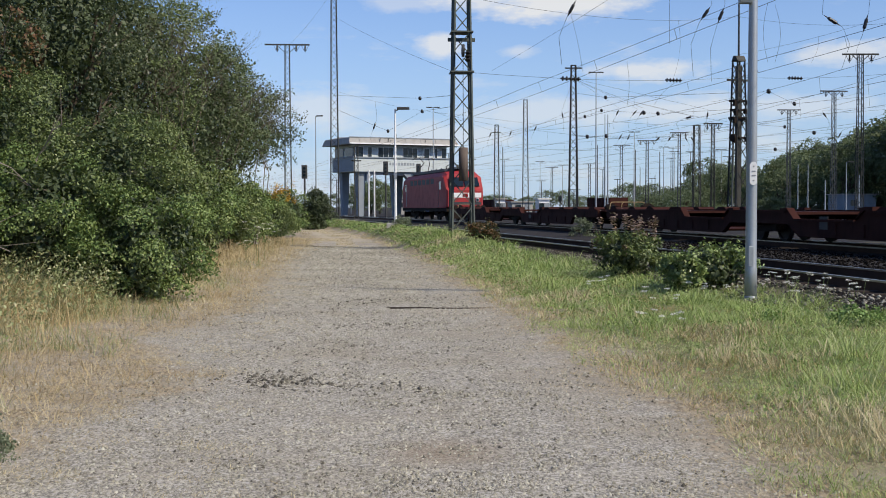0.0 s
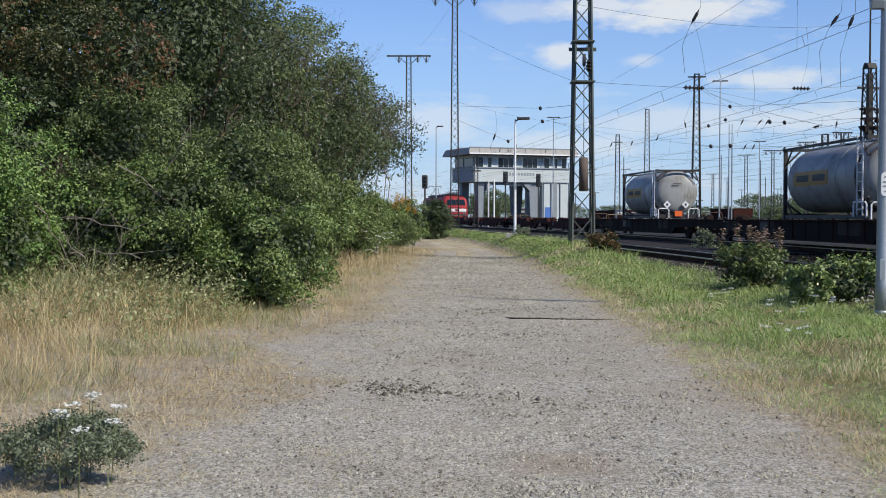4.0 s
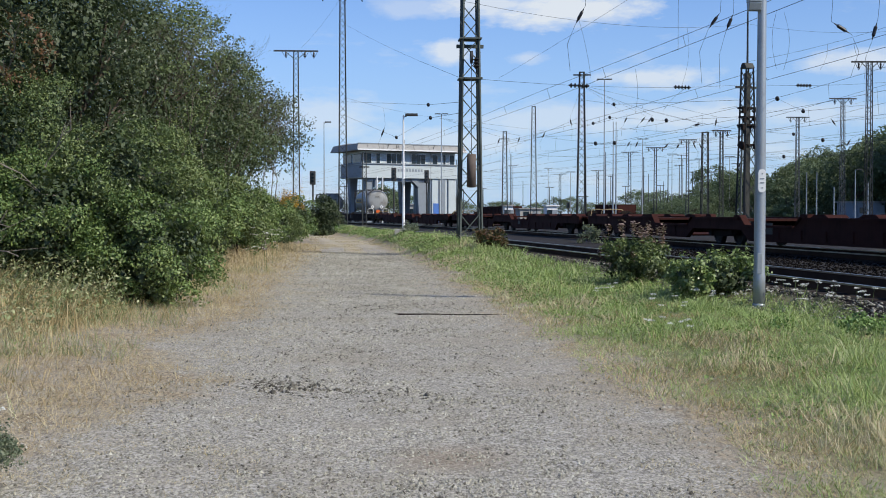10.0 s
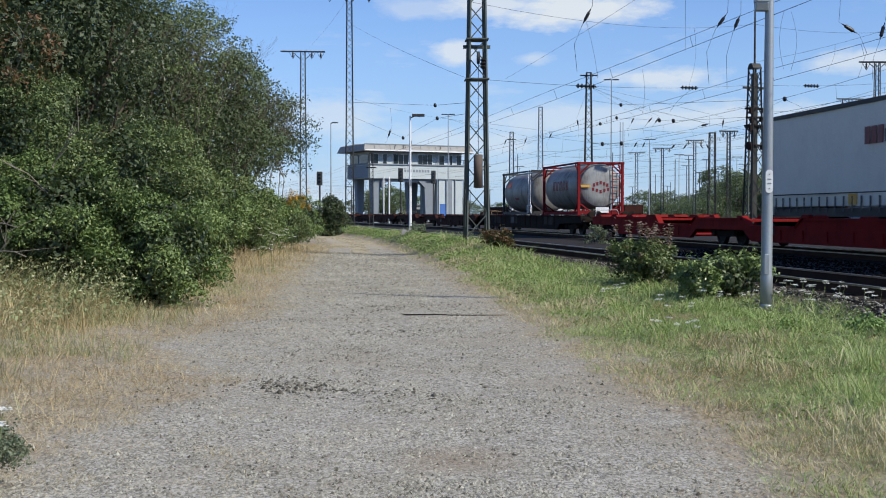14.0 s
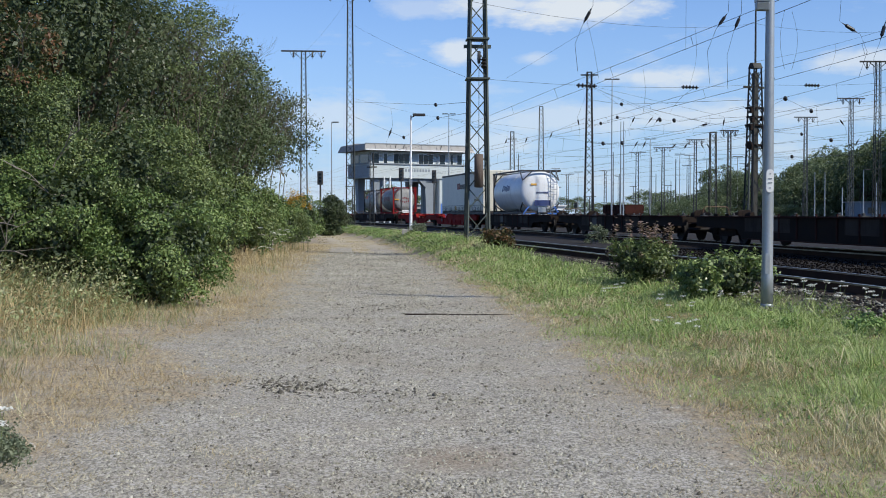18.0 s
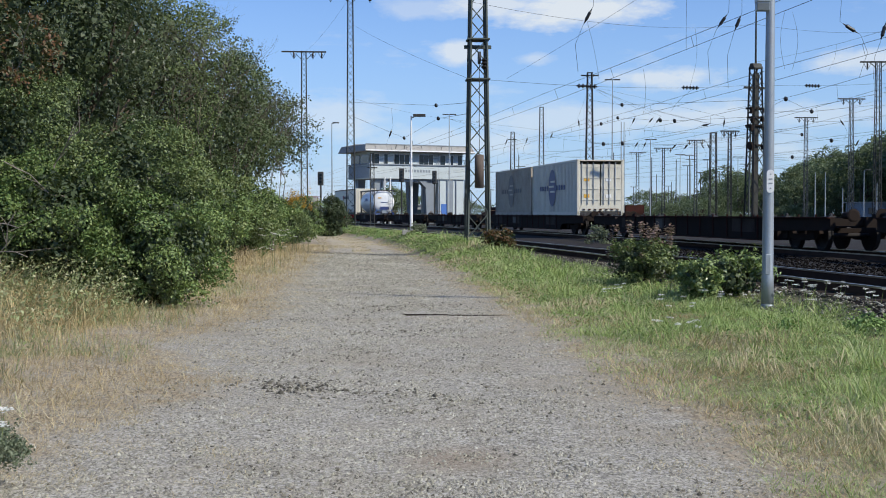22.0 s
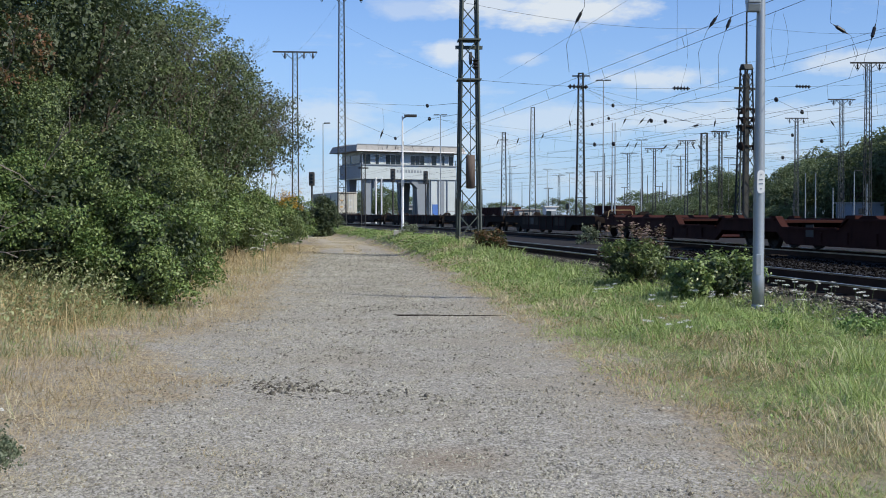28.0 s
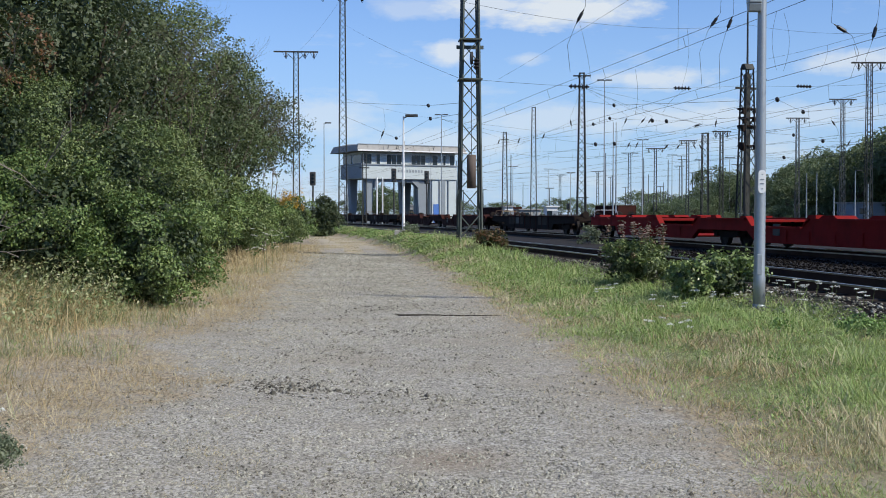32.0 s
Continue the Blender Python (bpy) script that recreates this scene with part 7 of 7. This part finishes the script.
def grow():
    mid = lambda v: np.array([way_x(k) for k in v])
    half = lambda v: np.array([way_half(k) for k in v])
    # dry grass between the way and the wood, higher towards the shrubs
    x, y = scatter(250000, -13, -1.4, 4.5, 56, 1.7)
    d = mid(y) - half(y) - np.array([bare(k) for k in y]) - x
    lump = patchy(x, y, 0.9, 1)
    keep = (d > -0.15 + 0.5 * lump) & (d < 9) & (patchy(x, y, 1.7, 2) + RNG.random(len(x)) * 1.1 > 0.15) & (RNG.random(len(x)) < 0.5 + 0.3 * d)
    x, y, d, lump = x[keep], y[keep], d[keep], lump[keep]
    h = (0.05 + 0.07 * np.clip(d / 0.8, 0, 1) + 0.33 * np.clip((d - 0.9) / 2.6, 0, 1) ** 1.3 * np.clip(0.75 + lump * 1.3, 0.15, 1.5)) * RNG.uniform(0.35, 1.3, len(x))
    w = 0.0010 + 0.00008 * y
    wild = RNG.random(len(x)) < 0.6
    p = lie(x, y)
    blades("dry_grass", p[~wild], h[~wild] * np.clip(1 + 1.5 * patchy(p[~wild, 0], p[~wild, 1], 2.6, 31), 0.4, 1.6), 2.1, w[~wild], M_STRAW, "tall dry straw-coloured grass on the verge")
    blades("fallen_dry_grass", p[wild], h[wild] * 0.8, 2.6, w[wild], M_STRAWPALE, "matted fallen dry grass on the verge")
    x, y = scatter(40000, -12, -3.0, 6, 30, 1.2)
    d = mid(y) - half(y) - x
    keep = (d > 0.5) & (patchy(x, y, 0.6, 5) > np.where((y < 13) & (d > 1.2), -0.05, 0.12))
    x, y = x[keep], y[keep]
    blades("green_tufts", lie(x, y), RNG.uniform(0.05, 0.28, len(x)), 1.4, 0.0022, M_GRASSDULL, "green grass tufts in the dry verge")
    # two fresh green patches in the dry grass
    for gx, gy, gr, n in ((-4.4, 11.9, 0.20, 700), (-3.75, 12.3, 0.10, 180), (-5.0, 12.6, 0.2, 350)):
        x, y = gx + RNG.normal(0, gr, n), gy + RNG.normal(0, gr * 0.8, n)
        blades("green_patch", lie(x, y), RNG.uniform(0.04, 0.15, n), 1.9, 0.0014, M_GRASSDULL, "fresh green grass patch in the dry verge")
    # seed stalks that stand above the dry grass
    x, y = scatter(4500, -11, -3.4, 9, 24, 1.2)
    d = mid(y) - half(y) - x
    keep = (d > 1.2) & (patchy(x, y, 0.8, 11) > 0.15)
    x, y = x[keep], y[keep]
    blades("seed_stalks", lie(x, y), RNG.uniform(0.25, 0.62, len(x)), 0.7, 0.0032, M_STRAW, "pale seed stalks standing above the dry grass")
    # tall mixed grass and pale weeds before the shrubs
    x, y = scatter(20000, -9.0, -3.9, 12.0, 17.6, 0.9)
    d = mid(y) - half(y) - x
    keep = (d > 1.5 + 0.5 * patchy(x, y, 0.9, 21)) & (patchy(x, y, 1.1, 22) + 0.25 * (y - 14.5) > -0.25)
    x, y = x[keep], y[keep]
    tall = RNG.uniform(0.16, 0.72, len(x)) * np.clip(1.0 + 0.14 * (x + 4.5), 0.42, 1.0) * np.clip((y - 11) / 5, 0.3, 1) * np.clip((d[keep] - 1.1) / 1.8, 0.3, 1.5) * np.clip(0.9 + 1.6 * patchy(x, y, 1.9, 27), 0.35, 1.35)
    pick = RNG.random(len(x)) + 0.14 * np.clip((y - 14.8) / 1.5, 0, 1)
    tall = np.where(pick > 0.72, tall * (1 + 0.5 * np.clip((y - 14.5) / 2, 0, 1)), tall)
    p = lie(x, y)
    blades("tall_dry_grass", p[pick < 0.72], tall[pick < 0.72], 2.4, 0.0033, M_STRAW, "tall tangled dry grass before the shrubs")
    blades("tall_green_grass", p[pick > 0.72], tall[pick > 0.72] * 0.9, 1.8, 0.004, M_GRASSDULL, "tall olive grass before the shrubs")
    q = p[pick > 0.6]
    q = q + np.stack([RNG.normal(0, 0.06, len(q)), RNG.normal(0, 0.06, len(q)), RNG.uniform(0.15, 0.8, len(q)) * np.clip((q[:, 1] - 11) / 6, 0.2, 1)], 1)
    v, f = leaf_quads(q, unit(RNG.normal(0, 0.7, q.shape) + np.array([0, 0, 0.8])), 0.055 * RNG.uniform(0.5, 1.3, len(q)), 0.5)
    tagged(strew("verge_weeds", v, f, M_GRASSDULL), "pale green weeds among the tall dry grass", "weeds", "", "stuff")
    # green verge towards the tracks
    x, y = scatter(340000, 0.0, 10, 5.5, 112, 1.7)
    x += mid(y) + half(y) - 0.4
    d = x - mid(y) - half(y)
    e = x - np.array([line_x(NEAR, v) for v in y])
    keep = (d > 0.05 + 0.6 * patchy(x, y, 0.8, 7)) & (e < -1.75) & (RNG.random(len(x)) < 0.3 + 0.45 * d)
    x, y, d = x[keep], y[keep], d[keep]
    dry = (patchy(x, y, 0.45, 8) * 1.5 + patchy(x, y, 1.6, 14) * 0.5 + RNG.normal(0, 0.25, len(x)) > (d - 0.9) * 0.34 + 0.004 * (y - 12))
    lump = patchy(x, y, 1.3, 12)
    h = np.clip(0.025 + d * 0.055, 0.025, 0.10 + 0.07 * np.clip((y - 24) / 20, 0, 1)) * RNG.uniform(0.4, 1.4, len(x)) * np.clip(1.0 + lump * 2.4 + 1.7 * patchy(x, y, 3.4, 17), 0.2, 2.8)
    p = lie(x, y)
    w = 0.0012 + 0.00016 * y
    blades("green_grass", p[~dry], h[~dry], 2.0, w[~dry], M_GRASS, "fresh green grass on the verge before the tracks")
    blades("dry_verge_grass", p[dry], h[dry], 1.8, w[dry], M_STRAWPALE, "dry grass along the edge of the way")
    # short matted blades near the camera, green and dry
    x, y = scatter(160000, 0.0, 7.5, 5.6, 26, 1.4)
    x += mid(y) + half(y) - 0.3
    d = x - mid(y) - half(y)
    e = x - np.array([line_x(NEAR, v) for v in y])
    keep = (d > 0.1 + 0.5 * patchy(x, y, 0.8, 7)) & (e < -1.9) & (RNG.random(len(x)) < 0.35 + 0.6 * d)
    x, y, d = x[keep], y[keep], d[keep]
    p = lie(x, y)
    pick = RNG.random(len(x)) + 0.8 * patchy(x, y, 0.7, 33) + 0.5 * patchy(x, y, 2.4, 34) - 0.10 * d
    h = RNG.uniform(0.015, 0.075, len(x)) * np.clip(1 + 1.4 * patchy(x, y, 2.9, 35), 0.4, 2.0)
    for name, sel, mat, label in (("matted_green_grass", pick < 0.40, M_GRASS, "short matted green grass on the verge"), ("matted_olive_grass", (pick >= 0.40) & (pick < 0.60), M_GRASSDULL, "short matted olive grass on the verge"),
                                  ("matted_dry_grass", pick >= 0.60, M_STRAW, "short matted dry grass on the verge")):
        blades(name, p[sel], h[sel], 3.2, 0.0015 + 0.00009 * y[sel], mat, label)
    # low leafy weeds between the blades
    x, y = scatter(95000, 0.0, 9, 6.5, 105, 1.35)
    x += mid(y) + half(y) + 0.5
    d = x - mid(y) - half(y)
    e = x - np.array([line_x(NEAR, v) for v in y])
    keep = (d > 0.6) & (e < -1.7) & (patchy(x, y, 0.9, 15) + 0.03 * (y - 14) + RNG.random(len(x)) * 0.3 > 0.2)
    x, y = x[keep], y[keep]
    p = lie(x, y)
    p[:, 2] += RNG.uniform(0.03, 0.13, len(x)) * np.clip(0.7 + 0.012 * y, 0.8, 1.4)
    v, f = leaf_quads(p, unit(RNG.normal(0, 0.5, p.shape) + np.array([0, 0, 1.0])), (0.022 + 0.0009 * y) * RNG.uniform(0.6, 1.4, len(x)), 0.7)
    tagged(strew("low_weeds", v, f, M_CLOVER), "low leafy weeds in the green verge", "weeds", "", "stuff")
    # long straws that lie flat on the bare ground beside the dry verge
    x, y = scatter(16000, -4.4, -0.6, 5.6, 16, 1.3)
    d = mid(y) - half(y) - x
    keep = (d > -1.7) & (d < 0.9) & (RNG.random(len(x)) < np.clip(0.55 + 0.35 * d + 0.9 * patchy(x, y, 1.2, 61), 0.03, 1))
    x, y = x[keep], y[keep]
    blades("fallen_straws", lie(x, y) + np.array([0, 0, 0.014]), RNG.uniform(0.008, 0.022, len(x)), 6.5, 0.0016, M_STRAWPALE, "bleached straws lying on the bare ground")
    # sparse tufts on the worn far end of the way
    x, y = scatter(9000, -1.7, 1.7, 44, 78, 1.0)
    keep = patchy(x, y, 0.5, 71) + 0.35 * (np.abs(x) < 0.4) + 0.25 * np.abs(x) > 0.28
    x, y = x[keep] + mid(y[keep]), y[keep]
    blades("way_tufts", lie(x, y), RNG.uniform(0.02, 0.10, len(x)), 1.6, 0.007, M_STRAWPALE, "sparse dry tufts on the worn end of the way")
    # thin dry stalks strewn over the gravel's edges
    x, y = scatter(120000, -4.2, 3.4, 5.0, 28, 1.6)
    d = np.abs(x - mid(y)) - half(y)
    keep = (d > np.where(x < 0, -1.5, -0.8) + 0.9 * RNG.random(len(x))) & (d < 0.7) & (patchy(x, y, 1.4, 9) + 0.3 * d > -0.1)
    x, y = x[keep], y[keep]
    blades("edge_stalks", lie(x, y) + np.array([0, 0, 0.008]), RNG.uniform(0.006, 0.03, len(x)), 4.0, 0.0018, M_STRAWPALE, "short dry stalks strewn at the gravel's edge")


grow()


def stones(n, xlo, xhi, ylo, yhi, smin, smax, name, label, power=1.6, keep=None, lift=0.25, material=None):
    x, y = scatter(n, xlo, xhi, ylo, yhi, power)
    x = x + np.array([way_x(v) for v in y])
    if keep is not None:
        k = keep(x, y)
        x, y = x[k], y[k]
    p = lie(x, y) + np.array([0, 0, 0.01])
    n = len(x)
    s = (smin + (smax - smin) * RNG.random(n) ** 3.2) * (np.clip(0.6 + 0.045 * y, 0.92, 1.55) if smax < 0.018 else 1.0)
    octa = np.array([(1, 0, 0), (0, 1, 0), (-1, 0, 0), (0, -1, 0), (0, 0, 0.7), (0, 0, -0.5)], float)
    a = RNG.uniform(0, math.tau, n)
    jit = octa[None] * RNG.uniform(0.55, 1.25, (n, 6, 1)) + RNG.normal(0, 0.15, (n, 6, 3))
    rot = np.stack([jit[:, :, 0] * np.cos(a)[:, None] - jit[:, :, 1] * np.sin(a)[:, None], jit[:, :, 0] * np.sin(a)[:, None] + jit[:, :, 1] * np.cos(a)[:, None], jit[:, :, 2]], 2)
    rot[:, :, 2] *= np.where(s < 0.03, 0.85, 1.0)[:, None]
    v = (p[:, None, :] + rot * s[:, None, None] + np.array([0, 0, 1.0]) * (s * lift)[:, None, None]).reshape(-1, 3)
    f = np.array([(0, 1, 4), (1, 2, 4), (2, 3, 4), (3, 0, 4), (1, 0, 5), (2, 1, 5), (3, 2, 5), (0, 3, 5)])
    q = (np.arange(n)[:, None, None] * 6 + f[None]).reshape(-1, 3)
    ob = strew(name, v, q, material or M_STONE)
    tagged(ob, label, "stones", "", "stuff")


def grit(n, ylo, yhi, smin, smax, power, name, label, material):
    """Small angular stones, half sunk in the way; sparse towards its edges."""
    x, y = scatter(n, -3.2, 2.7, ylo, yhi, power)
    keep = RNG.random(n) < np.clip(1.5 - 0.55 * np.abs(x), 0.2, 1) * np.clip(0.75 + 1.1 * patchy(x, y, 1.1, 51) + 0.8 * patchy(x, y, 4.3, 52), 0.12, 1)
    x, y = x[keep] + np.array([way_x(v) for v in y[keep]]), y[keep]
    n = len(x)
    s = (smin + (smax - smin) * RNG.random(n) ** 2.6) * np.clip(0.7 + 0.035 * y, 0.9, 2.0)
    a = RNG.uniform(0, math.tau, n)[:, None] + np.array([0, 1.4, 3.3, 4.6])[None] + RNG.normal(0, 0.3, (n, 4))
    r = s[:, None] * RNG.uniform(0.6, 1.4, (n, 4))
    p = lie(x, y) + np.array([0, 0, 0.008])
    ring = np.stack([p[:, 0:1] + r * np.cos(a), p[:, 1:2] + r * np.sin(a), p[:, 2:3] + s[:, None] * RNG.uniform(-0.2, 0.35, (n, 4))], 2)
    top = p + np.stack([RNG.normal(0, 0.35, n) * s, RNG.normal(0, 0.35, n) * s, s * RNG.uniform(0.7, 1.5, n)], 1)
    v = np.concatenate([ring, top[:, None, :]], 1).reshape(-1, 3)
    f = np.array([(0, 1, 4), (1, 2, 4), (2, 3, 4), (3, 0, 4)])
    tagged(strew(name, v, (np.arange(n)[:, None, None] * 5 + f[None]).reshape(-1, 3), material), label, "stones", "", "stuff")


grit(165000, 5.4, 46, 0.004, 0.0145, 2.3, "gravel_stones", "fine grey and pale grit on the gravel way", M_STONE)
grit(68000, 5.4, 46, 0.004, 0.015, 2.3, "dark_grit", "dark angular stones strewn on the gravel way", M_TRACKSTONE)
grit(3500, 5.4, 18, 0.006, 0.018, 1.5, "dark_stones", "larger dark stones strewn on the gravel way", M_CLOD)
stones(90, -1.7, 1.9, 5.4, 20, 0.010, 0.022, "gravel_lumps", "larger loose stones on the way", 1.3)


def pothole(x, y, rx, ry, n, label):
    """Broken edge of a hollow: dark clods heaped in a ring."""
    px, py = x + rx * RNG.normal(0, 0.8, n), y + ry * RNG.normal(0, 1.0, n)
    s = 0.005 + 0.024 * RNG.random(n) ** 3
    octa = np.array([(1, 0, 0), (0, 1, 0), (-1, 0, 0), (0, -1, 0), (0, 0, 0.8), (0, 0, -0.5)], float)
    jit = octa[None] * RNG.uniform(0.5, 1.3, (n, 6, 1)) + RNG.normal(0, 0.2, (n, 6, 3))
    p = lie(px, py) + np.array([0, 0, 0.012])
    v = (p[:, None, :] + jit * s[:, None, None]).reshape(-1, 3)
    f = np.array([(0, 1, 4), (1, 2, 4), (2, 3, 4), (3, 0, 4), (1, 0, 5), (2, 1, 5), (3, 2, 5), (0, 3, 5)])
    ob = strew("broken_clods", v, (np.arange(n)[:, None, None] * 6 + f[None]).reshape(-1, 3), M_CLOD)
    tagged(ob, label, "clods", "", "stuff")


pothole(-1.28, 10.4, 0.26, 0.26, 380, "dark broken clods round a hollow in the gravel")
pothole(-0.6, 10.05, 0.75, 0.28, 300, "dark grit strewn over the gravel way")
pothole(-0.75, 15.2, 0.6, 0.40, 260, "dark broken clods in the gravel way")
pothole(-0.4, 19.5, 0.8, 0.5, 260, "dark broken clods in the gravel way")
for x, y, ln, w in ((-0.17, 17.6, 0.66, 0.035), (0.65, 17.5, 0.97, 0.018)):
    tagged(part("steel_bar", Shape().box((0, 0, 0), (ln, w, 0.02), Matrix.Translation((x, y, ground_z(x, y) + 0.006)) @ pose(0, 0, 0, 0, 0, -3)), M_BLACK, None, "", bevel=0.003), "dark flat bar set across the gravel way", "bar")

# heap of pale ballast beside the empty track
def heap_keep(x, y):
    e = x - np.array([line_x(NEAR, v) for v in y])
    return (e > -2.3) & (e < -1.25)


stones(60000, 2.0, 10, 14, 40, 0.013, 0.040, "ballast_stones", "pale grey ballast stones along the empty track", 1.2, heap_keep, 0.6, M_TRACKSTONE)



def between_keep(x, y):
    return (x - np.array([line_x(NEAR, v) for v in y]) > 1.7) & (x - np.array([line_x(FAR, v) for v in y]) < -1.5)


stones(20000, 5.0, 16, 18, 42, 0.02, 0.055, "yard_ballast", "near-black ballast stones between the tracks", 1.3, between_keep, 0.4, M_BALLAST)

# sleepers of both tracks, where they come nearest
lay_sleepers(track_near, NEAR, 15, 60)
lay_sleepers(track_far, FAR, 24, 90)


def motions():
    """The train runs away along the curving track at some 55 km/h."""
    ys = np.arange(-900, 900, 0.5)
    xs = np.array([line_x(FAR, y) for y in ys])
    s = np.concatenate([[0], np.cumsum(np.hypot(np.diff(xs), np.diff(ys)))])
    s -= np.interp(20, ys, s)
    for ob, u, base in MOVERS:
        rows = []
        for t in range(33):
            d = u + 15.397 * (t - 16) - 0.0162 * (t - 16) ** 2
            y = float(np.interp(d, s, ys))
            k = line_slope(FAR, y)
            rows.append((t, pose(line_x(FAR, y), y, RAIL_Z + base, 0, 0, math.degrees(math.atan2(-k, 1)))))
        walk(ob, rows)


motions()
